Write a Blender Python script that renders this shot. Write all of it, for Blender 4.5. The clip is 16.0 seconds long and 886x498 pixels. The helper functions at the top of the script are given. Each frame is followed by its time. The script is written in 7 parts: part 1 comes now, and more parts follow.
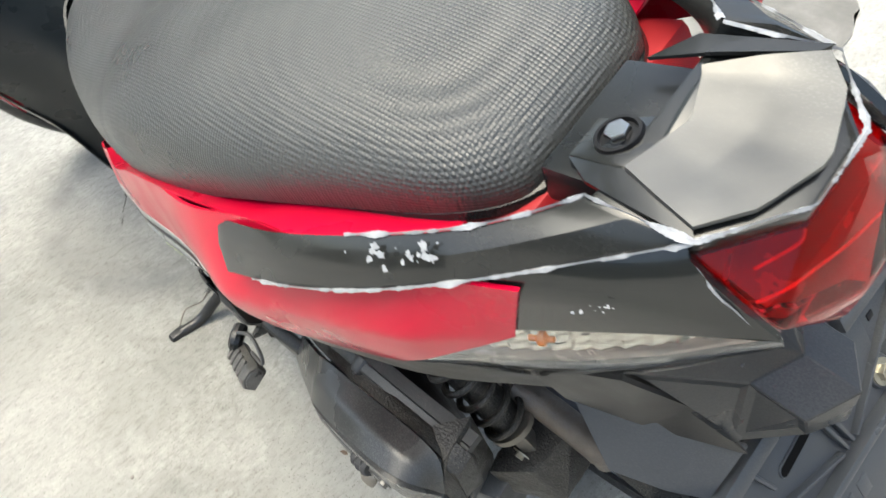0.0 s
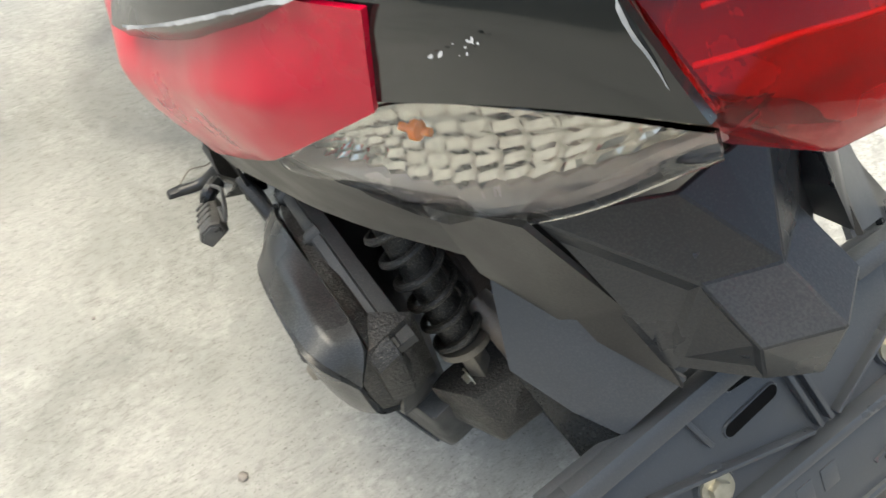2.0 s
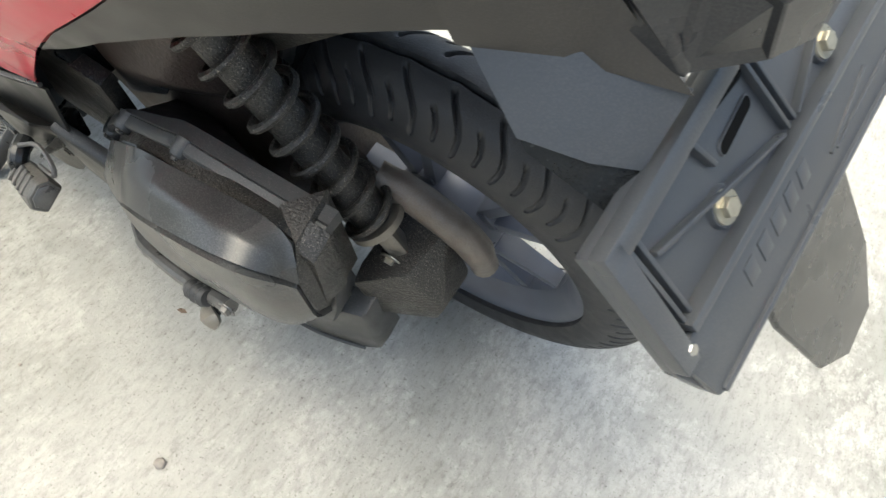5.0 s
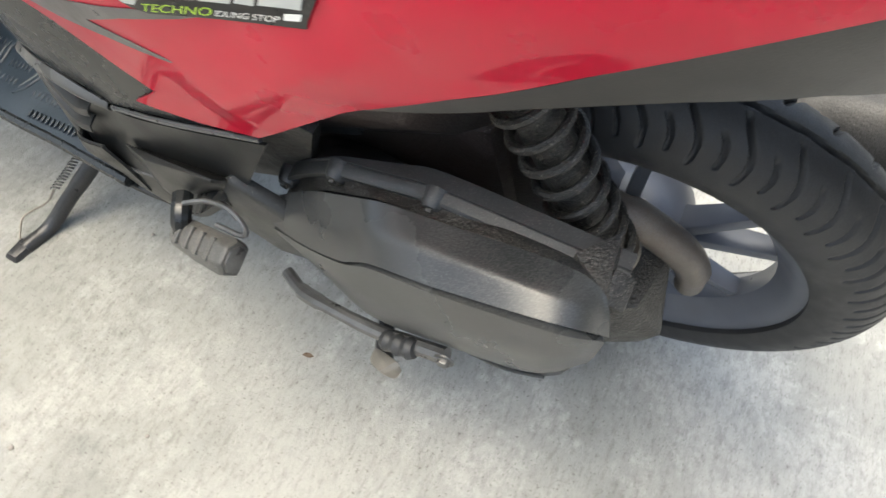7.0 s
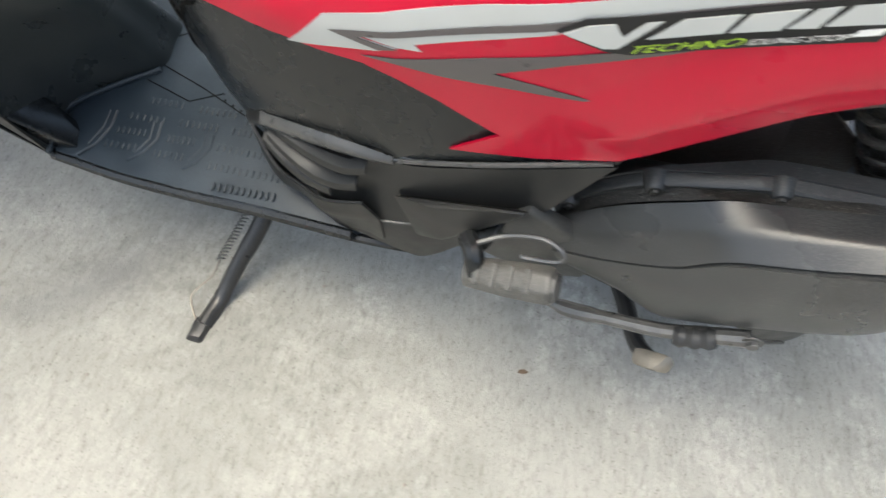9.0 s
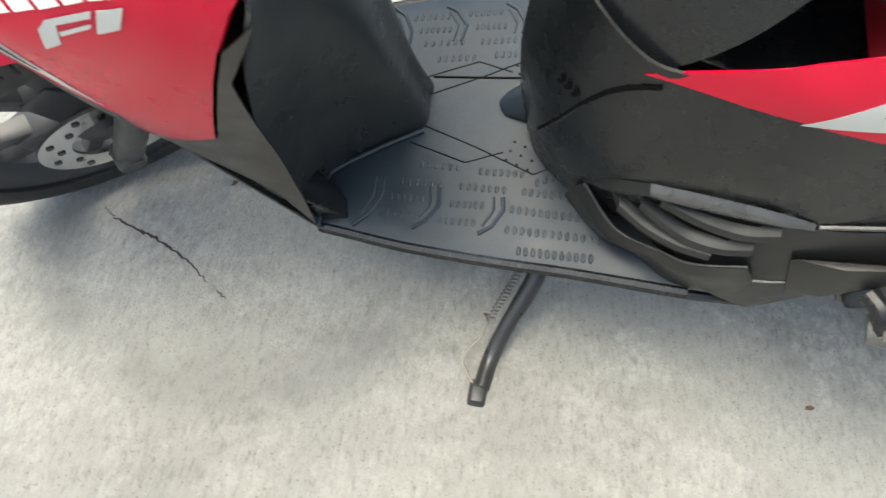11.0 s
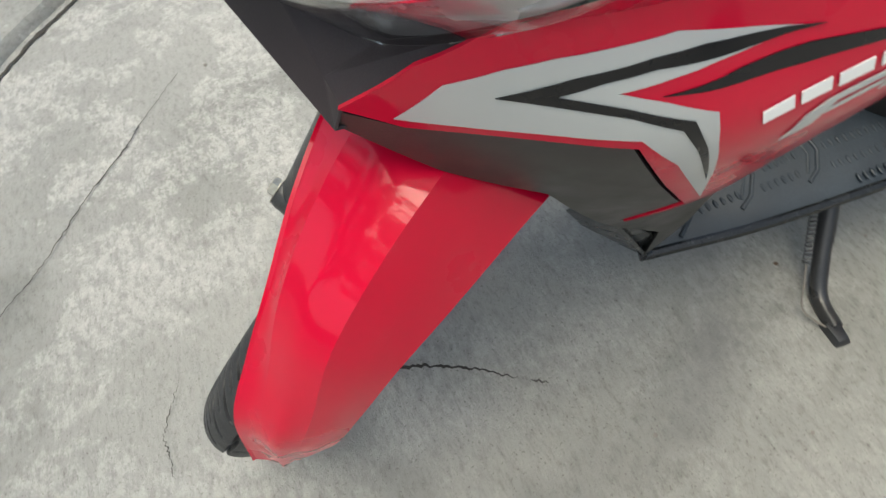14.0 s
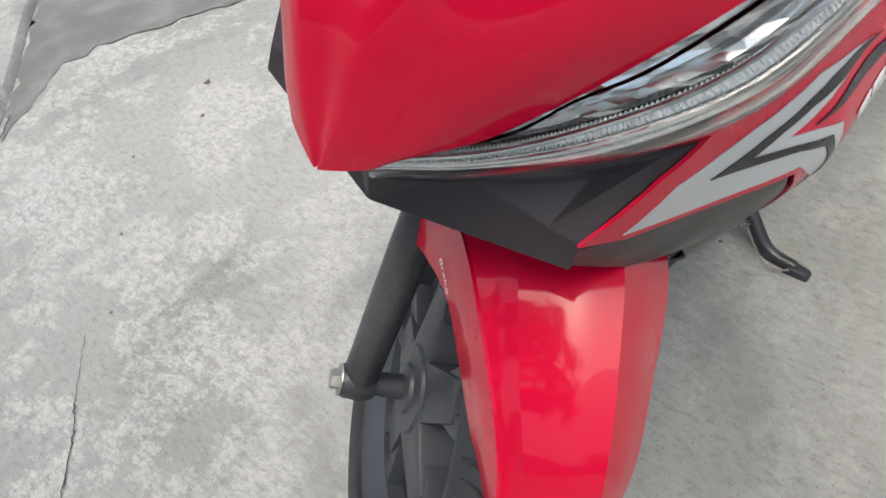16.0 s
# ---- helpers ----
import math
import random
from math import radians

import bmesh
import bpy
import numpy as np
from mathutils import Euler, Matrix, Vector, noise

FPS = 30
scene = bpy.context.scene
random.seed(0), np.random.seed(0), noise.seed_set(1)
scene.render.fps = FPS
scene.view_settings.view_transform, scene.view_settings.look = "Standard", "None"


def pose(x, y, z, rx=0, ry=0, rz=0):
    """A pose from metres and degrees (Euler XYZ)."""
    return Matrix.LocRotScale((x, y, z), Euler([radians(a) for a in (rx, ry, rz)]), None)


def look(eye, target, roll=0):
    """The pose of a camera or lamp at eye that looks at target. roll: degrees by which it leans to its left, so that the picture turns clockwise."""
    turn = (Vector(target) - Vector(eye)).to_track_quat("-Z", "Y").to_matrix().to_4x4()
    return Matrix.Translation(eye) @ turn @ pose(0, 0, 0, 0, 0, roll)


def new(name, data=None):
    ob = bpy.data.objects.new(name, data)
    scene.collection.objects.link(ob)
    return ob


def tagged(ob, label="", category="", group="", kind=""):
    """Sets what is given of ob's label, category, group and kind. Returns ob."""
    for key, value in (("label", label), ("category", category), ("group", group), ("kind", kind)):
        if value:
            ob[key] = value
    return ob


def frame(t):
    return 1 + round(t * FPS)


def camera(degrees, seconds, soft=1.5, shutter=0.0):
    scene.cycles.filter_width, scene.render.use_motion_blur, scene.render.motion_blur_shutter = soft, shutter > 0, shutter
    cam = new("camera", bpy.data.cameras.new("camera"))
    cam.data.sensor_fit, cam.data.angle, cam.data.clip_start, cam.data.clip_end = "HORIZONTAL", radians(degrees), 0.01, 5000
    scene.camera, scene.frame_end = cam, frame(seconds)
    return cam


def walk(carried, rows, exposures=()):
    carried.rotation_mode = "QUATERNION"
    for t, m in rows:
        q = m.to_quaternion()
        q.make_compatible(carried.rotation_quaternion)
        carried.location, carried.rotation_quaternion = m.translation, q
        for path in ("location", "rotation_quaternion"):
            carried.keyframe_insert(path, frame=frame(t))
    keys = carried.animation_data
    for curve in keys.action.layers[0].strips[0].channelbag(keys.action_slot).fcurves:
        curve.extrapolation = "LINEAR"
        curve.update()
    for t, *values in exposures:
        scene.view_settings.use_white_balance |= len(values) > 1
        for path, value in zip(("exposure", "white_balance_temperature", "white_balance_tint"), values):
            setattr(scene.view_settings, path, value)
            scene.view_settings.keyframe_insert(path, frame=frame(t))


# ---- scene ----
from mathutils.bvhtree import BVHTree

# ---------------------------------------------------------------- camera
cam = camera(66.8, 16.0, soft=1.4, shutter=0.4)
PATH = [
    (0, look((-0.2131, 0.4451, 1.0345), (0.2828, 0.0006, 0.2885), -8.25)),
    (0.5, look((-0.2528, 0.4312, 1.0201), (0.2650, 0.0534, 0.2525), -7.95)),
    (1, look((-0.2701, 0.4196, 0.9871), (0.2533, 0.1264, 0.1870), -8.36)),
    (1.5, look((-0.2650, 0.4076, 0.9612), (0.2664, 0.1170, 0.1655), -4.99)),
    (2, look((-0.2563, 0.3913, 0.9226), (0.2521, 0.0376, 0.1374), -0.36)),
    (2.5, look((-0.2542, 0.4032, 0.9084), (0.2020, -0.0361, 0.1346), 5.18)),
    (3, look((-0.2841, 0.4477, 0.8882), (0.1042, -0.0113, 0.0891), 6.86)),
    (3.5, look((-0.3125, 0.4729, 0.8785), (0.0363, -0.0137, 0.0775), 8.37)),
    (6, look((-0.1066, 0.4849, 0.8247), (0.1241, -0.0199, -0.0071), 5.87)),
    (6.5, look((-0.0371, 0.5067, 0.8207), (0.1729, -0.0087, -0.0101), 10.05)),
    (7, look((0.0443, 0.5582, 0.8238), (0.2193, 0.0231, -0.0026), 8.18)),
    (7.5, look((0.1002, 0.6125, 0.8304), (0.2485, 0.0507, 0.0166), 7.28)),
    (8, look((0.1531, 0.6592, 0.8453), (0.3071, 0.0748, 0.0486), 4.42)),
    (8.5, look((0.2254, 0.6617, 0.8322), (0.3641, 0.0770, 0.0329), 3.66)),
    (9, look((0.3592, 0.6553, 0.8194), (0.4511, 0.0931, -0.0025), 4.21)),
    (11.5, look((0.8677, 0.6570, 0.8337), (0.9003, 0.0898, 0.0107), 1.07)),
    (12, look((0.9867, 0.6204, 0.8234), (1.0233, 0.0632, -0.0061), -5.95)),
    (12.5, look((1.0877, 0.5639, 0.8154), (1.0606, 0.0142, -0.0195), -1.50)),
    (13, look((1.1802, 0.5148, 0.8074), (1.1521, -0.0329, -0.0288), -0.45)),
    (13.5, look((1.2423, 0.4881, 0.8059), (1.1655, -0.0870, -0.0086), -4.61)),
    (14, look((1.3075, 0.5059, 0.8106), (1.1482, -0.0381, -0.0133), -6.93)),
    (14.5, look((1.3236, 0.5200, 0.8344), (1.1075, -0.0485, 0.0406), -10.70)),
    (15, look((1.4019, 0.4620, 0.8311), (1.0961, -0.0900, 0.0554), -11.21)),
    (15.5, look((1.4476, 0.3990, 0.8543), (1.0533, -0.1241, 0.0988), -10.34)),
    (16, look((1.4817, 0.3750, 0.8632), (1.0460, -0.1162, 0.1090), -13.27)),
]
walk(cam, PATH, exposures=[(0.0, 1.48, 6600, 1), (1.5, 1.30, 6850, 1), (3.0, 1.53, 6800, -1), (7.0, 1.62, 6700, 2), (9.0, 1.52, 6600, 2), (12.0, 1.58, 6600, 0), (13.0, 1.66, 6600, 0), (13.5, 0.97, 6650, -1), (14.3, 0.78, 6550, 1), (16.0, 0.76, 6300, 5)])

# ---------------------------------------------------------------- light
world = bpy.data.worlds.new("sky")
scene.world = world
world.use_nodes = True
wn = world.node_tree.nodes
sky = wn.new("ShaderNodeTexSky")
sky.sky_type = "NISHITA"
sky.sun_disc = False
sky.sun_elevation, sky.sun_rotation = radians(75), radians(67)
sky.air_density, sky.dust_density, sky.ozone_density = 1.0, 6.0, 0.5
wn["Background"].inputs["Strength"].default_value = 0.15
world.node_tree.links.new(sky.outputs[0], wn["Background"].inputs["Color"])
sun = new("sun", bpy.data.lights.new("sun", "SUN"))
sun.data.energy, sun.data.angle, sun.data.color = 0.95, radians(58), (1.0, 0.97, 0.92)
sun.matrix_world = look((0.75, 0.32, 3.0), (0.0, 0.0, 0.0))


# ---------------------------------------------------------------- materials
def mat(name, colour, rough=0.5, metal=0.0, grain=0.0, scale=60.0, bump=0.0, bscale=200.0, coat=0.0, dust=0.0,
        dustcol=(0.32, 0.30, 0.26), trans=0.0, spec=0.5, streak=(1, 1, 1), grit=0.0):
    m = bpy.data.materials.new(name)
    m.use_nodes = True
    n, l = m.node_tree.nodes, m.node_tree.links
    b = n["Principled BSDF"]
    b.inputs["Roughness"].default_value, b.inputs["Metallic"].default_value = rough, metal
    b.inputs["Coat Weight"].default_value, b.inputs["Coat Roughness"].default_value = coat, 0.03
    b.inputs["Transmission Weight"].default_value = trans
    b.inputs["Specular IOR Level"].default_value = spec
    b.inputs["Base Color"].default_value = (*colour, 1)
    co = n.new("ShaderNodeTexCoord")
    mp = n.new("ShaderNodeMapping")
    mp.inputs["Scale"].default_value = streak
    l.new(co.outputs["Object"], mp.inputs["Vector"])
    out = None
    if grain or dust:
        nz = n.new("ShaderNodeTexNoise")
        nz.inputs["Scale"].default_value, nz.inputs["Detail"].default_value = scale, 8
        l.new(mp.outputs[0], nz.inputs["Vector"])
        mx = n.new("ShaderNodeMix")
        mx.data_type = "RGBA"
        mx.inputs[6].default_value = (*[c * (1 - grain) for c in colour], 1)
        mx.inputs[7].default_value = (*[min(1, c * (1 + grain)) for c in colour], 1)
        l.new(nz.outputs["Fac"], mx.inputs[0])
        out = mx.outputs[2]
        rr = n.new("ShaderNodeMapRange")
        rr.inputs["From Min"].default_value, rr.inputs["From Max"].default_value = 0.3, 0.7
        rr.inputs["To Min"].default_value, rr.inputs["To Max"].default_value = max(0, rough - 0.12 * min(1, rough * 2)), min(1, rough + 0.1)
        l.new(nz.outputs["Fac"], rr.inputs["Value"])
        l.new(rr.outputs[0], b.inputs["Roughness"])
    if dust:
        d1 = n.new("ShaderNodeTexNoise")
        d1.inputs["Scale"].default_value, d1.inputs["Detail"].default_value = 9.0, 6
        l.new(co.outputs["Object"], d1.inputs["Vector"])
        d2 = n.new("ShaderNodeTexNoise")
        d2.inputs["Scale"].default_value, d2.inputs["Detail"].default_value = 900.0, 3
        l.new(co.outputs["Object"], d2.inputs["Vector"])
        mul = n.new("ShaderNodeMath")
        mul.operation = "MULTIPLY"
        l.new(d1.outputs["Fac"], mul.inputs[0])
        l.new(d2.outputs["Fac"], mul.inputs[1])
        rg = n.new("ShaderNodeMapRange")
        rg.inputs["From Min"].default_value, rg.inputs["From Max"].default_value = 0.24, 0.40
        rg.inputs["To Max"].default_value = dust
        l.new(mul.outputs[0], rg.inputs["Value"])
        md = n.new("ShaderNodeMix")
        md.data_type = "RGBA"
        l.new(rg.outputs[0], md.inputs[0])
        l.new(out, md.inputs[6])
        md.inputs[7].default_value = (*dustcol, 1)
        out = md.outputs[2]
    if grit:
        g = n.new("ShaderNodeTexNoise")
        g.inputs["Scale"].default_value, g.inputs["Detail"].default_value = 1000.0, 1
        l.new(co.outputs["Object"], g.inputs["Vector"])
        gr = n.new("ShaderNodeMapRange")
        gr.inputs["From Min"].default_value, gr.inputs["From Max"].default_value = 0.63, 0.70
        gr.inputs["To Max"].default_value = grit
        l.new(g.outputs["Fac"], gr.inputs["Value"])
        mg = n.new("ShaderNodeMix")
        mg.data_type = "RGBA"
        l.new(gr.outputs[0], mg.inputs[0])
        l.new(out, mg.inputs[6])
        mg.inputs[7].default_value = (0.42, 0.39, 0.33, 1)
        out = mg.outputs[2]
    if out:
        l.new(out, b.inputs["Base Color"])
    if bump:
        bn = n.new("ShaderNodeTexNoise")
        bn.inputs["Scale"].default_value, bn.inputs["Detail"].default_value = bscale, 4
        l.new(mp.outputs[0], bn.inputs["Vector"])
        bp = n.new("ShaderNodeBump")
        bp.inputs["Strength"].default_value, bp.inputs["Distance"].default_value = bump, 0.002
        l.new(bn.outputs["Fac"], bp.inputs["Height"])
        l.new(bp.outputs[0], b.inputs["Normal"])
    return m


RED = mat("red_paint", (0.51, 0.0010, 0.028), 0.30, grain=0.04, scale=14, coat=0.52, spec=0.08, bump=0.004, bscale=30)
REDIN = mat("red_inner_plastic", (0.30, 0.01, 0.015), 0.5, grain=0.15, scale=20)
BLACK = mat("black_plastic", (0.010, 0.0115, 0.0125), 0.24, grain=0.3, scale=30, bump=0.03, bscale=700, dust=0.02, spec=0.4)
GREY = mat("dark_grey_plastic", (0.024, 0.0225, 0.0213), 0.38, grain=0.15, scale=25, bump=0.05, bscale=800, dust=0.04)
FEND = mat("fender_plastic", (0.020, 0.0215, 0.024), 0.32, grain=0.15, scale=22, bump=0.05, bscale=800, dust=0.05, spec=0.4)
MUD = mat("mudguard_plastic", (0.047, 0.052, 0.060), 0.34, grain=0.15, scale=22, bump=0.05, bscale=800, dust=0.06)
GLOSS = mat("gloss_black", (0.008, 0.0095, 0.0095), 0.14, grain=0.3, scale=16, coat=0.5, dust=0.03)
RAILM = mat("rail_black_coating", (0.014, 0.015, 0.0145), 0.20, grain=0.3, scale=40, dust=0.03, coat=0.2)
PLATEM = mat("rail_worn_plate", (0.115, 0.115, 0.112), 0.40, metal=0.5, grain=0.6, scale=18, dust=0.12, dustcol=(0.4, 0.4, 0.4), bump=0.12, bscale=60)
SCUFF = mat("bare_scuffed_alloy", (0.36, 0.37, 0.39), 0.5, metal=0.15, grain=0.5, scale=200, bump=0.3, bscale=500)
FLOORM = mat("floorboard_plastic", (0.017, 0.025, 0.034), 0.42, grain=0.35, scale=18, bump=0.1, bscale=700, dust=0.12, dustcol=(0.14, 0.165, 0.19), spec=0.33)
SHIELDM = mat("leg_shield_plastic", (0.020, 0.025, 0.027), 0.30, grain=0.3, scale=22, bump=0.04, bscale=700, dust=0.06, spec=0.5)
SKIRTM = mat("skirt_plastic", (0.014, 0.0145, 0.0145), 0.38, grain=0.2, scale=25, bump=0.05, bscale=800, dust=0.04, spec=0.4)
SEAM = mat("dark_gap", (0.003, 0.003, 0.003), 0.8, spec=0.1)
CASE = mat("dusty_crankcase", (0.034, 0.035, 0.035), 0.42, grain=0.3, scale=30, bump=0.08, bscale=500, dust=0.14, dustcol=(0.24, 0.23, 0.21), grit=0.2)
COVER = mat("crankcase_cover", (0.036, 0.0375, 0.038), 0.28, grain=0.45, scale=11, bump=0.05, bscale=500, dust=0.22, dustcol=(0.22, 0.22, 0.21))
SOOT = mat("oily_soot", (0.018, 0.017, 0.0155), 0.40, grain=0.5, scale=60, bump=0.8, bscale=350, dust=0.3, dustcol=(0.14, 0.13, 0.11), grit=0.5)
RUST = mat("brown_inner_box", (0.045, 0.032, 0.027), 0.55, grain=0.5, scale=30, bump=0.5, bscale=300, dust=0.35, dustcol=(0.12, 0.10, 0.08), grit=0.25)
RUBBER = mat("tyre_rubber", (0.022, 0.023, 0.025), 0.58, grain=0.3, scale=50, bump=0.2, bscale=600, dust=0.15, dustcol=(0.10, 0.10, 0.10))
WHEEL = mat("wheel_paint", (0.095, 0.105, 0.13), 0.36, metal=0.1, grain=0.25, scale=30, dust=0.2, dustcol=(0.15, 0.14, 0.13))
# the wheel paint again, darkened for the shade on the front wheel
SHADEDWHEEL = mat("shaded_wheel_paint", (0.050, 0.053, 0.060), 0.40, metal=0.1, grain=0.25, scale=30, dust=0.15, dustcol=(0.14, 0.13, 0.12))
KICK = mat("worn_steel_lever", (0.10, 0.10, 0.10), 0.34, metal=0.5, grain=0.5, scale=60, dust=0.15)
PEGM = mat("worn_peg_rubber", (0.055, 0.055, 0.052), 0.42, grain=0.5, scale=60, bump=0.3, bscale=200, dust=0.3, dustcol=(0.24, 0.23, 0.21))
STEEL = mat("zinc_bolt", (0.42, 0.40, 0.33), 0.36, metal=0.85, grain=0.35, scale=200)
CHROME = mat("chrome", (0.8, 0.8, 0.8), 0.12, metal=1.0, grain=0.1, scale=90)
ALLOY = mat("raw_alloy", (0.20, 0.185, 0.16), 0.5, metal=0.5, grain=0.4, scale=60, bump=0.4, dust=0.3, dustcol=(0.14, 0.11, 0.08))
STAND = mat("stand_black_paint", (0.015, 0.016, 0.018), 0.33, grain=0.3, scale=40, dust=0.08)
FORKM = mat("dusty_fork_paint", (0.03, 0.032, 0.034), 0.42, grain=0.4, scale=40, bump=0.25, bscale=160, dust=0.3, dustcol=(0.22, 0.21, 0.20))
# skirt edges: a paler colour carries the highlight of the sky
LIP = mat("highlit_satin_edge", (0.060, 0.060, 0.059), 0.28, grain=0.3, scale=60, dust=0.06)
DARKCHROME = mat("dark_lamp_chrome", (0.72, 0.74, 0.75), 0.12, metal=0.95, grain=0.1, scale=90)
REFLECT = mat("lamp_reflector", (0.80, 0.82, 0.83), 0.22, metal=0.35, grain=0.15, scale=120)
LAMPSILVER = mat("bright_lamp_silvering", (0.60, 0.57, 0.53), 0.10, metal=0.97, grain=0.06, scale=200)
LAMPBASE = mat("dull_lamp_base", (0.34, 0.285, 0.26), 0.20, metal=0.3, grain=0.4, scale=24, streak=(1, 1, 5))
LAMPRED = mat("red_lamp_reflector", (0.42, 0.008, 0.016), 0.2, metal=0.5, grain=0.3, scale=60)
GUIDE = mat("red_guide", (0.70, 0.02, 0.03), 0.2, grain=0.05)
MUFF = mat("muffler_black", (0.026, 0.026, 0.027), 0.5, grain=0.4, scale=60, bump=0.3, bscale=400, dust=0.35, dustcol=(0.12, 0.12, 0.12))
PIPE = mat("weathered_pipe", (0.15, 0.135, 0.12), 0.5, metal=0.4, grain=0.5, scale=40, bump=0.4, dust=0.4, dustcol=(0.10, 0.06, 0.04))
SMOKE = mat("smoked_reflector", (0.46, 0.45, 0.46), 0.22, metal=0.6, grain=0.35, scale=30)
CHINM = mat("chin_black_plastic", (0.034, 0.027, 0.030), 0.42, grain=0.25, scale=25, bump=0.05, bscale=800, dust=0.03, spec=0.3)
SILVER = mat("silver_sticker", (0.47, 0.485, 0.475), 0.38, metal=0.15, grain=0.08, scale=20, coat=0.5)
DECALK = mat("black_sticker", (0.007, 0.007, 0.008), 0.3, grain=0.1, coat=0.15, spec=0.3)
DECALG = mat("grey_sticker", (0.075, 0.065, 0.065), 0.34, grain=0.1, coat=0.4)
WHITE = mat("white_sticker", (0.80, 0.79, 0.76), 0.4, grain=0.06, scale=40)
GREEN = mat("lime_sticker", (0.38, 0.60, 0.03), 0.4, grain=0.06)
AMBER = mat("amber_bulb", (0.72, 0.20, 0.04), 0.2, grain=0.2)


def glass(name, colour, rough, ior=1.45):
    m = mat(name, colour, rough, trans=1.0)
    b = m.node_tree.nodes["Principled BSDF"]
    b.inputs["IOR"].default_value = ior
    return m


CLEAR = glass("clear_lens", (0.95, 0.96, 0.95), 0.02, 1.3)
REDLENS = glass("red_lens", (0.66, 0.006, 0.014), 0.03, 1.35)


def seat_vinyl():
    m = mat("seat_vinyl", (0.055, 0.058, 0.058), 0.34, grain=0.2, scale=14, dust=0.05)
    n, l = m.node_tree.nodes, m.node_tree.links
    co = n["Texture Coordinate"]
    v = n.new("ShaderNodeTexVoronoi")
    v.inputs["Scale"].default_value, v.inputs["Randomness"].default_value = 420.0, 0.0
    l.new(co.outputs["Object"], v.inputs["Vector"])
    bp = n.new("ShaderNodeBump")
    bp.inputs["Strength"].default_value, bp.inputs["Distance"].default_value = 0.8, 0.0012
    bp.invert = True
    l.new(v.outputs["Distance"], bp.inputs["Height"])
    l.new(bp.outputs[0], n["Principled BSDF"].inputs["Normal"])
    return m


SEATM = seat_vinyl()


def concrete():
    m = bpy.data.materials.new("concrete_slab")
    m.use_nodes = True
    n, l = m.node_tree.nodes, m.node_tree.links
    b = n["Principled BSDF"]
    co = n.new("ShaderNodeTexCoord")

    def noise_at(scale, detail=8, stretch=(1, 1, 1), rough=0.6, dist=0.0):
        mp = n.new("ShaderNodeMapping")
        mp.inputs["Scale"].default_value = stretch
        l.new(co.outputs["Object"], mp.inputs["Vector"])
        t = n.new("ShaderNodeTexNoise")
        t.inputs["Scale"].default_value, t.inputs["Detail"].default_value = scale, detail
        t.inputs["Roughness"].default_value, t.inputs["Distortion"].default_value = rough, dist
        l.new(mp.outputs[0], t.inputs["Vector"])
        return t.outputs["Fac"]

    def ramp(fac, stops):
        r = n.new("ShaderNodeValToRGB")
        while len(r.color_ramp.elements) < len(stops):
            r.color_ramp.elements.new(0.5)
        for e, (p, c) in zip(r.color_ramp.elements, stops):
            e.position, e.color = p, (*c, 1)
        l.new(fac, r.inputs[0])
        return r.outputs[0]

    def mix(fac, a, c, kind="MIX"):
        x = n.new("ShaderNodeMix")
        x.data_type, x.blend_type = "RGBA", kind
        if isinstance(fac, float):
            x.inputs[0].default_value = fac
        else:
            l.new(fac, x.inputs[0])
        l.new(a, x.inputs[6])
        l.new(c, x.inputs[7])
        return x.outputs[2]

    base = ramp(noise_at(1.3, 5, rough=0.5), [(0.35, (0.270, 0.270, 0.254)), (0.65, (0.365, 0.362, 0.340))])
    crust = ramp(noise_at(4.2, 14, rough=0.74, dist=0.2), [(0.485, (0, 0, 0)), (0.53, (1, 1, 1))])
    flaky = ramp(noise_at(62, 12, (1, 0.55, 1), 0.82), [(0.46, (0.05, 0.05, 0.05)), (0.51, (1, 1, 1))])
    pale = ramp(noise_at(110, 6, rough=0.75), [(0.32, (0.36, 0.356, 0.335)), (0.66, (0.50, 0.495, 0.465))])
    speck = ramp(noise_at(110, 9, (1, 0.35, 1), 0.8), [(0.36, (0.58, 0.575, 0.56)), (0.49, (1, 1, 1)), (0.70, (1.2, 1.2, 1.2))])
    pits = ramp(noise_at(260, 3, rough=0.55), [(0.31, (0.40, 0.385, 0.36)), (0.38, (1, 1, 1))])
    damp = ramp(noise_at(2.6, 9, rough=0.62, dist=0.4), [(0.36, (0.74, 0.74, 0.735)), (0.47, (1, 1, 1))])
    # the surface layer has flaked off more on the far side of the yard
    split = n.new("ShaderNodeSeparateXYZ")
    l.new(co.outputs["Object"], split.inputs[0])
    worn = n.new("ShaderNodeMapRange")
    worn.inputs["From Min"].default_value, worn.inputs["From Max"].default_value = 0.30, -0.30
    worn.inputs["To Min"].default_value, worn.inputs["To Max"].default_value = 0.42, 1.0
    l.new(split.outputs["Y"], worn.inputs["Value"])
    how = n.new("ShaderNodeMath")
    how.operation = "MULTIPLY"
    l.new(mix(1.0, crust, flaky, "MULTIPLY"), how.inputs[0])
    l.new(worn.outputs[0], how.inputs[1])
    col = mix(how.outputs[0], base, pale)
    col = mix(0.8, col, damp, "MULTIPLY")
    col = mix(0.62, col, speck, "MULTIPLY")
    col = mix(0.7, col, pits, "MULTIPLY")
    # a broad, soft, darker patch beside the footboard
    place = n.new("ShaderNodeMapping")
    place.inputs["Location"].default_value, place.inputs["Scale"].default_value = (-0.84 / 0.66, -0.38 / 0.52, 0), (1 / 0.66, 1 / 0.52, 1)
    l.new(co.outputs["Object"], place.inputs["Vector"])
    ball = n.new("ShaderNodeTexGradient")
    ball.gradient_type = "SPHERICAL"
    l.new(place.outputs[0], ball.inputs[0])
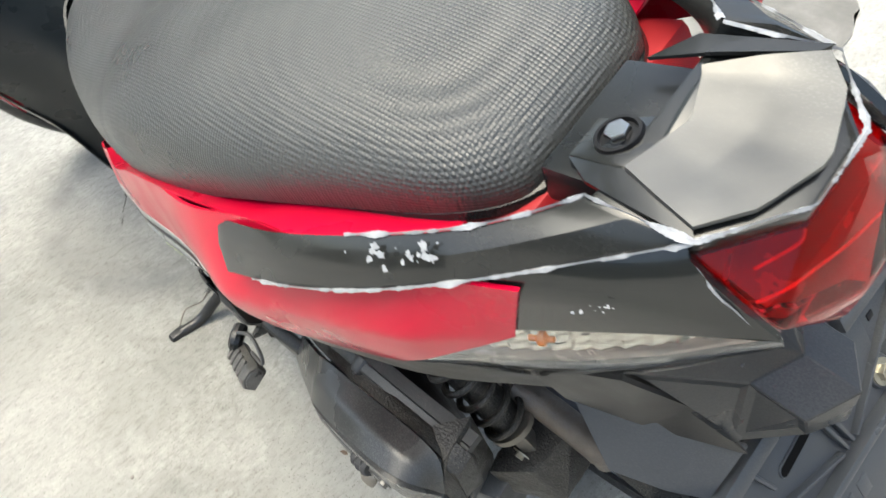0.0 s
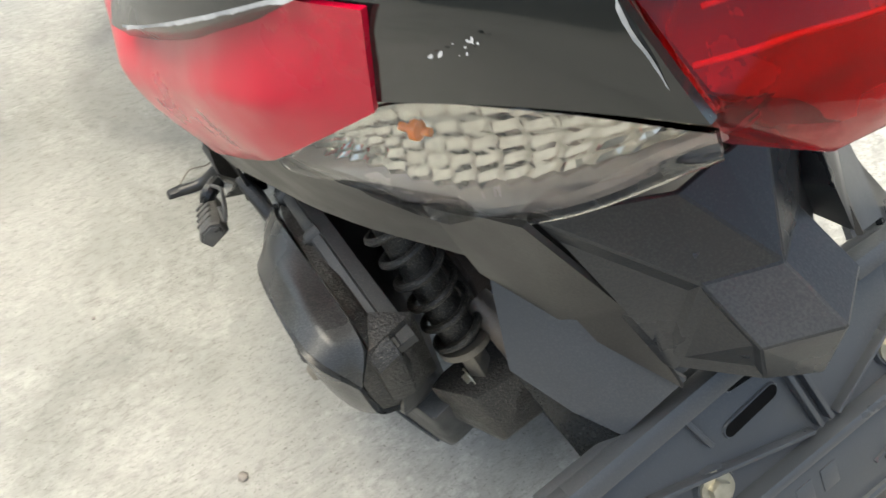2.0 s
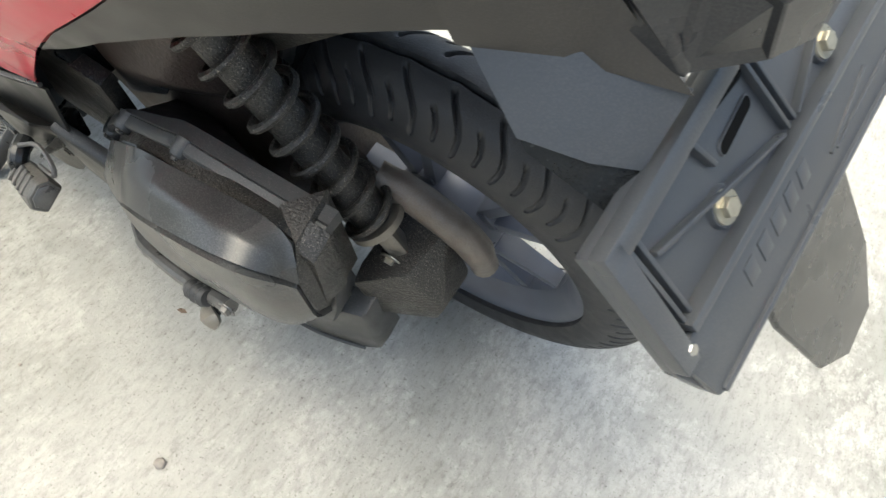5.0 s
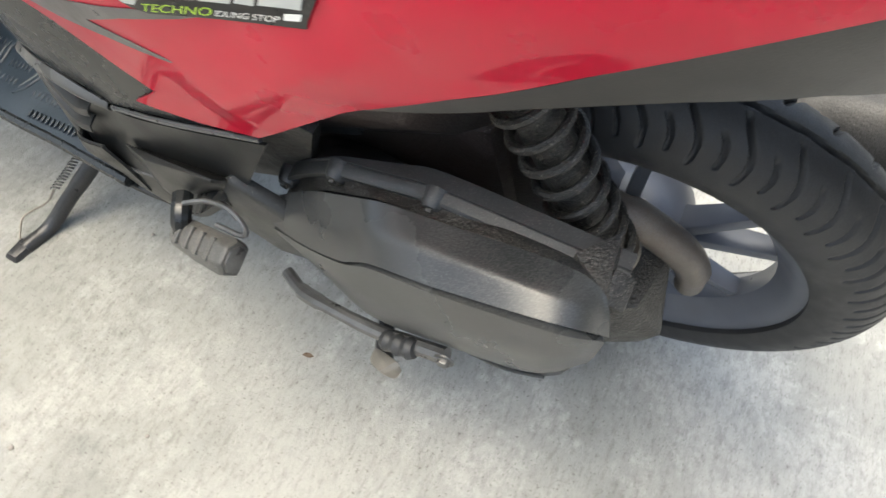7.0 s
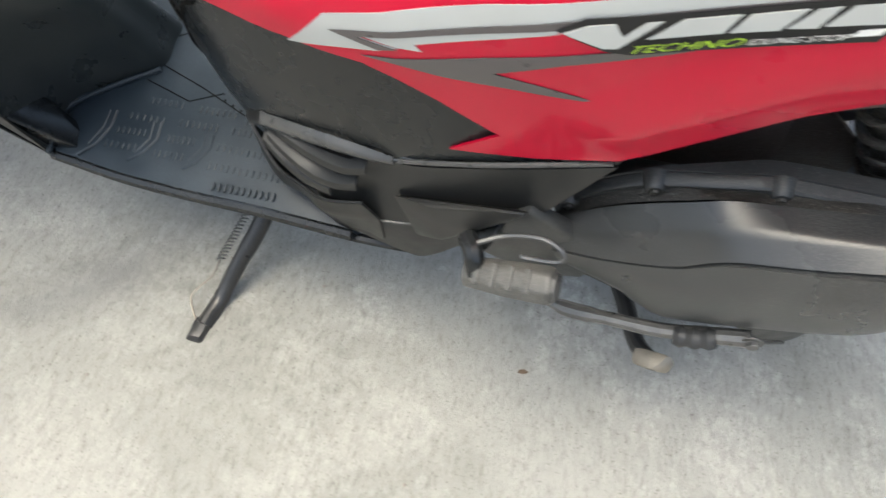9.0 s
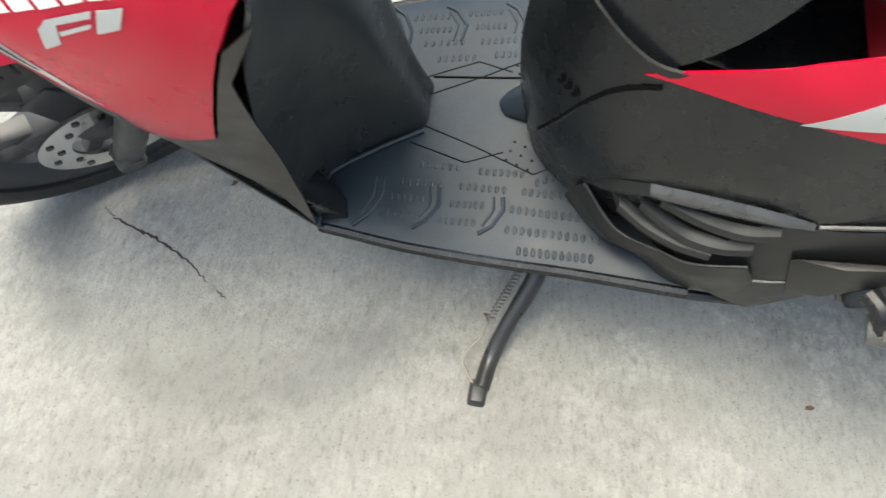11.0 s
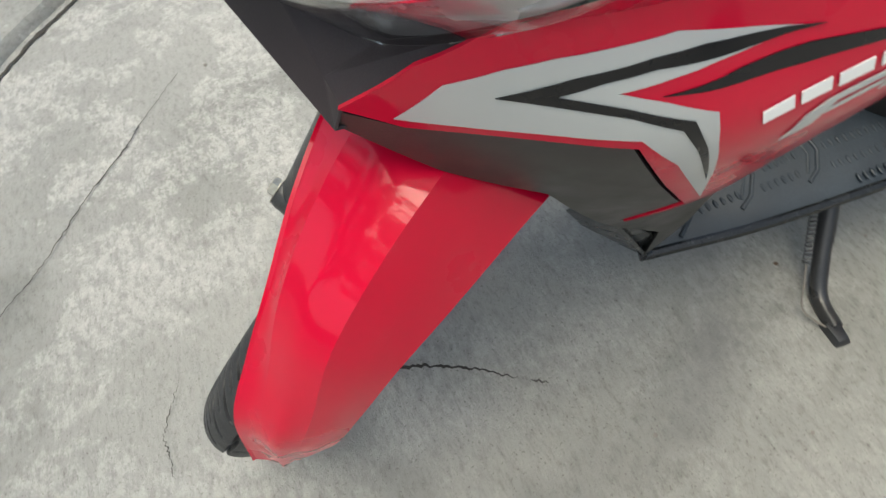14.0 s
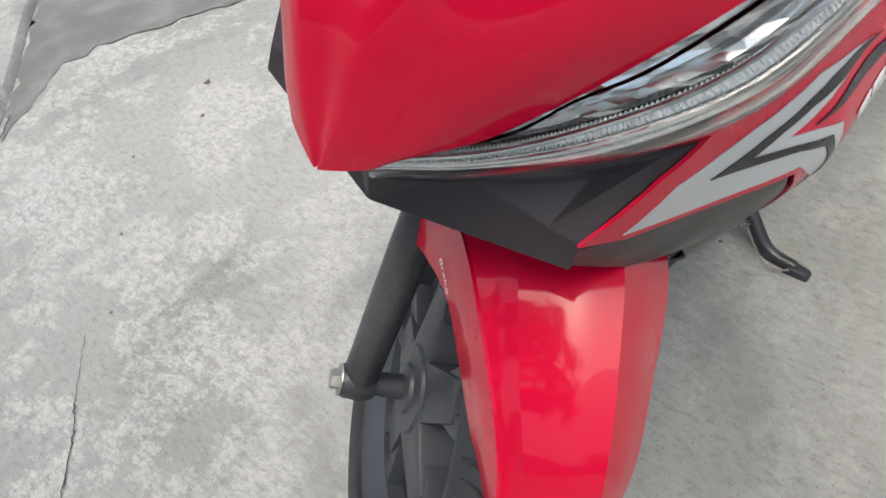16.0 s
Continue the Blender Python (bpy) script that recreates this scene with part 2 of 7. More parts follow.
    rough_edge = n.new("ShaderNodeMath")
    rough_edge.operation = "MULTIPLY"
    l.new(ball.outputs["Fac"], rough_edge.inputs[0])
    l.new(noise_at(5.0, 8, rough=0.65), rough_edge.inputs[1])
    darker_spot = ramp(rough_edge.outputs[0], [(0.04, (1, 1, 1)), (0.36, (0.84, 0.835, 0.82))])
    col = mix(1.0, col, darker_spot, "MULTIPLY")
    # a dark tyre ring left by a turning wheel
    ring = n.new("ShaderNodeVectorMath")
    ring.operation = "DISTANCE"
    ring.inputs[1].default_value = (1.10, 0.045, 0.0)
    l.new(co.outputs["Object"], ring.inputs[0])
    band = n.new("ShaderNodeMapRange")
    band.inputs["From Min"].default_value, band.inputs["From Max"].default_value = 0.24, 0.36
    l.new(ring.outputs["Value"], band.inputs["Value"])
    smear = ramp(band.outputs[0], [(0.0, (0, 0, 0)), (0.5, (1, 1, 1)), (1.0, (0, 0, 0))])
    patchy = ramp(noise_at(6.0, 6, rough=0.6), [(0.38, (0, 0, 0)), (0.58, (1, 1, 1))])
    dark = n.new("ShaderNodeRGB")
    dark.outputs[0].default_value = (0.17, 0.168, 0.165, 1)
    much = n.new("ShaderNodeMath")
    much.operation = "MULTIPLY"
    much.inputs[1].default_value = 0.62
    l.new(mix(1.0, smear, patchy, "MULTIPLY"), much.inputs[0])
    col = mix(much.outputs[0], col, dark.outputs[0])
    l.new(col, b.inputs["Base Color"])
    b.inputs["Roughness"].default_value = 0.85
    bp = n.new("ShaderNodeBump")
    bp.inputs["Strength"].default_value, bp.inputs["Distance"].default_value = 0.75, 0.004
    l.new(noise_at(170, 8, (1, 0.4, 1), 0.8), bp.inputs["Height"])
    l.new(bp.outputs[0], b.inputs["Normal"])
    return m


CONCRETE = concrete()
PLASTER = mat("weathered_plaster", (0.26, 0.25, 0.225), 0.85, grain=0.25, scale=3, bump=0.3, bscale=60)
DARKSLAB = mat("dark_concrete", (0.135, 0.132, 0.122), 0.75, grain=0.35, scale=45, bump=0.5, bscale=140, dust=0.5, dustcol=(0.36, 0.35, 0.33))
LEAF = mat("dry_leaf", (0.10, 0.065, 0.04), 0.7, grain=0.4, scale=150)
STONE = mat("grey_grit", (0.22, 0.20, 0.18), 0.8, grain=0.4, scale=200)
BARK = mat("tree_bark", (0.14, 0.10, 0.075), 0.9, grain=0.4, scale=18, bump=0.8, bscale=30, streak=(1, 1, 0.3))
FOLIAGE = mat("green_leaves", (0.045, 0.085, 0.02), 0.5, grain=0.4, scale=3)
CRACK = mat("crack_dirt", (0.045, 0.040, 0.034), 0.9, grain=0.5, scale=200)


# ---------------------------------------------------------------- mesh tools
def spline(pts, n, smooth=True):
    """n points evenly along a line through pts."""
    pts = [Vector(p) for p in pts]
    k = len(pts) - 1
    out = []
    for i in range(n):
        s = i * k / (n - 1)
        j = min(int(s), k - 1)
        t = s - j
        p1, p2 = pts[j], pts[j + 1]
        if not smooth:
            out.append(p1.lerp(p2, t))
            continue
        p0 = pts[j - 1] if j else p1 * 2 - p2
        p3 = pts[j + 2] if j + 2 <= k else p2 * 2 - p1
        out.append(0.5 * (2 * p1 + (p2 - p0) * t + (2 * p0 - 5 * p1 + 4 * p2 - p3) * t * t + (3 * p1 - p0 - 3 * p2 + p3) * t ** 3))
    return out


def thicken(bm, t):
    """Gives an open sheet a back side, t along the normal, and a rim."""
    bm.normal_update()
    old = list(bm.verts)
    edges = [e for e in bm.edges if e.is_boundary]
    twin = {v: bm.verts.new(v.co + v.normal * t) for v in old}
    for f in list(bm.faces):
        bm.faces.new([twin[v] for v in reversed(f.verts)])
    for e in edges:
        a, b = e.verts
        bm.faces.new((a, b, twin[b], twin[a]))
    bmesh.ops.recalc_face_normals(bm, faces=bm.faces)
    return bm


def sheet(rows, nu, nv, t=0.0, smooth=True, creased=False):
    """A curved panel through rows of points; creased: the rows stay as edges."""
    rows = [spline(r, nu, smooth) for r in rows]
    cols = [spline([r[i] for r in rows], nv, smooth and not creased) for i in range(nu)]
    bm = bmesh.new()
    vs = [[bm.verts.new(p) for p in c] for c in cols]
    for i in range(nu - 1):
        for j in range(nv - 1):
            bm.faces.new((vs[i][j], vs[i + 1][j], vs[i + 1][j + 1], vs[i][j + 1]))
    return thicken(bm, t) if t else bm


def rounded(bm, r, seg=2, limit=25):
    edges = [e for e in bm.edges if len(e.link_faces) == 2 and e.calc_face_angle(0) > radians(limit)]
    bmesh.ops.bevel(bm, geom=edges, offset=r, segments=seg, affect="EDGES", profile=0.6, clamp_overlap=True)
    return bm


def hull(pts, r=0.003, seg=2):
    bm = bmesh.new()
    for p in pts:
        bm.verts.new(p)
    got = bmesh.ops.convex_hull(bm, input=bm.verts)
    bmesh.ops.delete(bm, geom=list({v for v in got["geom_interior"] if isinstance(v, bmesh.types.BMVert)}), context="VERTS")
    bmesh.ops.dissolve_limit(bm, angle_limit=radians(3), verts=bm.verts, edges=bm.edges)
    return rounded(bm, r, seg) if r else bm


def box(a, b, r=0.003):
    return hull([(x, y, z) for x in (a[0], b[0]) for y in (a[1], b[1]) for z in (a[2], b[2])], r)


def slab(pts, t, r=0.0015):
    """A flat plate with the outline pts, t thick along its normal."""
    bm = bmesh.new()
    f = bm.faces.new([bm.verts.new(p) for p in pts])
    bm.normal_update()
    nrm = f.normal.copy()
    got = bmesh.ops.extrude_face_region(bm, geom=[f])
    bmesh.ops.translate(bm, vec=nrm * t, verts=[v for v in got["geom"] if isinstance(v, bmesh.types.BMVert)])
    bmesh.ops.recalc_face_normals(bm, faces=bm.faces)
    return rounded(bm, r, 1, 40) if r else bm


def tube(pts, r, n=10, steps=0, caps=True):
    """A rod along pts; r is one radius or one for each point."""
    pts = spline(pts, steps) if steps else [Vector(p) for p in pts]
    bm = bmesh.new()
    rings, side = [], None
    for i, p in enumerate(pts):
        d = (pts[min(i + 1, len(pts) - 1)] - pts[max(i - 1, 0)]).normalized()
        if side is None:
            side = d.orthogonal().normalized()
        side = (side - d * side.dot(d)).normalized()
        up = d.cross(side)
        k = r if isinstance(r, (int, float)) else r[min(int(i * len(r) / len(pts)), len(r) - 1)]
        rings.append([bm.verts.new(p + (side * math.cos(a) + up * math.sin(a)) * k) for a in np.linspace(0, 2 * math.pi, n, endpoint=False)])
    for a, b in zip(rings, rings[1:]):
        for i in range(n):
            bm.faces.new((a[i], a[(i + 1) % n], b[(i + 1) % n], b[i]))
    if caps:
        bm.faces.new(rings[0][::-1])
        bm.faces.new(rings[-1])
    return bm


def lathe(profile, n=48, at=(0, 0, 0)):
    """A body turned round the y axis through at; profile of (radius, y), closed if it ends where it began."""
    bm = bmesh.new()
    rings = [[bm.verts.new((at[0] + r * math.cos(a), at[1] + y, at[2] + r * math.sin(a))) for a in np.linspace(0, 2 * math.pi, n, endpoint=False)] for r, y in profile]
    for a, b in zip(rings, rings[1:]):
        for i in range(n):
            bm.faces.new((a[i], b[i], b[(i + 1) % n], a[(i + 1) % n]))
    bmesh.ops.remove_doubles(bm, verts=bm.verts, dist=1e-5)
    bmesh.ops.recalc_face_normals(bm, faces=bm.faces)
    return bm


def joined(*bms):
    out = bmesh.new()
    for b in bms:
        me = bpy.data.meshes.new("tmp")
        b.to_mesh(me)
        out.from_mesh(me)
        bpy.data.meshes.remove(me)
        b.free()
    return out


def moved(bm, m):
    bm.transform(m)
    return bm


def flipped(bm):
    """The mirror image across the middle plane, as a new bmesh."""
    out = bm.copy()
    out.transform(Matrix.Scale(-1, 4, (0, 1, 0)))
    bmesh.ops.reverse_faces(out, faces=out.faces)
    return out


def kernel(r):
    return r * r * np.log(r + 1e-9)


def surface(points, ease=1e-4):
    """A smooth y over (x, z) that goes through the points."""
    p = np.array(points, float)
    n = len(p)
    d = np.hypot(p[:, None, 0] - p[None, :, 0], p[:, None, 2] - p[None, :, 2])
    a = np.zeros((n + 3, n + 3))
    a[:n, :n] = kernel(d) + ease * np.eye(n)
    a[:n, n], a[:n, n + 1], a[:n, n + 2] = 1, p[:, 0], p[:, 2]
    a[n:, :n] = a[:n, n:].T
    w = np.linalg.solve(a, np.r_[p[:, 1], 0, 0, 0])

    def f(x, z):
        return float(w[:n] @ kernel(np.hypot(p[:, 0] - x, p[:, 2] - z)) + w[n] + w[n + 1] * x + w[n + 2] * z)

    return f


def drape(outline, f, off=0.0, t=-0.0025, fine=0.014):
    """A panel or sticker with the outline of (x, z), laid on the surface f."""
    bm = bmesh.new()
    bm.faces.new([bm.verts.new((x, 0, z)) for x, z in outline])
    bm.normal_update()
    bmesh.ops.triangulate(bm, faces=bm.faces)
    for _ in range(7):
        long = [e for e in bm.edges if e.calc_length() > fine]
        if not long:
            break
        bmesh.ops.subdivide_edges(bm, edges=long, cuts=1)
        bmesh.ops.triangulate(bm, faces=[q for q in bm.faces if len(q.verts) > 3])
    bmesh.ops.remove_doubles(bm, verts=bm.verts, dist=1e-5)
    for v in bm.verts:
        v.co.y = f(v.co.x, v.co.z) + off
    bmesh.ops.recalc_face_normals(bm, faces=bm.faces)
    bm.normal_update()
    if sum(q.normal.y for q in bm.faces) < 0:
        bmesh.ops.reverse_faces(bm, faces=bm.faces)
    return thicken(bm, t)


def part(name, bm, material, parent, label="", flat=False, kind="", sharp=32):
    me = bpy.data.meshes.new(name)
    bm.normal_update()
    bm.to_mesh(me)
    bm.free()
    me.materials.append(material)
    if not flat:
        me.polygons.foreach_set("use_smooth", [True] * len(me.polygons))
        me.set_sharp_from_angle(angle=radians(sharp))
    ob = new(name, me)
    ob.parent = parent
    if material in (CLEAR, REDLENS):
        # daylight passes the lens
        ob.visible_shadow = False
    tagged(ob, label, kind=kind)
    return ob


def facets(points, faces, t=-0.003):
    """A folded sheet of flat faces between named points."""
    bm = bmesh.new()
    vs = {k: bm.verts.new(p) for k, p in points.items()}
    for f in faces:
        bm.faces.new([vs[k] for k in f.split()])
    bmesh.ops.recalc_face_normals(bm, faces=bm.faces)
    bm.normal_update()
    mid = sum((Vector(p) for p in points.values()), Vector()) / len(points)
    if sum(f.normal.dot(f.calc_center_median() - mid) + 0.02 * f.normal.x for f in bm.faces) < 0:
        bmesh.ops.reverse_faces(bm, faces=bm.faces)
    return thicken(bm, t)


def bolt(at, axis, r=0.006, h=0.005, washer=True):
    """A hexagon bolt head with a flange, facing along axis."""
    bms = [lathe([(0, h), (r * 0.92, h), (r, h * 0.8), (r, 0), (0, 0)], 6)]
    if washer:
        bms.append(lathe([(0, 0.0012), (r * 1.55, 0.0012), (r * 1.6, 0), (0, 0)], 20))
    q = Vector((0, 1, 0)).rotation_difference(Vector(axis)).to_matrix().to_4x4()
    return moved(joined(*bms), Matrix.Translation(at) @ q)


# ---------------------------------------------------------------- ground
def make_ground():
    bm = bmesh.new()
    xs = [-300, -40, -6, *np.linspace(-2.0, 3.2, 53), 8, 40, 300]
    ys = [-300, -40, -6, *np.linspace(-2.4, 2.2, 47), 6, 40, 300]
    vs = [[bm.verts.new((x, y, 0.0025 * noise.noise(Vector((x * 1.7, y * 1.7, 3))) if abs(x) < 5 and abs(y) < 5 else 0)) for y in ys] for x in xs]
    for i in range(len(xs) - 1):
        for j in range(len(ys) - 1):
            bm.faces.new((vs[i][j], vs[i + 1][j], vs[i + 1][j + 1], vs[i][j + 1]))
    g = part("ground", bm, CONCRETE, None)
    return tagged(g, "weathered grey concrete yard with stains and cracks", "ground", kind="structure")


ground = make_ground()


def added_walls():
    """Unseen plain walls added on all sides, well away, to block low sky light."""
    for name, a, b in (("added_wall_north", (-6.0, 6.5), (8.5, 6.68)), ("added_wall_west", (-6.18, -8.0), (-6.0, 6.68)), ("added_wall_east", (8.5, -8.0), (8.68, 6.68)), ("added_wall_south", (-6.0, -8.18), (8.5, -8.0))):
        w = part(name, box((a[0], a[1], -0.02), (b[0], b[1], 1.3 if name == "added_wall_east" else 2.3), 0.01), PLASTER, None)
        tagged(w, "unseen plain plaster wall, added to block low sky", "wall", kind="structure")


added_walls()


def leafy_tree():
    """A tree outside the camera's view whose crown is mirrored in the paint."""
    rnd = random.Random(21)
    tree = new("tree")
    tree.matrix_world = Matrix.Translation((7.4, -1.4, 0.0))
    tagged(tree, "broad-leaved tree with a dense green crown leaning over the yard", "tree")
    part("trunk", tube([(0, 0, -0.03), (-0.02, 0.02, 0.5), (-0.10, 0.06, 1.2), (-0.28, 0.18, 2.0), (-0.55, 0.40, 2.8)], [0.20, 0.16, 0.14, 0.12, 0.09], 14, 20), BARK, tree, "rough brown trunk")
    tips = []
    for k in range(9):
        a = 2 * math.pi * k / 9 + rnd.uniform(-0.2, 0.2)
        start = Vector((-0.28, 0.18, 2.0)).lerp(Vector((-0.55, 0.40, 2.8)), rnd.uniform(0.0, 1.0))
        tip = Vector((-1.9 + 1.9 * math.cos(a), 1.0 + 2.2 * math.sin(a), 4.3 + rnd.uniform(-1.3, 1.3)))
        mid = start.lerp(tip, 0.5) + Vector((0, 0, 0.25))
        part("limb", tube([start, mid, tip], [0.05, 0.035, 0.012], 8, 12), BARK, tree)
        tips += [tip, mid, start.lerp(tip, 0.75)]
    verts, faces = [], []

    def leaf(mid, spread):
        p = mid + Vector((rnd.gauss(0, spread), rnd.gauss(0, spread), rnd.gauss(0, spread * 0.7)))
        u = Vector((rnd.gauss(0, 1), rnd.gauss(0, 1), rnd.gauss(0, 0.5))).normalized()
        w = u.cross(Vector((rnd.gauss(0, 0.5), rnd.gauss(0, 0.5), 1)).normalized()).normalized()
        size = rnd.uniform(0.05, 0.09)
        i = len(verts)
        verts.extend([p - u * size, p + w * size * 0.45 + Vector((0, 0, 0.006)), p + u * size, p - w * size * 0.45 + Vector((0, 0, 0.006))])
        faces.append((i, i + 1, i + 2, i + 3))

    for c in range(190):
        if c < len(tips):
            mid = tips[c]
        else:
            d = Vector((rnd.gauss(0, 1), rnd.gauss(0, 1), rnd.gauss(0, 1))).normalized() * rnd.uniform(0.35, 1.0)
            mid = Vector((-1.9 + 2.3 * d.x, 1.0 + 3.6 * d.y, 4.4 + 2.1 * d.z))
        for _ in range(85):
            leaf(mid, 0.17)
    me = bpy.data.meshes.new("crown")
    me.from_pydata(verts, [], faces)
    me.materials.append(FOLIAGE)
    crown = new("crown", me)
    crown.parent = tree
    tagged(crown, "many small green leaves", kind="stuff")


leafy_tree()


def crack(pts, width, seed):
    """A ragged dark crack lying in the concrete."""
    rnd = random.Random(seed)
    line = spline([(x, y, 0) for x, y in pts], 16 * len(pts), False)
    bm = bmesh.new()
    prev = None
    for i, p in enumerate(line):
        d = (line[min(i + 1, len(line) - 1)] - line[max(i - 1, 0)]).normalized()
        s = Vector((-d.y, d.x, 0))
        j = s * rnd.uniform(-0.002, 0.002)
        w = width * (0.3 + abs(noise.noise(p * 40))) * (0.25 + 0.75 * math.sin(math.pi * (i + 0.3) / len(line)))
        z = 0.0035
        a, b = bm.verts.new(p + s * w + j + Vector((0, 0, z))), bm.verts.new(p - s * w + j + Vector((0, 0, z)))
        if prev:
            bm.faces.new((prev[0], prev[1], b, a))
        prev = (a, b)
    ob = part("crack", bm, CRACK, ground)
    return ob


crack([(1.34, 0.09), (1.316, 0.107), (1.245, 0.133), (1.18, 0.166), (1.14, 0.198)], 0.0042, 1)
crack([(1.128, 0.206), (1.105, 0.219)], 0.002, 2)
crack([(1.45, -0.60), (1.533, -0.497), (1.57, -0.44), (1.631, -0.373), (1.713, -0.253), (1.80, -0.16)], 0.0022, 3)
crack([(1.20, -1.36), (1.33, -1.23), (1.47, -1.07), (1.60, -0.945), (1.71, -0.825), (1.80, -0.70), (1.90, -0.555), (2.2, -0.1)], 0.010, 4)
crack([(1.55, 0.02), (1.58, 0.09), (1.575, 0.15)], 0.0013, 5)


def second_slab():
    """The neighbouring concrete slab, a little higher, with a rounded broken edge."""
    edge = [(-3.7, -7.95), (-1.9, -5.55), (0.2, -2.75), (0.62, -2.15), (0.93, -1.76), (1.10, -1.52), (1.235, -1.345), (1.35, -1.235), (1.485, -1.085), (1.61, -0.96), (1.72, -0.84), (1.81, -0.71), (1.915, -0.56), (2.25, -0.08), (2.9, 0.9), (4.5, 3.38), (6.5, 6.45)]
    far = Vector((0.80, -0.60, 0))
    line = spline([(x, y, 0) for x, y in edge], 150)
    bm = bmesh.new()
    rings = []
    for i, p in enumerate(line):
        d = (line[min(i + 1, len(line) - 1)] - line[max(i - 1, 0)]).normalized()
        out = Vector((d.y, -d.x, 0))
        w = 0.006 * noise.noise(p * 9) + 0.003 * noise.noise(p * 40)
        rings.append([bm.verts.new(p + (out * (k + w) if k < 0.1 else far * k) + Vector((0, 0, z))) for k, z in ((0.0, -0.01), (0.004, 0.012), (0.014, 0.024), (0.035, 0.030), (0.4, 0.034), (1.6, 0.036), (5.6, 0.036))])
    for a, b in zip(rings, rings[1:]):
        for k in range(6):
            bm.faces.new((a[k], a[k + 1], b[k + 1], b[k]))
    bmesh.ops.recalc_face_normals(bm, faces=bm.faces)
    bm.normal_update()
    if sum(f.normal.z for f in bm.faces) < 0:
        bmesh.ops.reverse_faces(bm, faces=bm.faces)
    tagged(part("pavement", bm, CONCRETE, None), "slightly raised pale concrete slab with a broken edge", "pavement", kind="structure")


second_slab()


def dark_patch(pts, seed):
    """A darker area of concrete with a ragged outline."""
    line = spline([(x, y, 0) for x, y in pts], 14 * len(pts), False)
    bm = bmesh.new()
    vs = []
    for p in line[:-1]:
        q = p + Vector((noise.noise(p * 22 + Vector((seed, 0, 0))), noise.noise(p * 22 + Vector((0, seed, 5))), 0)) * 0.022
        vs.append(bm.verts.new((q.x, q.y, 0.0030)))
    bm.faces.new(vs)
    bmesh.ops.triangulate(bm, faces=bm.faces)
    bmesh.ops.recalc_face_normals(bm, faces=bm.faces)
    part("dark_area", bm, DARKSLAB, ground, "darker area of concrete")


dark_patch([(1.268, -1.285), (1.14, -1.36), (1.012, -1.444), (0.96, -1.405), (0.907, -1.429), (0.82, -1.35), (0.752, -1.314), (0.66, -1.27), (0.59, -1.218), (0.30, -1.02), (0.1, -1.3), (0.3, -2.0), (0.70, -2.05), (0.93, -1.755), (1.10, -1.515), (1.268, -1.285)], 3)


def litter(kind, x, y, size, seed):
    """A dry leaf scrap or a grain of grit on the concrete."""
    rnd = random.Random(seed)
    if kind == "leaf_scrap":
        bm = bmesh.new()
        vs = [bm.verts.new((math.cos(a) * size * rnd.uniform(0.5, 1.2), math.sin(a) * size * rnd.uniform(0.3, 0.7), 0.004 + rnd.uniform(0, 0.35) * size)) for a in np.linspace(0, 2 * math.pi, 9, endpoint=False)]
        mid = bm.verts.new((0, 0, 0.004 + size * 0.15))
        for a, b in zip(vs, vs[1:] + vs[:1]):
            bm.faces.new((a, b, mid))
        thicken(bm, 0.0006)
        low = min(v.co.z for v in bm.verts)
        for v in bm.verts:
            v.co.z -= low - 0.0005
    else:
        bm = hull([(math.cos(a) * size * rnd.uniform(0.6, 1), math.sin(a) * size * rnd.uniform(0.6, 1), size * z) for a in np.linspace(0, 6.28, 7) for z in (0.0, rnd.uniform(0.4, 0.9))], size * 0.12, 1)
    bm.transform(Matrix.Translation((x, y, 0.0)) @ Matrix.Rotation(rnd.uniform(0, 6), 4, "Z"))
    leaf = kind == "leaf_scrap"
    tagged(part(kind, bm, LEAF if leaf else STONE, None), "curled brown leaf scrap on the concrete" if leaf else "small grey grain of grit on the concrete", "leaf" if leaf else "grit", group="litter on the concrete")


for k, (x, y, size) in enumerate(((0.872, -0.994, 0.013), (1.205, -0.052, 0.010), (0.305, 0.262, 0.007), (0.74, 0.188, 0.005), (1.16, 0.01, 0.008))):
    litter("leaf_scrap", x, y, size, k)
for k, (x, y, size) in enumerate(((0.171, 0.431, 0.009), (1.13, -0.93, 0.005), (0.96, -0.90, 0.006), (1.40, -0.60, 0.004), (1.28, -0.75, 0.004), (0.85, 0.40, 0.003), (0.55, 0.52, 0.004), (0.42, 0.44, 0.003), (1.02, 0.33, 0.004), (0.05, 0.52, 0.004), (0.60, 0.20, 0.003))):
    litter("grit", x, y, size, 40 + k)

# ---------------------------------------------------------------- scooter
LEAN = 15.27
scooter = new("scooter")
scooter.matrix_world = Matrix.Translation((0, 0, 0.045)) @ Matrix.Rotation(-radians(LEAN), 4, "X") @ Matrix.Translation((0, 0, -0.045))
tagged(scooter, "red and black automatic scooter leaning on its side stand", "scooter")

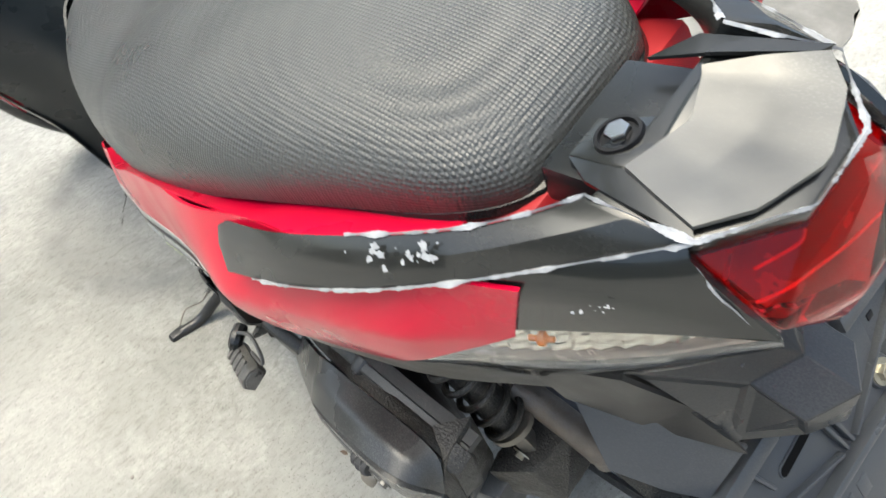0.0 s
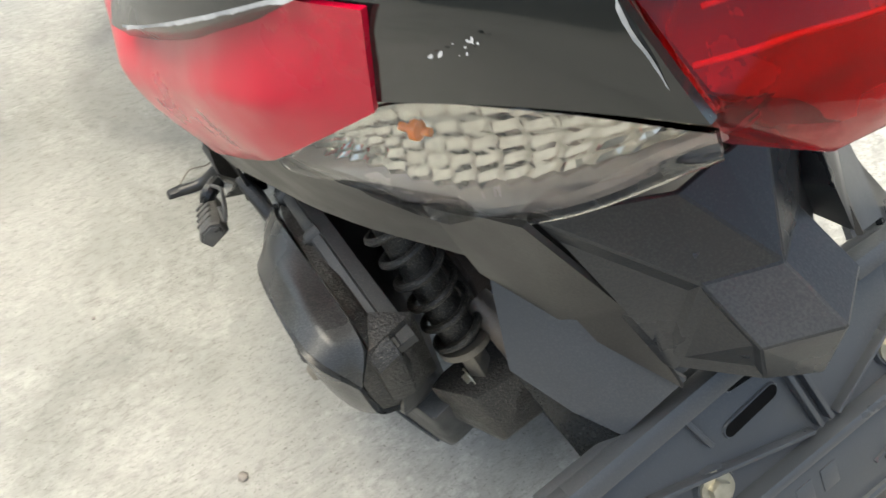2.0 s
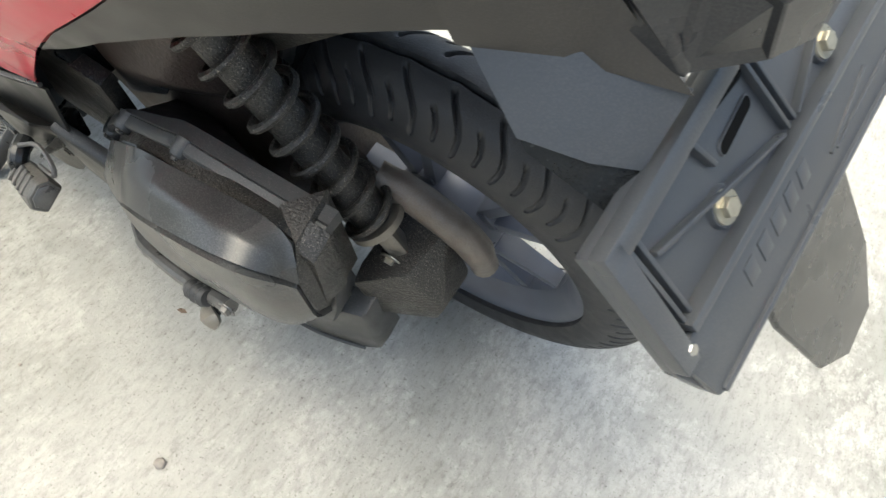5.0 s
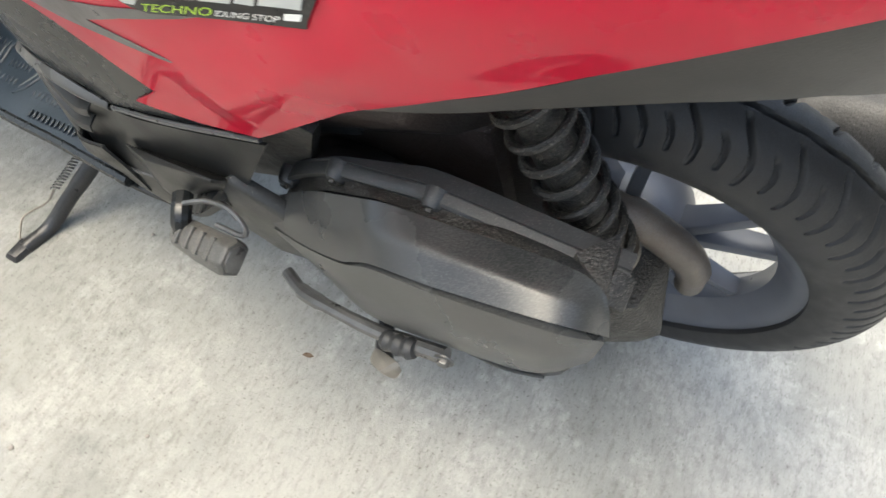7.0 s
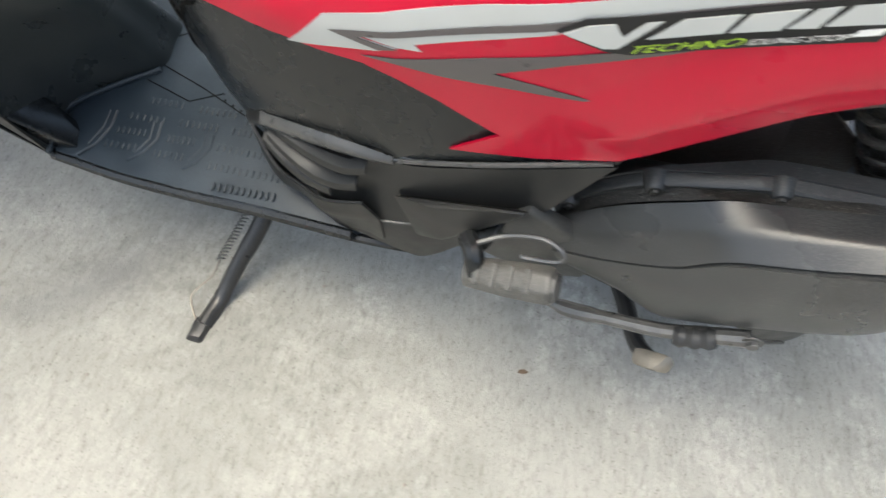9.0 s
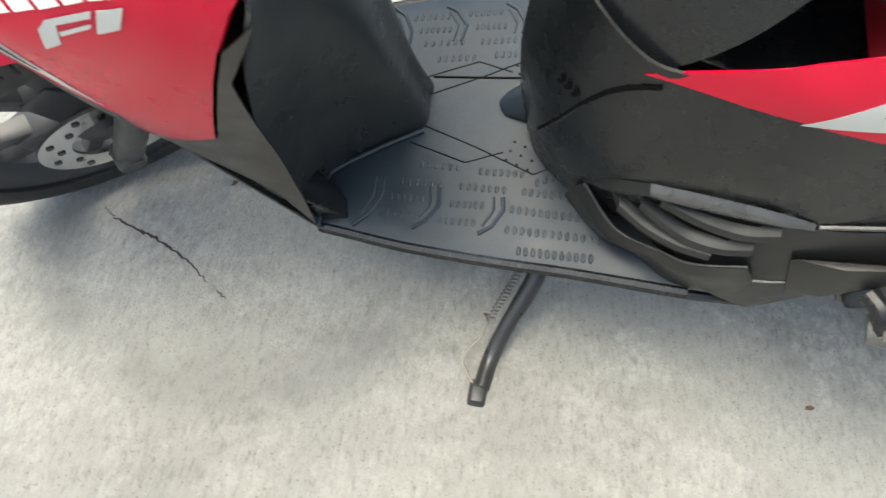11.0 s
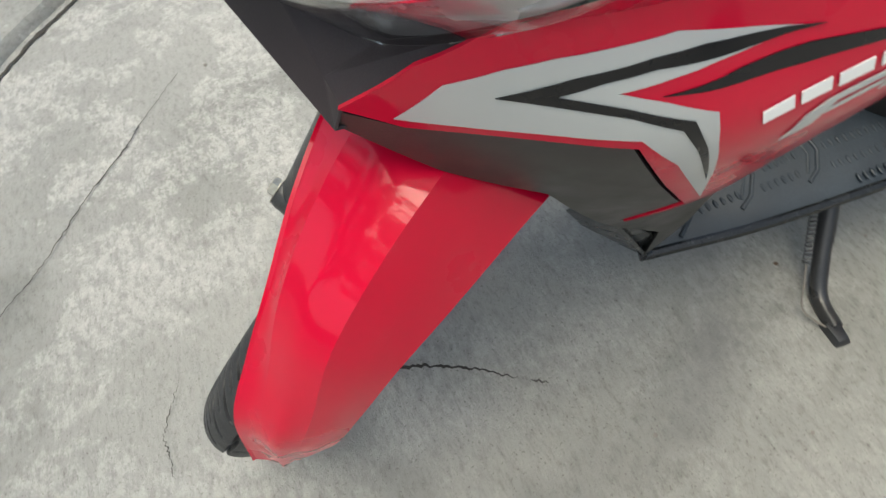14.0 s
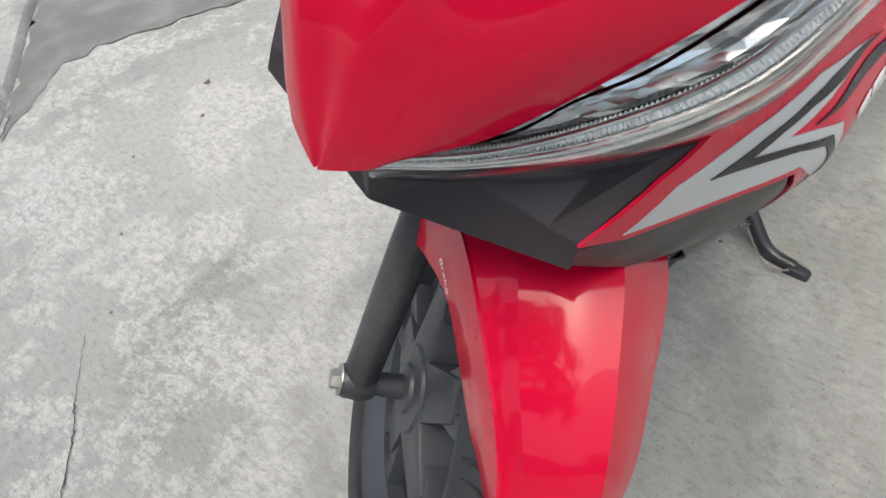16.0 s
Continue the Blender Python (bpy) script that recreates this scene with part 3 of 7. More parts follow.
# surfaces of the body sides (left; the right side is its mirror image)
REAR = surface([
    (0.65, 0.117, 0.54), (0.55, 0.150, 0.557), (0.46, 0.163, 0.55), (0.385, 0.170, 0.505), (0.42, 0.170, 0.47), (0.33, 0.1715, 0.53), (0.30, 0.172, 0.56), (0.38, 0.1715, 0.56), (0.25, 0.172, 0.60),
    (0.29, 0.170, 0.503), (0.20, 0.167, 0.60), (0.07, 0.160, 0.697), (-0.04, 0.138, 0.78), (-0.105, 0.108, 0.836),
    (0.555, 0.150, 0.585), (0.465, 0.165, 0.61), (0.36, 0.173, 0.64), (0.20, 0.171, 0.70), (0.116, 0.174, 0.757),
    (-0.019, 0.138, 0.806), (0.213, 0.1745, 0.657), (0.174, 0.1755, 0.703), (0.56, 0.130, 0.62), (0.47, 0.140, 0.66), (0.307, 0.152, 0.737), (0.20, 0.148, 0.785),
    (0.10, 0.136, 0.815), (-0.109, 0.101, 0.876), (0.02, 0.146, 0.69), (-0.03, 0.13, 0.70), (-0.10, 0.092, 0.73),
], 5e-4)
FRONT = surface([
    (1.276, 0.102, 0.626), (1.252, 0.122, 0.631), (1.115, 0.186, 0.651), (1.062, 0.187, 0.511), (1.087, 0.190, 0.637),
    (0.986, 0.195, 0.661), (1.016, 0.163, 0.427), (1.081, 0.159, 0.430), (0.920, 0.175, 0.640), (0.96, 0.163, 0.682),
    (1.205, 0.131, 0.692), (1.11, 0.142, 0.70), (1.165, 0.148, 0.530), (1.075, 0.149, 0.400), (0.968, 0.143, 0.195),
    (0.995, 0.150, 0.303), (1.149, 0.178, 0.632), (0.968, 0.150, 0.43), (1.211, 0.138, 0.646), (1.186, 0.150, 0.651), (1.159, 0.162, 0.654),
    (1.155, 0.144, 0.692), (1.235, 0.127, 0.679), (1.08, 0.187, 0.55), (1.086, 0.161, 0.672), (1.025, 0.180, 0.672), (1.121, 0.183, 0.640),
    (1.02, 0.1905, 0.60), (0.968, 0.186, 0.615), (1.05, 0.186, 0.575), (1.03, 0.178, 0.51), (0.985, 0.180, 0.55), (1.007, 0.170, 0.452),
], 3e-3)


CLIMB = Vector((-0.72, 0.69)).normalized()


def fold(x):
    """Height of the fold along the rear flank."""
    return float(np.interp(x, (-0.107, -0.077, -0.030, 0.025, 0.078, 0.104, 0.160), (0.8360, 0.8310, 0.8175, 0.7915, 0.7690, 0.7600, 0.7400)))


def FLANK(x, z):
    k = min(1.0, max(0.0, (x + 0.107) / 0.05)) * min(1.0, max(0.0, (0.15 - x) / 0.08))
    d = z - fold(x)
    y = REAR(x, z) + 0.011 * k * max(0.0, 1 - (d / 0.030 if d > 0 else -d / 0.075))
    # a second, flatter fold climbs from the foot of the panel to the seat
    t = (x - 0.325) * CLIMB[0] + (z - 0.523) * CLIMB[1]
    return y + 0.0075 * max(0.0, 1 - abs((x - 0.325) * CLIMB[1] - (z - 0.523) * CLIMB[0]) / 0.05) * min(1.0, max(0.0, t / 0.04)) * min(1.0, max(0.0, (0.24 - t) / 0.12))


def both(name, bm, material, label=""):
    """A part on the left and its mirror image on the right."""
    other = flipped(bm)
    a = part(name, bm, material, scooter, label)
    part(name, other, material, scooter, label)
    return a


# ---- rear body
def rear_body():
    red = [(0.655, 0.542), (0.60, 0.550), (0.55, 0.557), (0.488, 0.558), (0.43, 0.535), (0.382, 0.507), (0.422, 0.469), (0.35, 0.484), (0.29, 0.503),
           (0.25, 0.545), (0.198, 0.598), (0.13, 0.655), (0.07, 0.697), (0.006, 0.745), (-0.04, 0.780), (-0.105, 0.836),
           (-0.110, 0.876), (0.0, 0.852), (0.10, 0.815), (0.20, 0.785), (0.307, 0.737), (0.39, 0.69), (0.47, 0.655), (0.56, 0.605)]
    both("side_panel", drape(red, FLANK, fine=0.009), RED, "glossy red side panel with stickers")
    tops = [(-0.06, 0.866), (-0.02, 0.856), (0.025, 0.843), (0.06, 0.831), (0.10, 0.815), (0.20, 0.785), (0.307, 0.737), (0.39, 0.69), (0.47, 0.655)]
    rim = [[(x, REAR(x, z) - 0.0005, z) for x, z in tops], [(x, REAR(x, z) - 0.012, z - 0.005) for x, z in tops], [(x + 0.01, REAR(x, z) * 0.62, z - 0.024) for x, z in tops]]
    both("panel_flange", sheet(rim, 28, 8, 0.002), RED)
    belt = [(0.198, 0.596), (0.13, 0.653), (0.07, 0.695), (0.006, 0.743), (-0.035, 0.774), (-0.06, 0.764),
            (-0.090, 0.757), (-0.100, 0.702), (-0.025, 0.702), (0.026, 0.686), (0.094, 0.658)]
    both("tail_under_panel", drape(belt, REAR, -0.001), GREY)
    # strip that runs from the belt down to the plate holder
    for s in (1, -1):
        part("fender_strip", facets(dict(a=(-0.088, s * 0.099, 0.757), b=(-0.142, s * 0.083, 0.783), c=(-0.168, s * 0.060, 0.722), d=(-0.172, s * 0.057, 0.712), e=(-0.203, s * 0.056, 0.682), f=(-0.150, s * 0.080, 0.704), g=(-0.102, s * 0.091, 0.698)),
                                     ["a b c f g", "c d e f"]), GREY, scooter)
        part("fender_side_plate", facets(dict(a=(-0.107, s * 0.089, 0.698), b=(-0.1447, s * 0.110, 0.6764), m=(-0.176, s * 0.0985, 0.663), c=(-0.198, s * 0.087, 0.657), d=(-0.201, s * 0.052, 0.680), e=(-0.150, s * 0.076, 0.709)),
                                          ["a b m e", "m c d e"]), MUD, scooter)
        part("fender_lower_skirt", facets(dict(a=(-0.1455, s * 0.109, 0.6745), b=(-0.149, s * 0.108, 0.664), c=(-0.2015, s * 0.108, 0.640), d=(-0.212, s * 0.085, 0.640), e=(-0.199, s * 0.086, 0.6555)),
                                           ["a b c e", "c d e"]), BLACK, scooter)
    # faceted rear mudguard under the tail lamp
    bm = bmesh.new()
    B, C, Cb = (-0.204, 0.012, 0.746), (-0.235, 0.012, 0.737), (-0.238, 0.012, 0.692)
    for s in (1, -1):
        D, X, U, T, Db, Xb, Tb = [(x, 0.012 + s * y, z) for x, y, z in ((-0.2205, 0.027, 0.7305), (-0.189, 0.027, 0.740), (-0.168, 0.022, 0.778), (-0.142, 0.069, 0.782), (-0.225, 0.019, 0.690), (-0.195, 0.046, 0.692), (-0.170, 0.041, 0.705))]
        M = (-0.168, 0.012, 0.780)
        for f in ((M, U, B), (U, X, B), (X, D, C, B), (D, Db, Cb, C), (X, Xb, Db, D), (U, T, X), (X, T, Tb, Xb)):
            bm.faces.new([bm.verts.new(p) for p in (f if s > 0 else f[::-1])])
    bmesh.ops.remove_doubles(bm, verts=bm.verts, dist=1e-4)
    bmesh.ops.recalc_face_normals(bm, faces=bm.faces)
    bm.normal_update()
    if sum(f.normal.x * f.calc_area() for f in bm.faces) > 0:
        bmesh.ops.reverse_faces(bm, faces=bm.faces)
    part("rear_mudguard", rounded(thicken(bm, -0.003), 0.0008, 1, 12), FEND, scooter, "faceted dark grey rear mudguard", flat=True)
    part("tail_inner", hull([(x, y, z) for x, w in ((-0.10, 0.06), (-0.150, 0.030)) for y in (-w, w + 0.01) for z in (0.72, 0.815)], 0.004), BLACK, scooter)
    part("fender_filler", hull([(-0.14, -0.045, 0.785), (-0.195, -0.022, 0.755), (-0.205, -0.045, 0.700), (-0.14, -0.095, 0.700), (-0.13, -0.085, 0.755), (-0.15, -0.03, 0.70)], 0.003), FEND, scooter)
    part("fender_filler", hull([(-0.14, 0.055, 0.775), (-0.168, 0.047, 0.718), (-0.192, 0.052, 0.698), (-0.185, 0.03, 0.73), (-0.12, 0.075, 0.703), (-0.12, 0.07, 0.755), (-0.14, 0.02, 0.70), (-0.200, 0.058, 0.690), (-0.196, 0.030, 0.708)], 0.003), FEND, scooter)
    # inner tub that closes the tail from below
    part("tail_tub", hull([(0.50, 0.12, 0.56), (0.50, -0.12, 0.56), (0.30, 0.15, 0.52), (0.30, -0.15, 0.52), (0.10, 0.135, 0.69), (0.10, -0.135, 0.69),
                           (-0.14, 0.05, 0.76), (-0.14, -0.05, 0.76), (0.45, 0.12, 0.62), (0.45, -0.12, 0.62), (-0.08, 0.08, 0.85), (-0.08, -0.08, 0.85)], 0.004), REDIN, scooter)


rear_body()


def seat():
    """The dual seat: cross sections from tail to nose."""
    secs = [(-0.078, 0.850, 0.030, 0.010), (-0.070, 0.868, 0.055, 0.022), (-0.04, 0.882, 0.078, 0.036), (0.02, 0.886, 0.100, 0.052), (0.10, 0.880, 0.124, 0.066),
            (0.18, 0.868, 0.140, 0.085), (0.26, 0.846, 0.146, 0.09), (0.34, 0.808, 0.145, 0.10), (0.42, 0.782, 0.138, 0.11),
            (0.50, 0.768, 0.120, 0.12), (0.57, 0.748, 0.090, 0.13), (0.62, 0.715, 0.055, 0.12)]
    secs = spline([Vector((x, w, z)) for x, z, w, d in secs], 60), spline([Vector((d, 0, 0)) for *_, d in secs], 60)
    bm = bmesh.new()
    rings = []
    for p, d in zip(*secs):
        x, w, z, h = p.x, p.y, p.z, d.x
        ring = []
        for i in range(33):
            a = math.pi * i / 32
            c, s = math.cos(a), math.sin(a)
            y = w * math.copysign(abs(c) ** 0.75, c)
            ring.append(bm.verts.new((x, y, z - h + h * (max(s, 0) ** 0.62))))
        rings.append(ring)
    for a, b in zip(rings, rings[1:]):
        for i in range(32):
            bm.faces.new((a[i], a[i + 1], b[i + 1], b[i]))
    bm.faces.new(rings[0])
    bm.faces.new(rings[-1][::-1])
    for a, b in zip(rings, rings[1:]):
        bm.faces.new((a[32], a[0], b[0], b[32]))
    bmesh.ops.recalc_face_normals(bm, faces=bm.faces)
    s = part("seat", bm, SEATM, scooter, "black textured vinyl seat")
    # piping round the rear edge
    line = [(0.12, 0.118, 0.806), (0.02, 0.094, 0.829), (-0.04, 0.074, 0.842), (-0.072, 0.046, 0.846), (-0.082, 0.0, 0.847),
            (-0.072, -0.046, 0.846), (-0.04, -0.074, 0.842), (0.02, -0.094, 0.829), (0.12, -0.118, 0.806)]
    part("seat_base_edge", tube(line, 0.006, 8, 50), BLACK, s)
    part("seat_rubber_stop", hull([(0.060, 0.100, 0.806), (0.024, 0.092, 0.818), (0.056, 0.122, 0.806), (0.022, 0.114, 0.816), (0.052, 0.106, 0.824), (0.030, 0.100, 0.830)], 0.004), GLOSS, s)


seat()


def grab_rail():
    """Cast rail: two arms and a rear plate, with worn edges."""
    upper = [(0.122, 0.142, 0.801), (0.045, 0.134, 0.838), (-0.027, 0.114, 0.868), (-0.074, 0.095, 0.886), (-0.102, 0.077, 0.896), (-0.118, 0.061, 0.900)]
    lower = [(0.087, 0.165, 0.796), (0.020, 0.151, 0.826), (-0.035, 0.133, 0.851), (-0.081, 0.111, 0.871), (-0.126, 0.084, 0.889), (-0.162, 0.061, 0.903)]
    rail = None
    for s in (1, -1):
        bm = bmesh.new()
        rings = []
        side = lambda y: y if s > 0 else 0.024 - y
        top = spline([Vector((x, side(y), z)) for x, y, z in upper], 34)
        low = spline([Vector((x, side(y), z)) for x, y, z in lower], 34)
        pts, edge_in, edge_out = [], [], []
        for a, b in zip(top, low):
            m = (a + b) / 2 + Vector((0, 0.0015 * s, 0.003))
            pts.append(m)
            edge_in.append(a + Vector((0, 0, 0.0008)))
            edge_out.append(b + Vector((0, 0.0005 * s, 0.0006)))
            rings.append([bm.verts.new(q) for q in (a, m, b, b + Vector((0.004, -0.004 * s, -0.014)), a + Vector((0.004, 0, -0.018)))])
        for a, b in zip(rings, rings[1:]):
            for i in range(5):
                bm.faces.new((a[i], a[(i + 1) % 5], b[(i + 1) % 5], b[i]))
        bm.faces.new(rings[0][::-1])
        bm.faces.new(rings[-1])
        bmesh.ops.recalc_face_normals(bm, faces=bm.faces)
        rounded(bm, 0.0015, 2, 40)
        if rail is None:
            rail = part("grab_rail", bm, RAILM, scooter, "black cast grab rail with edges worn to bare alloy")
        else:
            part("rail_arm", bm, RAILM, rail)
        part("worn_edge", scuff(edge_in[12:], 0.0017, 5 + s), SCUFF, rail)
        part("worn_edge", scuff(edge_out[3:], 0.0018, 9 + s), SCUFF, rail)
        part("worn_patch", chips([p for p in pts[13:20]], 0.007, 22, s), SCUFF, rail, kind="stuff")
    plate = [(-0.118, 0.061, 0.899), (-0.162, 0.061, 0.903), (-0.187, 0.030, 0.903), (-0.187, -0.006, 0.903), (-0.164, -0.036, 0.901), (-0.119, -0.036, 0.898)]
    part("rear_plate", hull([*[(x, y, z - 0.003) for x, y, z in plate], *[(x, y * 0.95, z - 0.016) for x, y, z in plate]], 0.002), RAILM, rail)
    # dished tray of the plate with dark sloping flanks, a deep slot in front of it and the bolt boss
    tray = [[(-0.124, 0.0445, 0.8995), (-0.141, 0.0510, 0.9015), (-0.159, 0.0570, 0.9032)],
            [(-0.1285, 0.027, 0.8975), (-0.150, 0.0320, 0.8990), (-0.174, 0.0400, 0.9035)],
            [(-0.1330, 0.012, 0.8975), (-0.156, 0.0120, 0.8985), (-0.1845, 0.0120, 0.9040)],
            [(-0.1260, -0.008, 0.8985), (-0.150, -0.016, 0.8995), (-0.176, -0.0180, 0.9038)],
            [(-0.1235, -0.012, 0.8992), (-0.142, -0.024, 0.9012), (-0.1630, -0.0340, 0.9028)]]
    part("worn_tray", sheet(tray, 24, 18, 0.002, False), PLATEM, rail, "silvery worn tray of the rail plate")
    for a in (1, -1):
        y = lambda v: v if a > 0 else 0.024 - v
        part("tray_flank", facets(dict(a=(-0.1125, y(0.0545), 0.8965), b=(-0.1625, y(0.0615), 0.9045), c=(-0.159, y(0.0572), 0.9034), d=(-0.124, y(0.0447), 0.8998), e=(-0.095, y(0.0420), 0.8865)), ["a b c d", "a d e"], -0.002), RAILM, rail)
    rim = [(-0.118, 0.062, 0.9015), (-0.140, 0.0625, 0.904), (-0.162, 0.062, 0.9055), (-0.176, 0.045, 0.9055), (-0.188, 0.030, 0.9055), (-0.1885, 0.012, 0.9055), (-0.188, -0.006, 0.9055), (-0.176, -0.022, 0.9045), (-0.165, -0.037, 0.9035), (-0.142, -0.037, 0.9015), (-0.119, -0.037, 0.9)]
    part("worn_edge", scuff(spline([Vector(p) for p in rim], 60, False), 0.0015, 21), SCUFF, rail)
    part("rail_bridge", hull([(-0.080, 0.046, 0.874), (-0.080, -0.024, 0.874), (-0.124, 0.046, 0.884), (-0.124, -0.026, 0.884), (-0.085, 0.05, 0.856), (-0.085, -0.03, 0.856), (-0.13, 0.05, 0.87), (-0.13, -0.03, 0.87)], 0.003), BLACK, rail)
    boss = [(-0.094, 0.0415, 0.8862), (-0.124, 0.0443, 0.8990), (-0.1275, 0.0275, 0.8965), (-0.1225, 0.0095, 0.8930), (-0.094, 0.0180, 0.8850)]
    part("bolt_boss", hull([*boss, *[(x, y, z - 0.012) for x, y, z in boss]], 0.002), RAILM, rail, "raised boss round the rail bolt")
    tilt = Vector((0.32, 0.02, 0.95)).normalized().to_track_quat("Y", "Z").to_matrix().to_4x4()
    part("bolt_recess", moved(lathe([(0.0, 0.0), (0.0082, 0.0), (0.0086, 0.0022), (0.0102, 0.0022), (0.0108, 0.0), (0.0, -0.002)], 28), Matrix.Translation((-0.1105, 0.0275, 0.8925)) @ tilt), DECALK, rail)
    part("rail_bolt", bolt((-0.1105, 0.0275, 0.8932), (0.32, 0.02, 0.95), 0.0056, 0.004, False), CHROME, rail, "bright round rail bolt")
    part("tray_slot_wall", hull([(-0.1285, 0.0255, 0.8975), (-0.136, 0.012, 0.8985), (-0.1255, -0.009, 0.8988), (-0.1225, 0.008, 0.893), (-0.127, 0.024, 0.880), (-0.134, 0.012, 0.880), (-0.125, -0.009, 0.880)], 0.0008), GLOSS, rail)


def scuff(line, w, seed):
    """A ragged worn band along an edge."""
    rnd = random.Random(seed)
    bm = bmesh.new()
    line = spline(line, len(line) * 4)
    rings = []
    for i, p in enumerate(line):
        d = (line[min(i + 1, len(line) - 1)] - line[max(i - 1, 0)]).normalized()
        side = d.cross(Vector((0, 0, 1))).normalized()
        k = w * max(0.12, 0.42 + 1.3 * noise.noise(p * 90 + Vector((seed, 0, 0))) + 0.5 * rnd.uniform(-0.5, 0.5))
        up = side.cross(d)
        if up.z < 0:
            up = -up
        rings.append([bm.verts.new(p + side * k + up * -0.0006), bm.verts.new(p + up * 0.0006), bm.verts.new(p - side * k + up * -0.0006)])
    for a, b in zip(rings, rings[1:]):
        bm.faces.new((a[0], a[1], b[1], b[0]))
        bm.faces.new((a[1], a[2], b[2], b[1]))
    return bm


def chips(pts, spread, count, seed, size=1.0):
    """Small chips of lost paint."""
    rnd = random.Random(seed * 7 + 3)
    bms = []
    for _ in range(count):
        p = rnd.choice(pts) + Vector((rnd.uniform(-1, 1), rnd.uniform(-0.6, 0.6), 0)) * spread + Vector((0, 0, 0.0038))
        bm = bmesh.new()
        k = rnd.uniform(0.0004, 0.0019) * size
        vs = []
        for i in range(9):
            a = 2 * math.pi * i / 9
            r = k * rnd.uniform(0.4, 1.2)
            q = Vector((math.cos(a) * r * 1.6, math.sin(a) * r, 0))
            q.z = -0.9 * q.y * (1 if p.y > 0 else -1)
            vs.append(bm.verts.new(p + q))
        bm.faces.new(vs)
        bms.append(bm)
    return joined(*bms)


grab_rail()


def tail_lamp():
    part("tail_reflector", hull([(-0.150, 0.052, 0.885), (-0.150, -0.042, 0.885), (-0.186, 0.05, 0.860), (-0.186, -0.04, 0.860), (-0.196, 0.0, 0.824), (-0.15, 0.04, 0.82), (-0.15, -0.03, 0.82)], 0.001), LAMPRED, scooter)
    lens = hull([(-0.158, 0.060, 0.893), (-0.158, -0.036, 0.890), (-0.186, 0.026, 0.894), (-0.186, -0.002, 0.894), (-0.197, 0.060, 0.868), (-0.197, -0.036, 0.866), (-0.213, 0.022, 0.852), (-0.213, -0.012, 0.850),
                 (-0.211, 0.030, 0.838), (-0.215, -0.010, 0.826), (-0.209, -0.034, 0.824), (-0.19, 0.050, 0.842), (-0.18, -0.030, 0.828)], 0.003)
    lamp = part("tail_lamp", lens, REDLENS, scooter, "red translucent tail lamp lens")
    part("light_guide", tube([(-0.1845, 0.0560, 0.8720), (-0.1900, 0.0480, 0.8735), (-0.1935, 0.0365, 0.8725), (-0.1985, 0.0150, 0.8670), (-0.2010, -0.0060, 0.8600)], 0.0008, 6, 20), GUIDE, lamp)
    part("light_guide", tube([(-0.1790, 0.0490, 0.8810), (-0.1865, 0.0340, 0.8830), (-0.1860, 0.0285, 0.8860)], 0.0007, 6, 10), GUIDE, lamp)
    for s in (1, -1):
        sh = Matrix.Translation((0, 0.0 if s > 0 else 0.024, 0))
        # black triangular cover between rail and indicator
        part("tail_side_cover", moved(sheet([[(-0.086, s * 0.092, 0.882), (-0.122, s * 0.073, 0.893), (-0.156, s * 0.050, 0.900)], [(-0.095, s * 0.100, 0.868), (-0.13, s * 0.084, 0.880), (-0.161, s * 0.061, 0.893)],
                                       [(-0.100, s * 0.101, 0.852), (-0.142, s * 0.083, 0.868), (-0.180, s * 0.062, 0.881)],
                                       [(-0.103, s * 0.102, 0.838), (-0.152, s * 0.081, 0.857), (-0.197, s * 0.061, 0.869)]], 14, 10, -0.004 * s), sh), GLOSS, scooter)
        part("worn_edge", moved(scuff([Vector((x, s * (y + 0.0006), z + 0.0006)) for x, y, z in ((-0.165, 0.0635, 0.892), (-0.1755, 0.0662, 0.8850), (-0.1825, 0.0660, 0.8795), (-0.190, 0.0655, 0.8715), (-0.1965, 0.0622, 0.8695))], 0.0006, 33 + s), sh), SCUFF, scooter)
        part("worn_patch", moved(chips([Vector((x, s * (y + 0.0004), z + 0.0008)) for x, y, z in ((-0.130, 0.0925, 0.8625), (-0.134, 0.0905, 0.8645), (-0.1386, 0.0885, 0.8674), (-0.143, 0.086, 0.872))], 0.004, 12, 40 + s, 0.4), sh), SCUFF, scooter, kind="stuff")
        rows = [[(-0.030, s * 0.138, 0.768), (-0.060, s * 0.123, 0.797), (-0.105, s * 0.102, 0.836), (-0.155, s * 0.080, 0.855), (-0.198, s * 0.061, 0.866)],
                [(-0.032, s * 0.138, 0.765), (-0.062, s * 0.124, 0.780), (-0.105, s * 0.106, 0.800), (-0.155, s * 0.084, 0.828), (-0.199, s * 0.060, 0.860)],
                [(-0.034, s * 0.136, 0.762), (-0.062, s * 0.119, 0.758), (-0.105, s * 0.094, 0.750), (-0.155, s * 0.074, 0.794), (-0.198, s * 0.057, 0.853)]]
        ind = part("indicator", moved(sheet(rows, 26, 12, -0.002 * s), sh), CLEAR, scooter, "clear faceted indicator lens")
        inner = [[Vector(p) + Vector((0.004, -k * s, 0)) for p in r] for k, r in zip((0.008, 0.020, 0.005), rows)]
        mids = [Vector(a).lerp(Vector(b), 0.62) for a, b in zip(inner[1], inner[2])]
        # upright prisms, each cut across, with a toothed upper edge
        bm = sheet([inner[0], inner[1], mids], 105, 13)
        rnd = random.Random(4)
        for i, v in enumerate(bm.verts):
            a, b = i // 13, i % 13
            tooth = abs(a % 6 - 3) / 3
            v.co += Vector((rnd.uniform(-0.0002, 0.0002), s * (0.0026 * tooth + 0.0014 * (b % 2) + rnd.uniform(-0.0003, 0.0003)), 0.0045 * (tooth - 0.3) if b == 0 else 0.0))
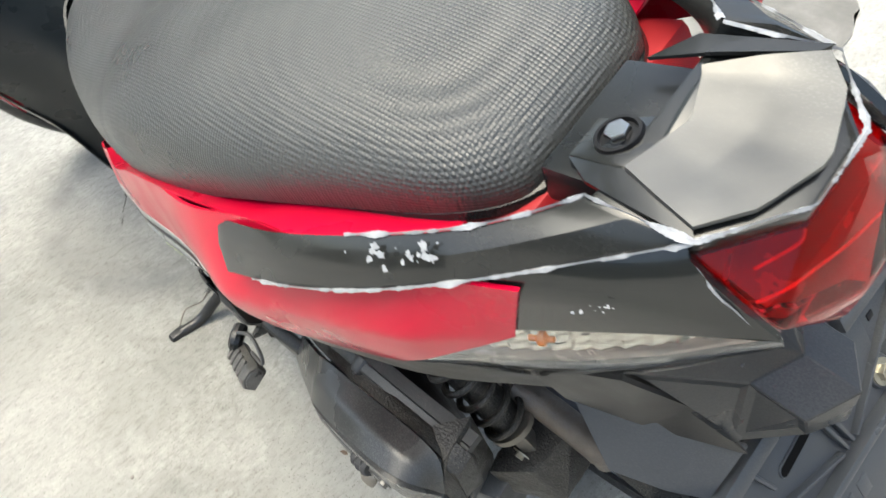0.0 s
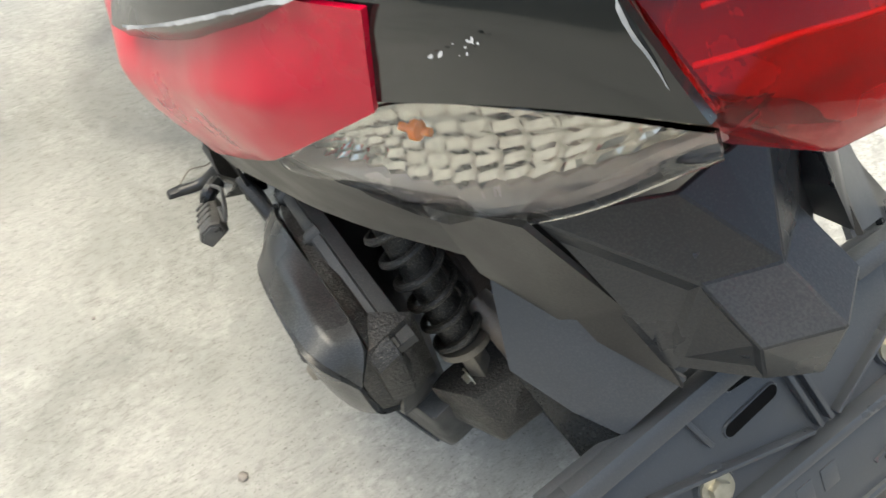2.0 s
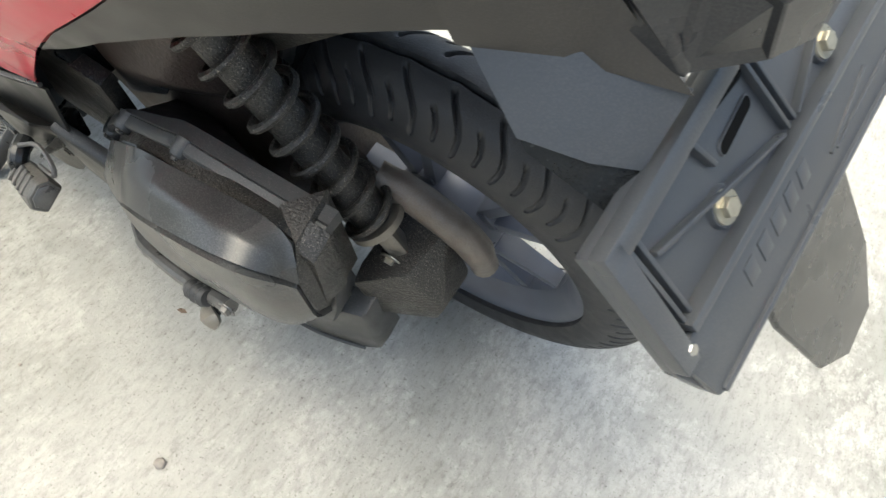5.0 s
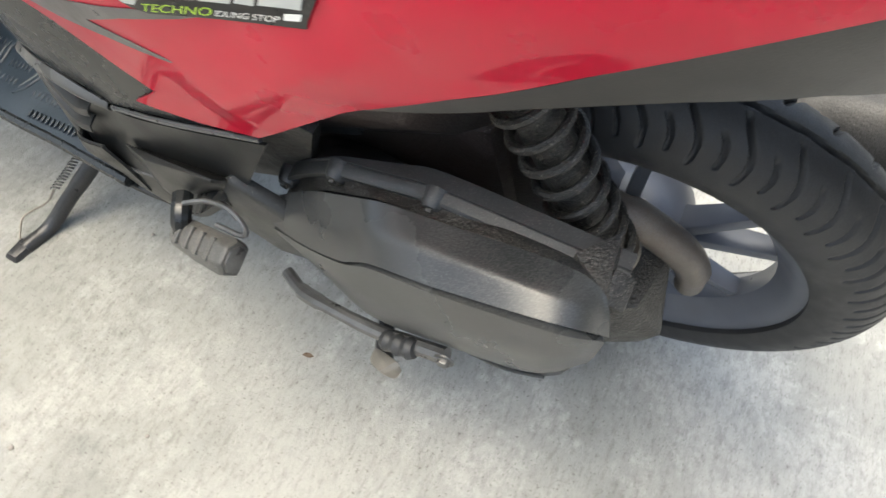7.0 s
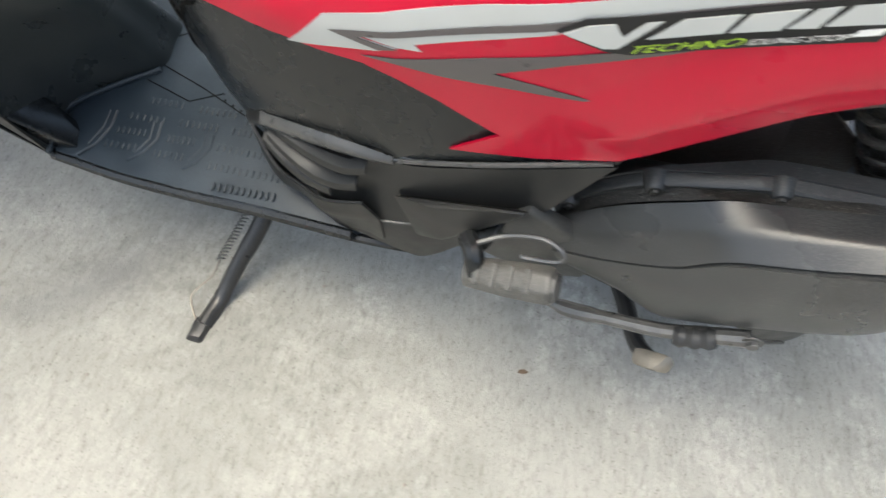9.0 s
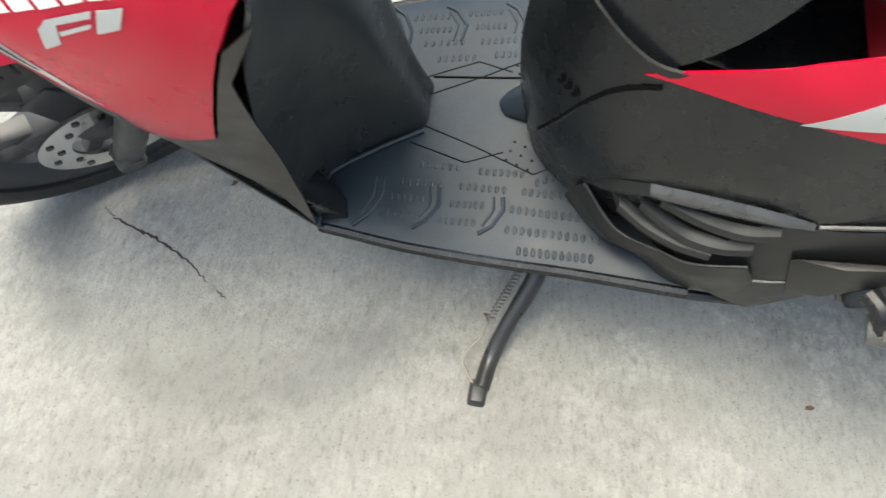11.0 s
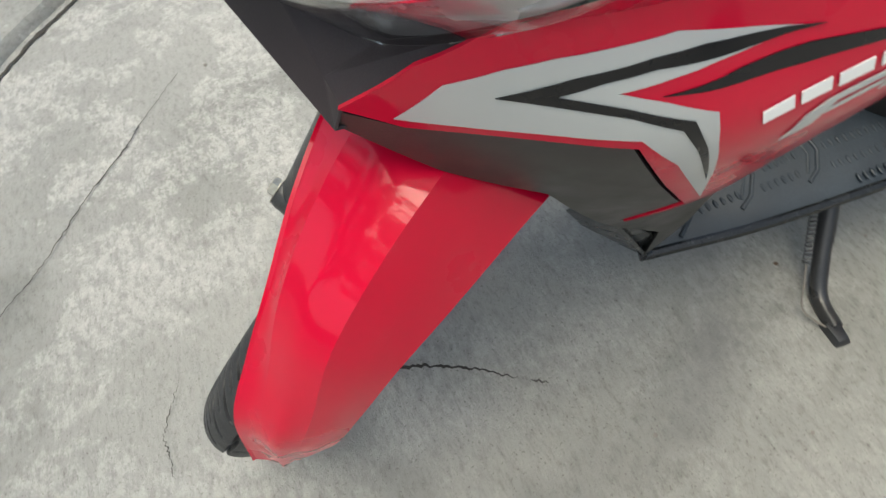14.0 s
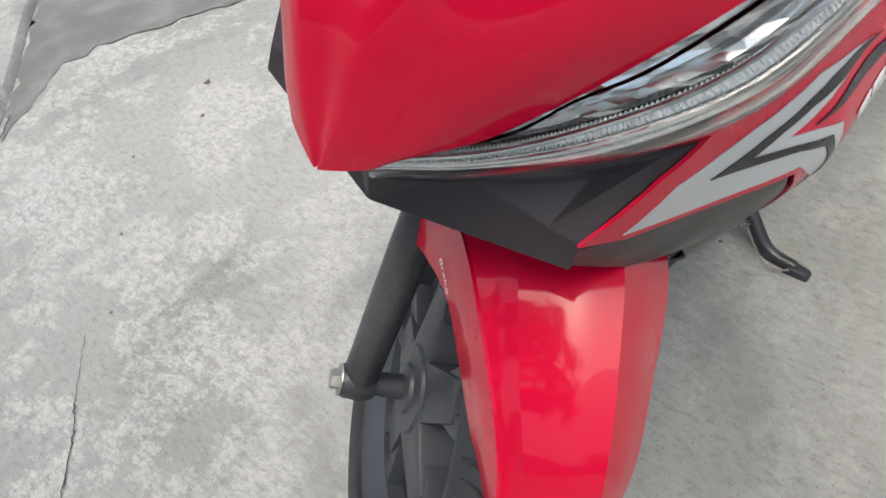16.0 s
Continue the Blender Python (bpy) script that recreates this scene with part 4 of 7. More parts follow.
        part("reflector", moved(bm, sh), LAMPSILVER, ind, "faceted bright reflector", flat=True)
        part("lamp_base", moved(sheet([[p + Vector((0, -0.003 * s, 0)) for p in mids], [p.lerp(q, 0.45) + Vector((0, 0.004 * s, 0.0)) for p, q in zip(mids, inner[2])], inner[2]], 24, 9, -0.002 * s), sh), LAMPBASE, ind, "dull brownish lower lamp base")
        part("bulb", moved(tube([(-0.106, s * 0.1015, 0.825), (-0.111, s * 0.0990, 0.825), (-0.117, s * 0.0960, 0.826)], [0.0015, 0.0036, 0.0015], 12, 10), sh), AMBER, ind, "amber bulb")


tail_lamp()


def plate_holder():
    """Number plate holder: a rimmed panel with ribs, slots and screws and a lower band. No plate is mounted."""
    o, down = Vector((-0.2025, 0.0, 0.656)), Vector((-0.70, 0, -0.71)).normalized()
    out = Vector((0, 1, 0)).cross(down).normalized()
    if out.x > 0:
        out = -out

    def P(u, v, w=0.0):
        """A place on the sloping panel: u across, v down, w out of it; the panel tapers a little."""
        across = -0.023 + 1.078 * u + 0.241 * v + 0.106 * u * u - 0.884 * u * v - 0.196 * v * v
        along = -0.003 - 0.045 * u + 0.906 * v + 0.209 * u * u + 0.077 * u * v - 0.709 * v * v
        return o + Vector((0, across, 0)) + down * along + out * w

    def F(u, v, w=0.0):
        """A place on the hanging flap, which is steeper."""
        d = Vector((-0.074, 0, -0.131)).normalized()
        return Vector((-0.209, u, 0.688)) + d * (v + 0.10 * max(0.0, -u)) + Vector((d.z, 0, -d.x)) * w

    def bar(us, vs, ws, r=0.002):
        return hull([P(u, v, w) for u in us for v in vs for w in ws], r)

    def strip(a, b, wide, ws, r=0.001):
        d = Vector((b[0] - a[0], b[1] - a[1])).normalized() * wide * 0.5
        return hull([P(p[0] + k * d.y, p[1] - k * d.x, w) for p in (a, b) for k in (-1, 1) for w in ws], r)

    # the panel in pieces round the long open slot on the one side
    holder = part("plate_holder", hull([P(u, v, w) for u, v in ((-0.056, 0.0), (0.150, 0.0), (0.149, 0.105), (0.139, 0.145), (-0.056, 0.150)) for w in (-0.010, 0.0)], 0.002), MUD, scooter, "empty dark plastic number plate holder")
    part("panel_end", hull([P(u, v, w) for u, v in ((-0.108, 0.0), (-0.150, 0.0), (-0.168, 0.092), (-0.172, 0.140), (-0.150, 0.146), (-0.108, 0.146)) for w in (-0.010, 0.0)], 0.001), MUD, holder)
    part("panel_top", bar((-0.0545, -0.1095), (0.0, 0.0570), (-0.010, -0.0003), 0.0005), MUD, holder)
    part("panel_base", bar((-0.0545, -0.1095), (0.0665, 0.146), (-0.010, -0.0003), 0.0005), MUD, holder)
    for us, vs in (((0.137, 0.150), (0.0, 0.100)), ((-0.141, -0.152), (0.0, 0.06)), ((0.03, 0.150), (0.0, 0.013)), ((-0.150, -0.03), (0.0, 0.012))):
        part("rim", bar(us, vs, (-0.002, 0.010)), MUD, holder)
    band = part("lower_band", hull([P(u, v, w) for u, v in ((0.147, 0.088), (0.140, 0.143), (0.136, 0.146), (-0.168, 0.148), (-0.173, 0.144), (-0.168, 0.084)) for w in (-0.002, 0.006)], 0.003), MUD, holder)
    part("band_lip", strip((0.132, 0.0835), (-0.165, 0.0835), 0.008, (-0.002, 0.010), 0.002), MUD, holder)
    part("band_lip", strip((0.136, 0.143), (-0.168, 0.143), 0.006, (0.0, 0.0085), 0.002), MUD, holder)
    part("band_lip", strip((-0.168, 0.086), (-0.172, 0.143), 0.006, (0.0, 0.0085), 0.002), MUD, holder)
    # wedge-shaped recess frame on the band
    for a, b in (((-0.027, 0.131), (-0.130, 0.124)), ((-0.130, 0.124), (-0.147, 0.095)), ((-0.020, 0.129), (-0.078, 0.112))):
        part("recess_edge", strip(a, b, 0.003, (0.004, 0.0078), 0.0008), MUD, band)
    # ribs
    for a, b in (((0.128, 0.014), (0.124, 0.080)), ((0.134, 0.014), (0.130, 0.080)), ((0.123, 0.034), (0.010, 0.080)), ((0.022, 0.012), (0.005, 0.080)),
                 ((0.015, 0.012), (-0.002, 0.080)), ((-0.006, 0.080), (-0.100, 0.020)), ((-0.126, 0.014), (-0.134, 0.080)), ((-0.132, 0.014), (-0.140, 0.080)),
                 ((-0.045, 0.055), (-0.115, 0.014)), ((0.075, 0.013), (0.066, 0.040))):
        part("rib", strip(a, b, 0.0028, (-0.001, 0.0055), 0.0008), MUD, holder)
    for a, b, w in (((0.052, 0.0425), (0.026, 0.040), 0.0085), ((0.045, 0.0185), (0.024, 0.0215), 0.0075)):
        rim = [P(m[0] + w * 0.5 * math.cos(t) * 0.9, m[1] + w * 0.5 * math.sin(t), 0.0004) for m, t0 in ((a, -90), (b, 90)) for t in (radians(t0 + k) for k in range(0, 181, 20))]
        part("slot", slab(rim, 0.001, 0.0), SEAM, holder)
        part("slot_rim", tube(rim + rim[:1], 0.0011, 6), MUD, holder)
    part("small_hole", strip((-0.060, 0.030), (-0.066, 0.030), 0.005, (-0.0005, 0.0008), 0.0003), DECALK, holder)
    for u, v in ((0.071, 0.066), (-0.050, 0.068)):
        part("screw_seat", lathe([(0.0, 0.003), (0.011, 0.003), (0.013, -0.002), (0.0, -0.002)], 24), MUD, holder).matrix_local = Matrix.Translation(P(u, v)) @ out.to_track_quat("Y", "Z").to_matrix().to_4x4()
        part("screw", bolt(P(u, v, 0.003), out, 0.0062, 0.005), STEEL, holder, "zinc hexagon bolt with washer")
    for u, v in ((0.139, 0.090), (-0.158, 0.080)):
        part("rivet", bolt(P(u, v, 0.0085), out, 0.0036, 0.002, False), CHROME, holder)
    # raised bars on the lower band where a maker's mark is moulded
    for i in range(5):
        u = 0.078 - i * 0.017
        part("moulded_bar", bar((u - 0.0055, u + 0.0055), (0.104, 0.121), (0.005, 0.0068), 0.0008), MUD, band)
    flap = [F(0.070, 0.12, -0.006), F(0.066, 0.20, -0.004), F(0.037, 0.312, -0.001), F(0.000, 0.357, 0.0), F(-0.047, 0.350, 0.0), F(-0.062, 0.275, -0.002), F(-0.046, 0.12, -0.006)]
    part("mud_flap", slab(flap, 0.006, 0.002), BLACK, scooter, "black tapered mud flap")
    for i in range(3):
        c = Vector((-0.1795, 0.0345 - i * 0.0085, 0.7515 + i * 0.0040))
        part("moulded_bar", hull([c + Vector((x, y, z)) for x in (-0.0035, 0.0035) for y in (-0.003, 0.003) for z in (-0.004, 0.0022)], 0.0006), MUD, scooter)


plate_holder()


def shock():
    a, b = Vector((-0.006, 0.0955, 0.337)), Vector((0.147, 0.0845, 0.620))
    d = (b - a).normalized()
    side = d.orthogonal().normalized()
    up = d.cross(side)
    s = part("shock_absorber", tube([a + d * 0.045, a + d * 0.10, a + d * 0.105, a + d * 0.2, a + d * 0.34], [0.0195, 0.0195, 0.018, 0.018, 0.018], 20), SOOT, scooter, "dirty rear shock absorber with coil spring")
    coils, n = 10.5, 10 * 30
    line = []
    for i in range(n):
        t = i / (n - 1)
        q = 2 * math.pi * coils * t
        line.append(a + d * (0.052 + 0.29 * t) + (side * math.cos(q) + up * math.sin(q)) * 0.0258)
    part("coil_spring", tube(line, 0.0040, 8), SOOT, s)
    part("spring_seat", tube([a + d * 0.036, a + d * 0.042, a + d * 0.050], [0.018, 0.029, 0.029], 24), ALLOY, s)
    part("clevis", hull([a + side * x + up * y + d * z for x in (-0.009, 0.009) for y in (-0.012, 0.012) for z in (-0.012, 0.040)], 0.004), ALLOY, s)
    part("mount_bolt", bolt(a + Vector((0, 0.015, 0)), (0, 1, 0), 0.008, 0.007), STEEL, s)


shock()


def rear_wheel():
    rim = lathe([(0.176, -0.034), (0.190, -0.036), (0.190, -0.031), (0.172, -0.024), (0.160, -0.010), (0.160, 0.010), (0.172, 0.024), (0.190, 0.031), (0.190, 0.036),
                 (0.176, 0.034), (0.166, 0.026), (0.152, 0.012), (0.152, -0.012), (0.166, -0.026), (0.176, -0.034)], 96)
    return rim


def spokes(hub, n=5, wide=1.0):
    out = []
    for i in range(n):
        for k in (-0.13, 0.13):
            a0, a1 = 2 * math.pi * i / n + k * 0.6, 2 * math.pi * i / n + k * 1.7
            p, q = Vector((math.cos(a0), 0, math.sin(a0))), Vector((math.cos(a1), 0, math.sin(a1)))
            tp, tq = Vector((-p.z, 0, p.x)), Vector((-q.z, 0, q.x))
            pts = [p * 0.05 + tp * s * 0.008 * wide + Vector((0, y * 0.016, 0)) for s in (-1, 1) for y in (-1, 1)]
            pts += [q * 0.158 + tq * s * 0.0065 * wide + Vector((0, y * 0.010, 0)) for s in (-1, 1) for y in (-1, 1)]
            out.append(hull([Vector(hub) + v for v in pts], 0.003))
        a = 2 * math.pi * i / n
        p = Vector((math.cos(a), 0, math.sin(a)))
        t = Vector((-p.z, 0, p.x))
        out.append(hull([Vector(hub) + p * r + t * s * w + Vector((0, y, 0)) for r, w in ((0.04, 0.018 * wide), (0.075, 0.014 * wide)) for s in (-1, 1) for y in (-0.017, 0.017)], 0.003))
    return out


def tyre(hub, big, wide, cuts, seed):
    """A scooter tyre with curved grooves cut into the tread."""
    nu, nv = 1080, 121
    bm = bmesh.new()
    rings = []
    for i in range(nu):
        a = 2 * math.pi * i / nu
        ring = []
        for j in range(nv):
            s = -1 + 2 * j / (nv - 1)
            th = s * radians(128)
            y = wide * math.sin(th) * (1.0 if abs(s) < 0.7 else 1.0 - 0.25 * (abs(s) - 0.7))
            r = big - wide * 1.15 * (1 - math.cos(th))
            r = max(r, 0.186)
            k = abs(s)
            ph = (a * cuts / (2 * math.pi) + (0.5 if s < 0 else 0.0) + 1.25 * max(0.0, 0.60 - k) ** 1.5 + 0.07 * math.sin(k * 12)) % 1.0
            fade = max(0.0, min(1.0, (0.60 - k) / 0.05, (k - 0.09) / 0.03))
            cut = fade * max(0.0, min(1.0, 1.7 - abs(ph - 0.25) / 0.040))
            fade = max(0.0, min(1.0, (0.55 - k) / 0.05, (k - 0.26) / 0.04))
            cut = max(cut, fade * max(0.0, min(1.0, 1.7 - abs(ph - 0.75) / 0.038)))
            cut = max(cut, max(0.0, min(1.0, 1.8 - abs(s - 0.035 - 0.008 * math.sin(a * cuts)) / 0.014)))
            r -= 0.0055 * cut
            ring.append(bm.verts.new((hub[0] + r * math.cos(a), hub[1] + y, hub[2] + r * math.sin(a))))
        rings.append(ring)
    for i in range(nu):
        a, b = rings[i], rings[(i + 1) % nu]
        for j in range(nv - 1):
            bm.faces.new((a[j], a[j + 1], b[j + 1], b[j]))
    bmesh.ops.recalc_face_normals(bm, faces=bm.faces)
    return bm


def rear_axle():
    hub = (0.0, 0.0, 0.259)
    w = part("rear_wheel", moved(rear_wheel(), Matrix.Translation(hub)), WHEEL, scooter, "blue-grey cast rear wheel")
    part("tyre", tyre(hub, 0.259, 0.047, 36, 1), RUBBER, w, "black grooved tyre")
    part("rim_lip", lathe([(0.1885, 0.0355), (0.1905, 0.0365), (0.1915, 0.0355), (0.1905, 0.0345), (0.1885, 0.0355)], 96, hub), CHROME, w)
    for bm in spokes(hub):
        part("spoke", bm, WHEEL, w)
    part("hub", lathe([(0.0, 0.046), (0.045, 0.046), (0.058, 0.038), (0.066, 0.016), (0.066, -0.02), (0.055, -0.045), (0.0, -0.05)], 48, hub), WHEEL, w)
    # drum brake side and swing arm on the left, exhaust on the right
    part("brake_pipe", tube([(0.032, 0.061, 0.398), (0.008, 0.058, 0.388), (-0.020, 0.056, 0.370), (-0.048, 0.055, 0.350), (-0.068, 0.054, 0.320), (-0.075, 0.053, 0.285)], [0.015, 0.017, 0.0175, 0.0175, 0.017, 0.015], 14, 24), PIPE, scooter, "weathered alloy breather arm")
    part("valve_stem", tube([Vector(hub) + Vector((0.02, 0.012, -0.152)), Vector(hub) + Vector((0.018, 0.030, -0.135))], 0.003, 8), BLACK, w)
    part("axle_nut", bolt((0.0, 0.050, 0.259), (0, 1, 0), 0.012, 0.012), STEEL, scooter)
    m = part("muffler", tube([(0.05, -0.108, 0.302), (-0.02, -0.118, 0.320), (-0.10, -0.125, 0.342), (-0.18, -0.130, 0.362), (-0.206, -0.131, 0.368)], [0.040, 0.052, 0.057, 0.057, 0.050], 28, 24), MUFF, scooter, "black dusty exhaust muffler")
    part("tail_cap", tube([(-0.205, -0.131, 0.368), (-0.216, -0.132, 0.371)], [0.046, 0.026], 24), MUFF, m)


rear_axle()


def crankcase():
    """Left engine case with the big belt cover."""
    body = part("crankcase", hull([(0.335, 0.05, 0.30), (0.335, 0.125, 0.36), (0.25, 0.140, 0.446), (0.155, 0.144, 0.474), (0.02, 0.146, 0.486), (-0.002, 0.150, 0.47),
                                   (0.0, 0.185, 0.36), (0.02, 0.19, 0.30), (0.10, 0.20, 0.26), (0.20, 0.195, 0.25), (0.29, 0.18, 0.27), (0.31, 0.05, 0.22), (0.04, 0.13, 0.25), (0.02, 0.142, 0.40), (0.17, 0.130, 0.45)], 0.006), CASE, scooter, "dusty black engine crankcase")
    rows = [[(0.318, 0.160, 0.352), (0.268, 0.162, 0.412), (0.214, 0.166, 0.455), (0.188, 0.167, 0.468), (0.138, 0.169, 0.478), (0.044, 0.170, 0.496), (0.012, 0.172, 0.488)],
            [(0.317, 0.176, 0.346), (0.266, 0.182, 0.398), (0.212, 0.188, 0.440), (0.185, 0.190, 0.462), (0.135, 0.192, 0.480), (0.042, 0.193, 0.502), (0.005, 0.185, 0.476)],
            [(0.314, 0.185, 0.341), (0.262, 0.198, 0.376), (0.212, 0.207, 0.414), (0.180, 0.2095, 0.450), (0.125, 0.2125, 0.473), (0.036, 0.210, 0.499), (0.001, 0.193, 0.466)],
            [(0.308, 0.187, 0.332), (0.256, 0.203, 0.352), (0.216, 0.214, 0.372), (0.184, 0.219, 0.384), (0.125, 0.2205, 0.408), (0.036, 0.217, 0.434), (0.001, 0.196, 0.430)],
            [(0.300, 0.186, 0.322), (0.248, 0.203, 0.326), (0.220, 0.213, 0.322), (0.190, 0.219, 0.316), (0.125, 0.2195, 0.338), (0.038, 0.215, 0.370), (0.003, 0.196, 0.395)],
            [(0.296, 0.172, 0.312), (0.244, 0.190, 0.308), (0.216, 0.200, 0.296), (0.188, 0.203, 0.290), (0.125, 0.203, 0.310), (0.040, 0.198, 0.340), (0.008, 0.182, 0.366)]]
    upper = sheet(rows[:3], 44, 13, -0.006, creased=True)
    c = part("belt_cover", joined(upper, sheet(rows[2:], 44, 19, -0.006)), COVER, body, "scuffed black belt cover")
    part("cover_crease", tube([Vector(p) + Vector((0, 0.0002, 0)) for p in rows[2][:6]], 0.0012, 6, 40), COVER, c)
    part("badge_bar", hull([(0.115, 0.2225, 0.352), (0.050, 0.2215, 0.388), (0.113, 0.2235, 0.346), (0.049, 0.2225, 0.381), (0.115, 0.219, 0.352), (0.050, 0.219, 0.388)], 0.0006), COVER, c)
    # flange along the top of the case, with the sunk wall between it and the cover
    edge = [(0.318, 0.156, 0.366), (0.302, 0.154, 0.398), (0.274, 0.153, 0.426), (0.246, 0.153, 0.445), (0.20, 0.154, 0.462), (0.157, 0.155, 0.4765), (0.08, 0.157, 0.4795), (0.0, 0.158, 0.4785)]
    line = spline(edge, 40)
    bm = bmesh.new()
    rings = []
    for i, p in enumerate(line):
        w = 0.014 + 0.012 * min(1.0, max(0.0, (0.27 - p.x) / 0.10))
        rings.append([bm.verts.new(p + Vector(q)) for q in ((0, -w, 0.004), (0, -0.0125, 0.004), (0, -0.0115, 0.0022), (0, -0.0105, 0.0038), (0, -0.002, 0.002), (0, 0.0, 0.0), (0, -0.001, -0.009), (0, -w, -0.010))])
    for a, b in zip(rings, rings[1:]):
        for i in range(8):
            bm.faces.new((a[i], a[(i + 1) % 8], b[(i + 1) % 8], b[i]))
    bm.faces.new(rings[0][::-1])
    bm.faces.new(rings[-1])
    bmesh.ops.recalc_face_normals(bm, faces=bm.faces)
    part("case_flange", bm, CASE, body, "dusty flange along the top of the case")
    low = spline(rows[0], 40)
    part("case_wall", sheet([[p + Vector((0, -0.003, -0.006)) for p in line], [(a + b) / 2 + Vector((0, -0.010, -0.004)) for a, b in zip(line, low)], [p + Vector((0, -0.002, -0.001)) for p in low]], 40, 9), SOOT, body)
    part("cover_end", hull([Vector(r[-1]) + Vector(q) for r in rows for q in ((-0.0015, 0.0004, 0), (0.03, -0.02, 0), (0.004, -0.050, 0))], 0.003), SOOT, body)
    part("case_end", hull([(0.012, 0.150, 0.490), (0.012, 0.176, 0.484), (-0.006, 0.150, 0.482), (-0.006, 0.176, 0.474), (-0.004, 0.160, 0.39), (0.002, 0.186, 0.385), (0.012, 0.16, 0.39), (0.014, 0.186, 0.39)], 0.003), SOOT, body)
    for x, y, z in ((0.247, 0.153, 0.441), (0.155, 0.155, 0.472), (0.311, 0.153, 0.380)):
        part("case_boss", lathe([(0.0, 0.004), (0.007, 0.004), (0.0095, 0.0), (0.012, -0.012), (0.0, -0.012)], 16, (x, y, z)), CASE, body)
        part("case_bolt", bolt((x, y + 0.003, z), (0, 1, 0), 0.0045, 0.004, False), SOOT, body)
    duct = [(0.125, 0.204, 0.290), (0.098, 0.204, 0.250), (0.06, 0.195, 0.204), (0.018, 0.180, 0.170), (0.002, 0.172, 0.170), (-0.006, 0.162, 0.195), (-0.004, 0.168, 0.300)]
    part("lower_duct", hull([*duct, *[(x, y - 0.030, z + 0.008) for x, y, z in duct]], 0.004), CASE, body, "curved black cooling duct below the cover")
    part("duct_edge", tube([(0.10, 0.205, 0.251), (0.06, 0.1965, 0.206), (0.018, 0.181, 0.172)], 0.0022, 6, 14), CASE, body)
    part("gearbox", hull([(0.02, 0.06, 0.335), (0.02, 0.128, 0.335), (-0.030, 0.120, 0.345), (-0.066, 0.119, 0.290), (-0.055, 0.122, 0.250), (0.0, 0.15, 0.262), (0.015, 0.15, 0.335), (-0.06, 0.06, 0.26), (-0.04, 0.06, 0.35)], 0.004), SOOT, body, "oily black gearbox end")
    part("case_inner", hull([(x, y, z) for x, z in ((0.05, 0.30), (0.05, 0.40), (0.12, 0.465), (0.22, 0.46), (0.22, 0.30)) for y in (0.0505, 0.0565)], 0.002), RUST, body)
    part("hanger_arm", hull([(0.33, 0.10, 0.40), (0.35, 0.10, 0.36), (0.27, 0.10, 0.46), (0.25, 0.10, 0.42), (0.33, 0.03, 0.40), (0.27, 0.03, 0.46), (0.35, 0.03, 0.36)], 0.005), CASE, body)
    part("engine_block", hull([(x, y, z) for x, z in ((0.10, 0.24), (0.44, 0.20), (0.46, 0.34), (0.34, 0.44), (0.14, 0.46)) for y in (-0.10, 0.075)], 0.012), RUST, body, "oily brown engine block")
    part("mount_plate", hull([(0.405, 0.178, 0.345), (0.345, 0.186, 0.410), (0.300, 0.180, 0.372), (0.262, 0.186, 0.330), (0.275, 0.188, 0.270), (0.330, 0.192, 0.262), (0.385, 0.188, 0.290)] + [(0.405, 0.166, 0.345), (0.345, 0.172, 0.410), (0.300, 0.168, 0.372), (0.262, 0.172, 0.330), (0.275, 0.174, 0.270), (0.330, 0.176, 0.262), (0.385, 0.174, 0.290)], 0.004), CASE, body)
    part("mount_bolt", bolt((0.371, 0.188, 0.345), (0, 1, 0.1), 0.0045, 0.003), SOOT, body)
    part("mount_bolt", bolt((0.286, 0.187, 0.310), (0, 1, 0.1), 0.0035, 0.003), STEEL, body)
    part("hanger_plate", hull([(x, y, z) for x, z in ((0.455, 0.33), (0.405, 0.42), (0.33, 0.49), (0.27, 0.47), (0.30, 0.36), (0.38, 0.31)) for y in (0.120, 0.138)], 0.004), SOOT, body, "oily black engine hanger")
    # air box behind, brown with dust
    part("air_box", hull([(0.33, 0.100, 0.385), (0.31, 0.105, 0.50), (0.28, 0.115, 0.47), (0.20, 0.112, 0.49), (0.13, 0.050, 0.44), (0.13, 0.050, 0.62), (0.33, 0.05, 0.37), (0.30, 0.05, 0.55), (0.20, 0.08, 0.60), (0.16, 0.06, 0.42)], 0.01), RUST, scooter, "dusty brown-black air box")
    part("inner_box", hull([(x, y, z) for x, lo, hi in ((-0.10, 0.69, 0.74), (0.02, 0.63, 0.70), (0.16, 0.48, 0.66)) for y in (-0.09, 0.06) for z in (lo, hi)], 0.008), SOOT, scooter)
    part("inner_frame", hull([(0.62, 0.085, 0.33), (0.62, 0.085, 0.53), (0.45, 0.125, 0.33), (0.45, 0.135, 0.53), (0.30, 0.13, 0.44), (0.30, 0.14, 0.50), (0.62, -0.085, 0.33), (0.62, -0.085, 0.53), (0.45, -0.125, 0.33), (0.45, -0.135, 0.53), (0.30, -0.13, 0.44), (0.30, -0.14, 0.50)], 0.006), BLACK, scooter)
    part("rear_fender_inner", sheet([[(0.13, y, 0.42), (0.10, y, 0.53), (0.03, y, 0.605), (-0.06, y, 0.655), (-0.15, y, 0.695)] for y in (-0.055, 0.0, 0.055)], 16, 5, 0.003), BLACK, scooter)


crankcase()


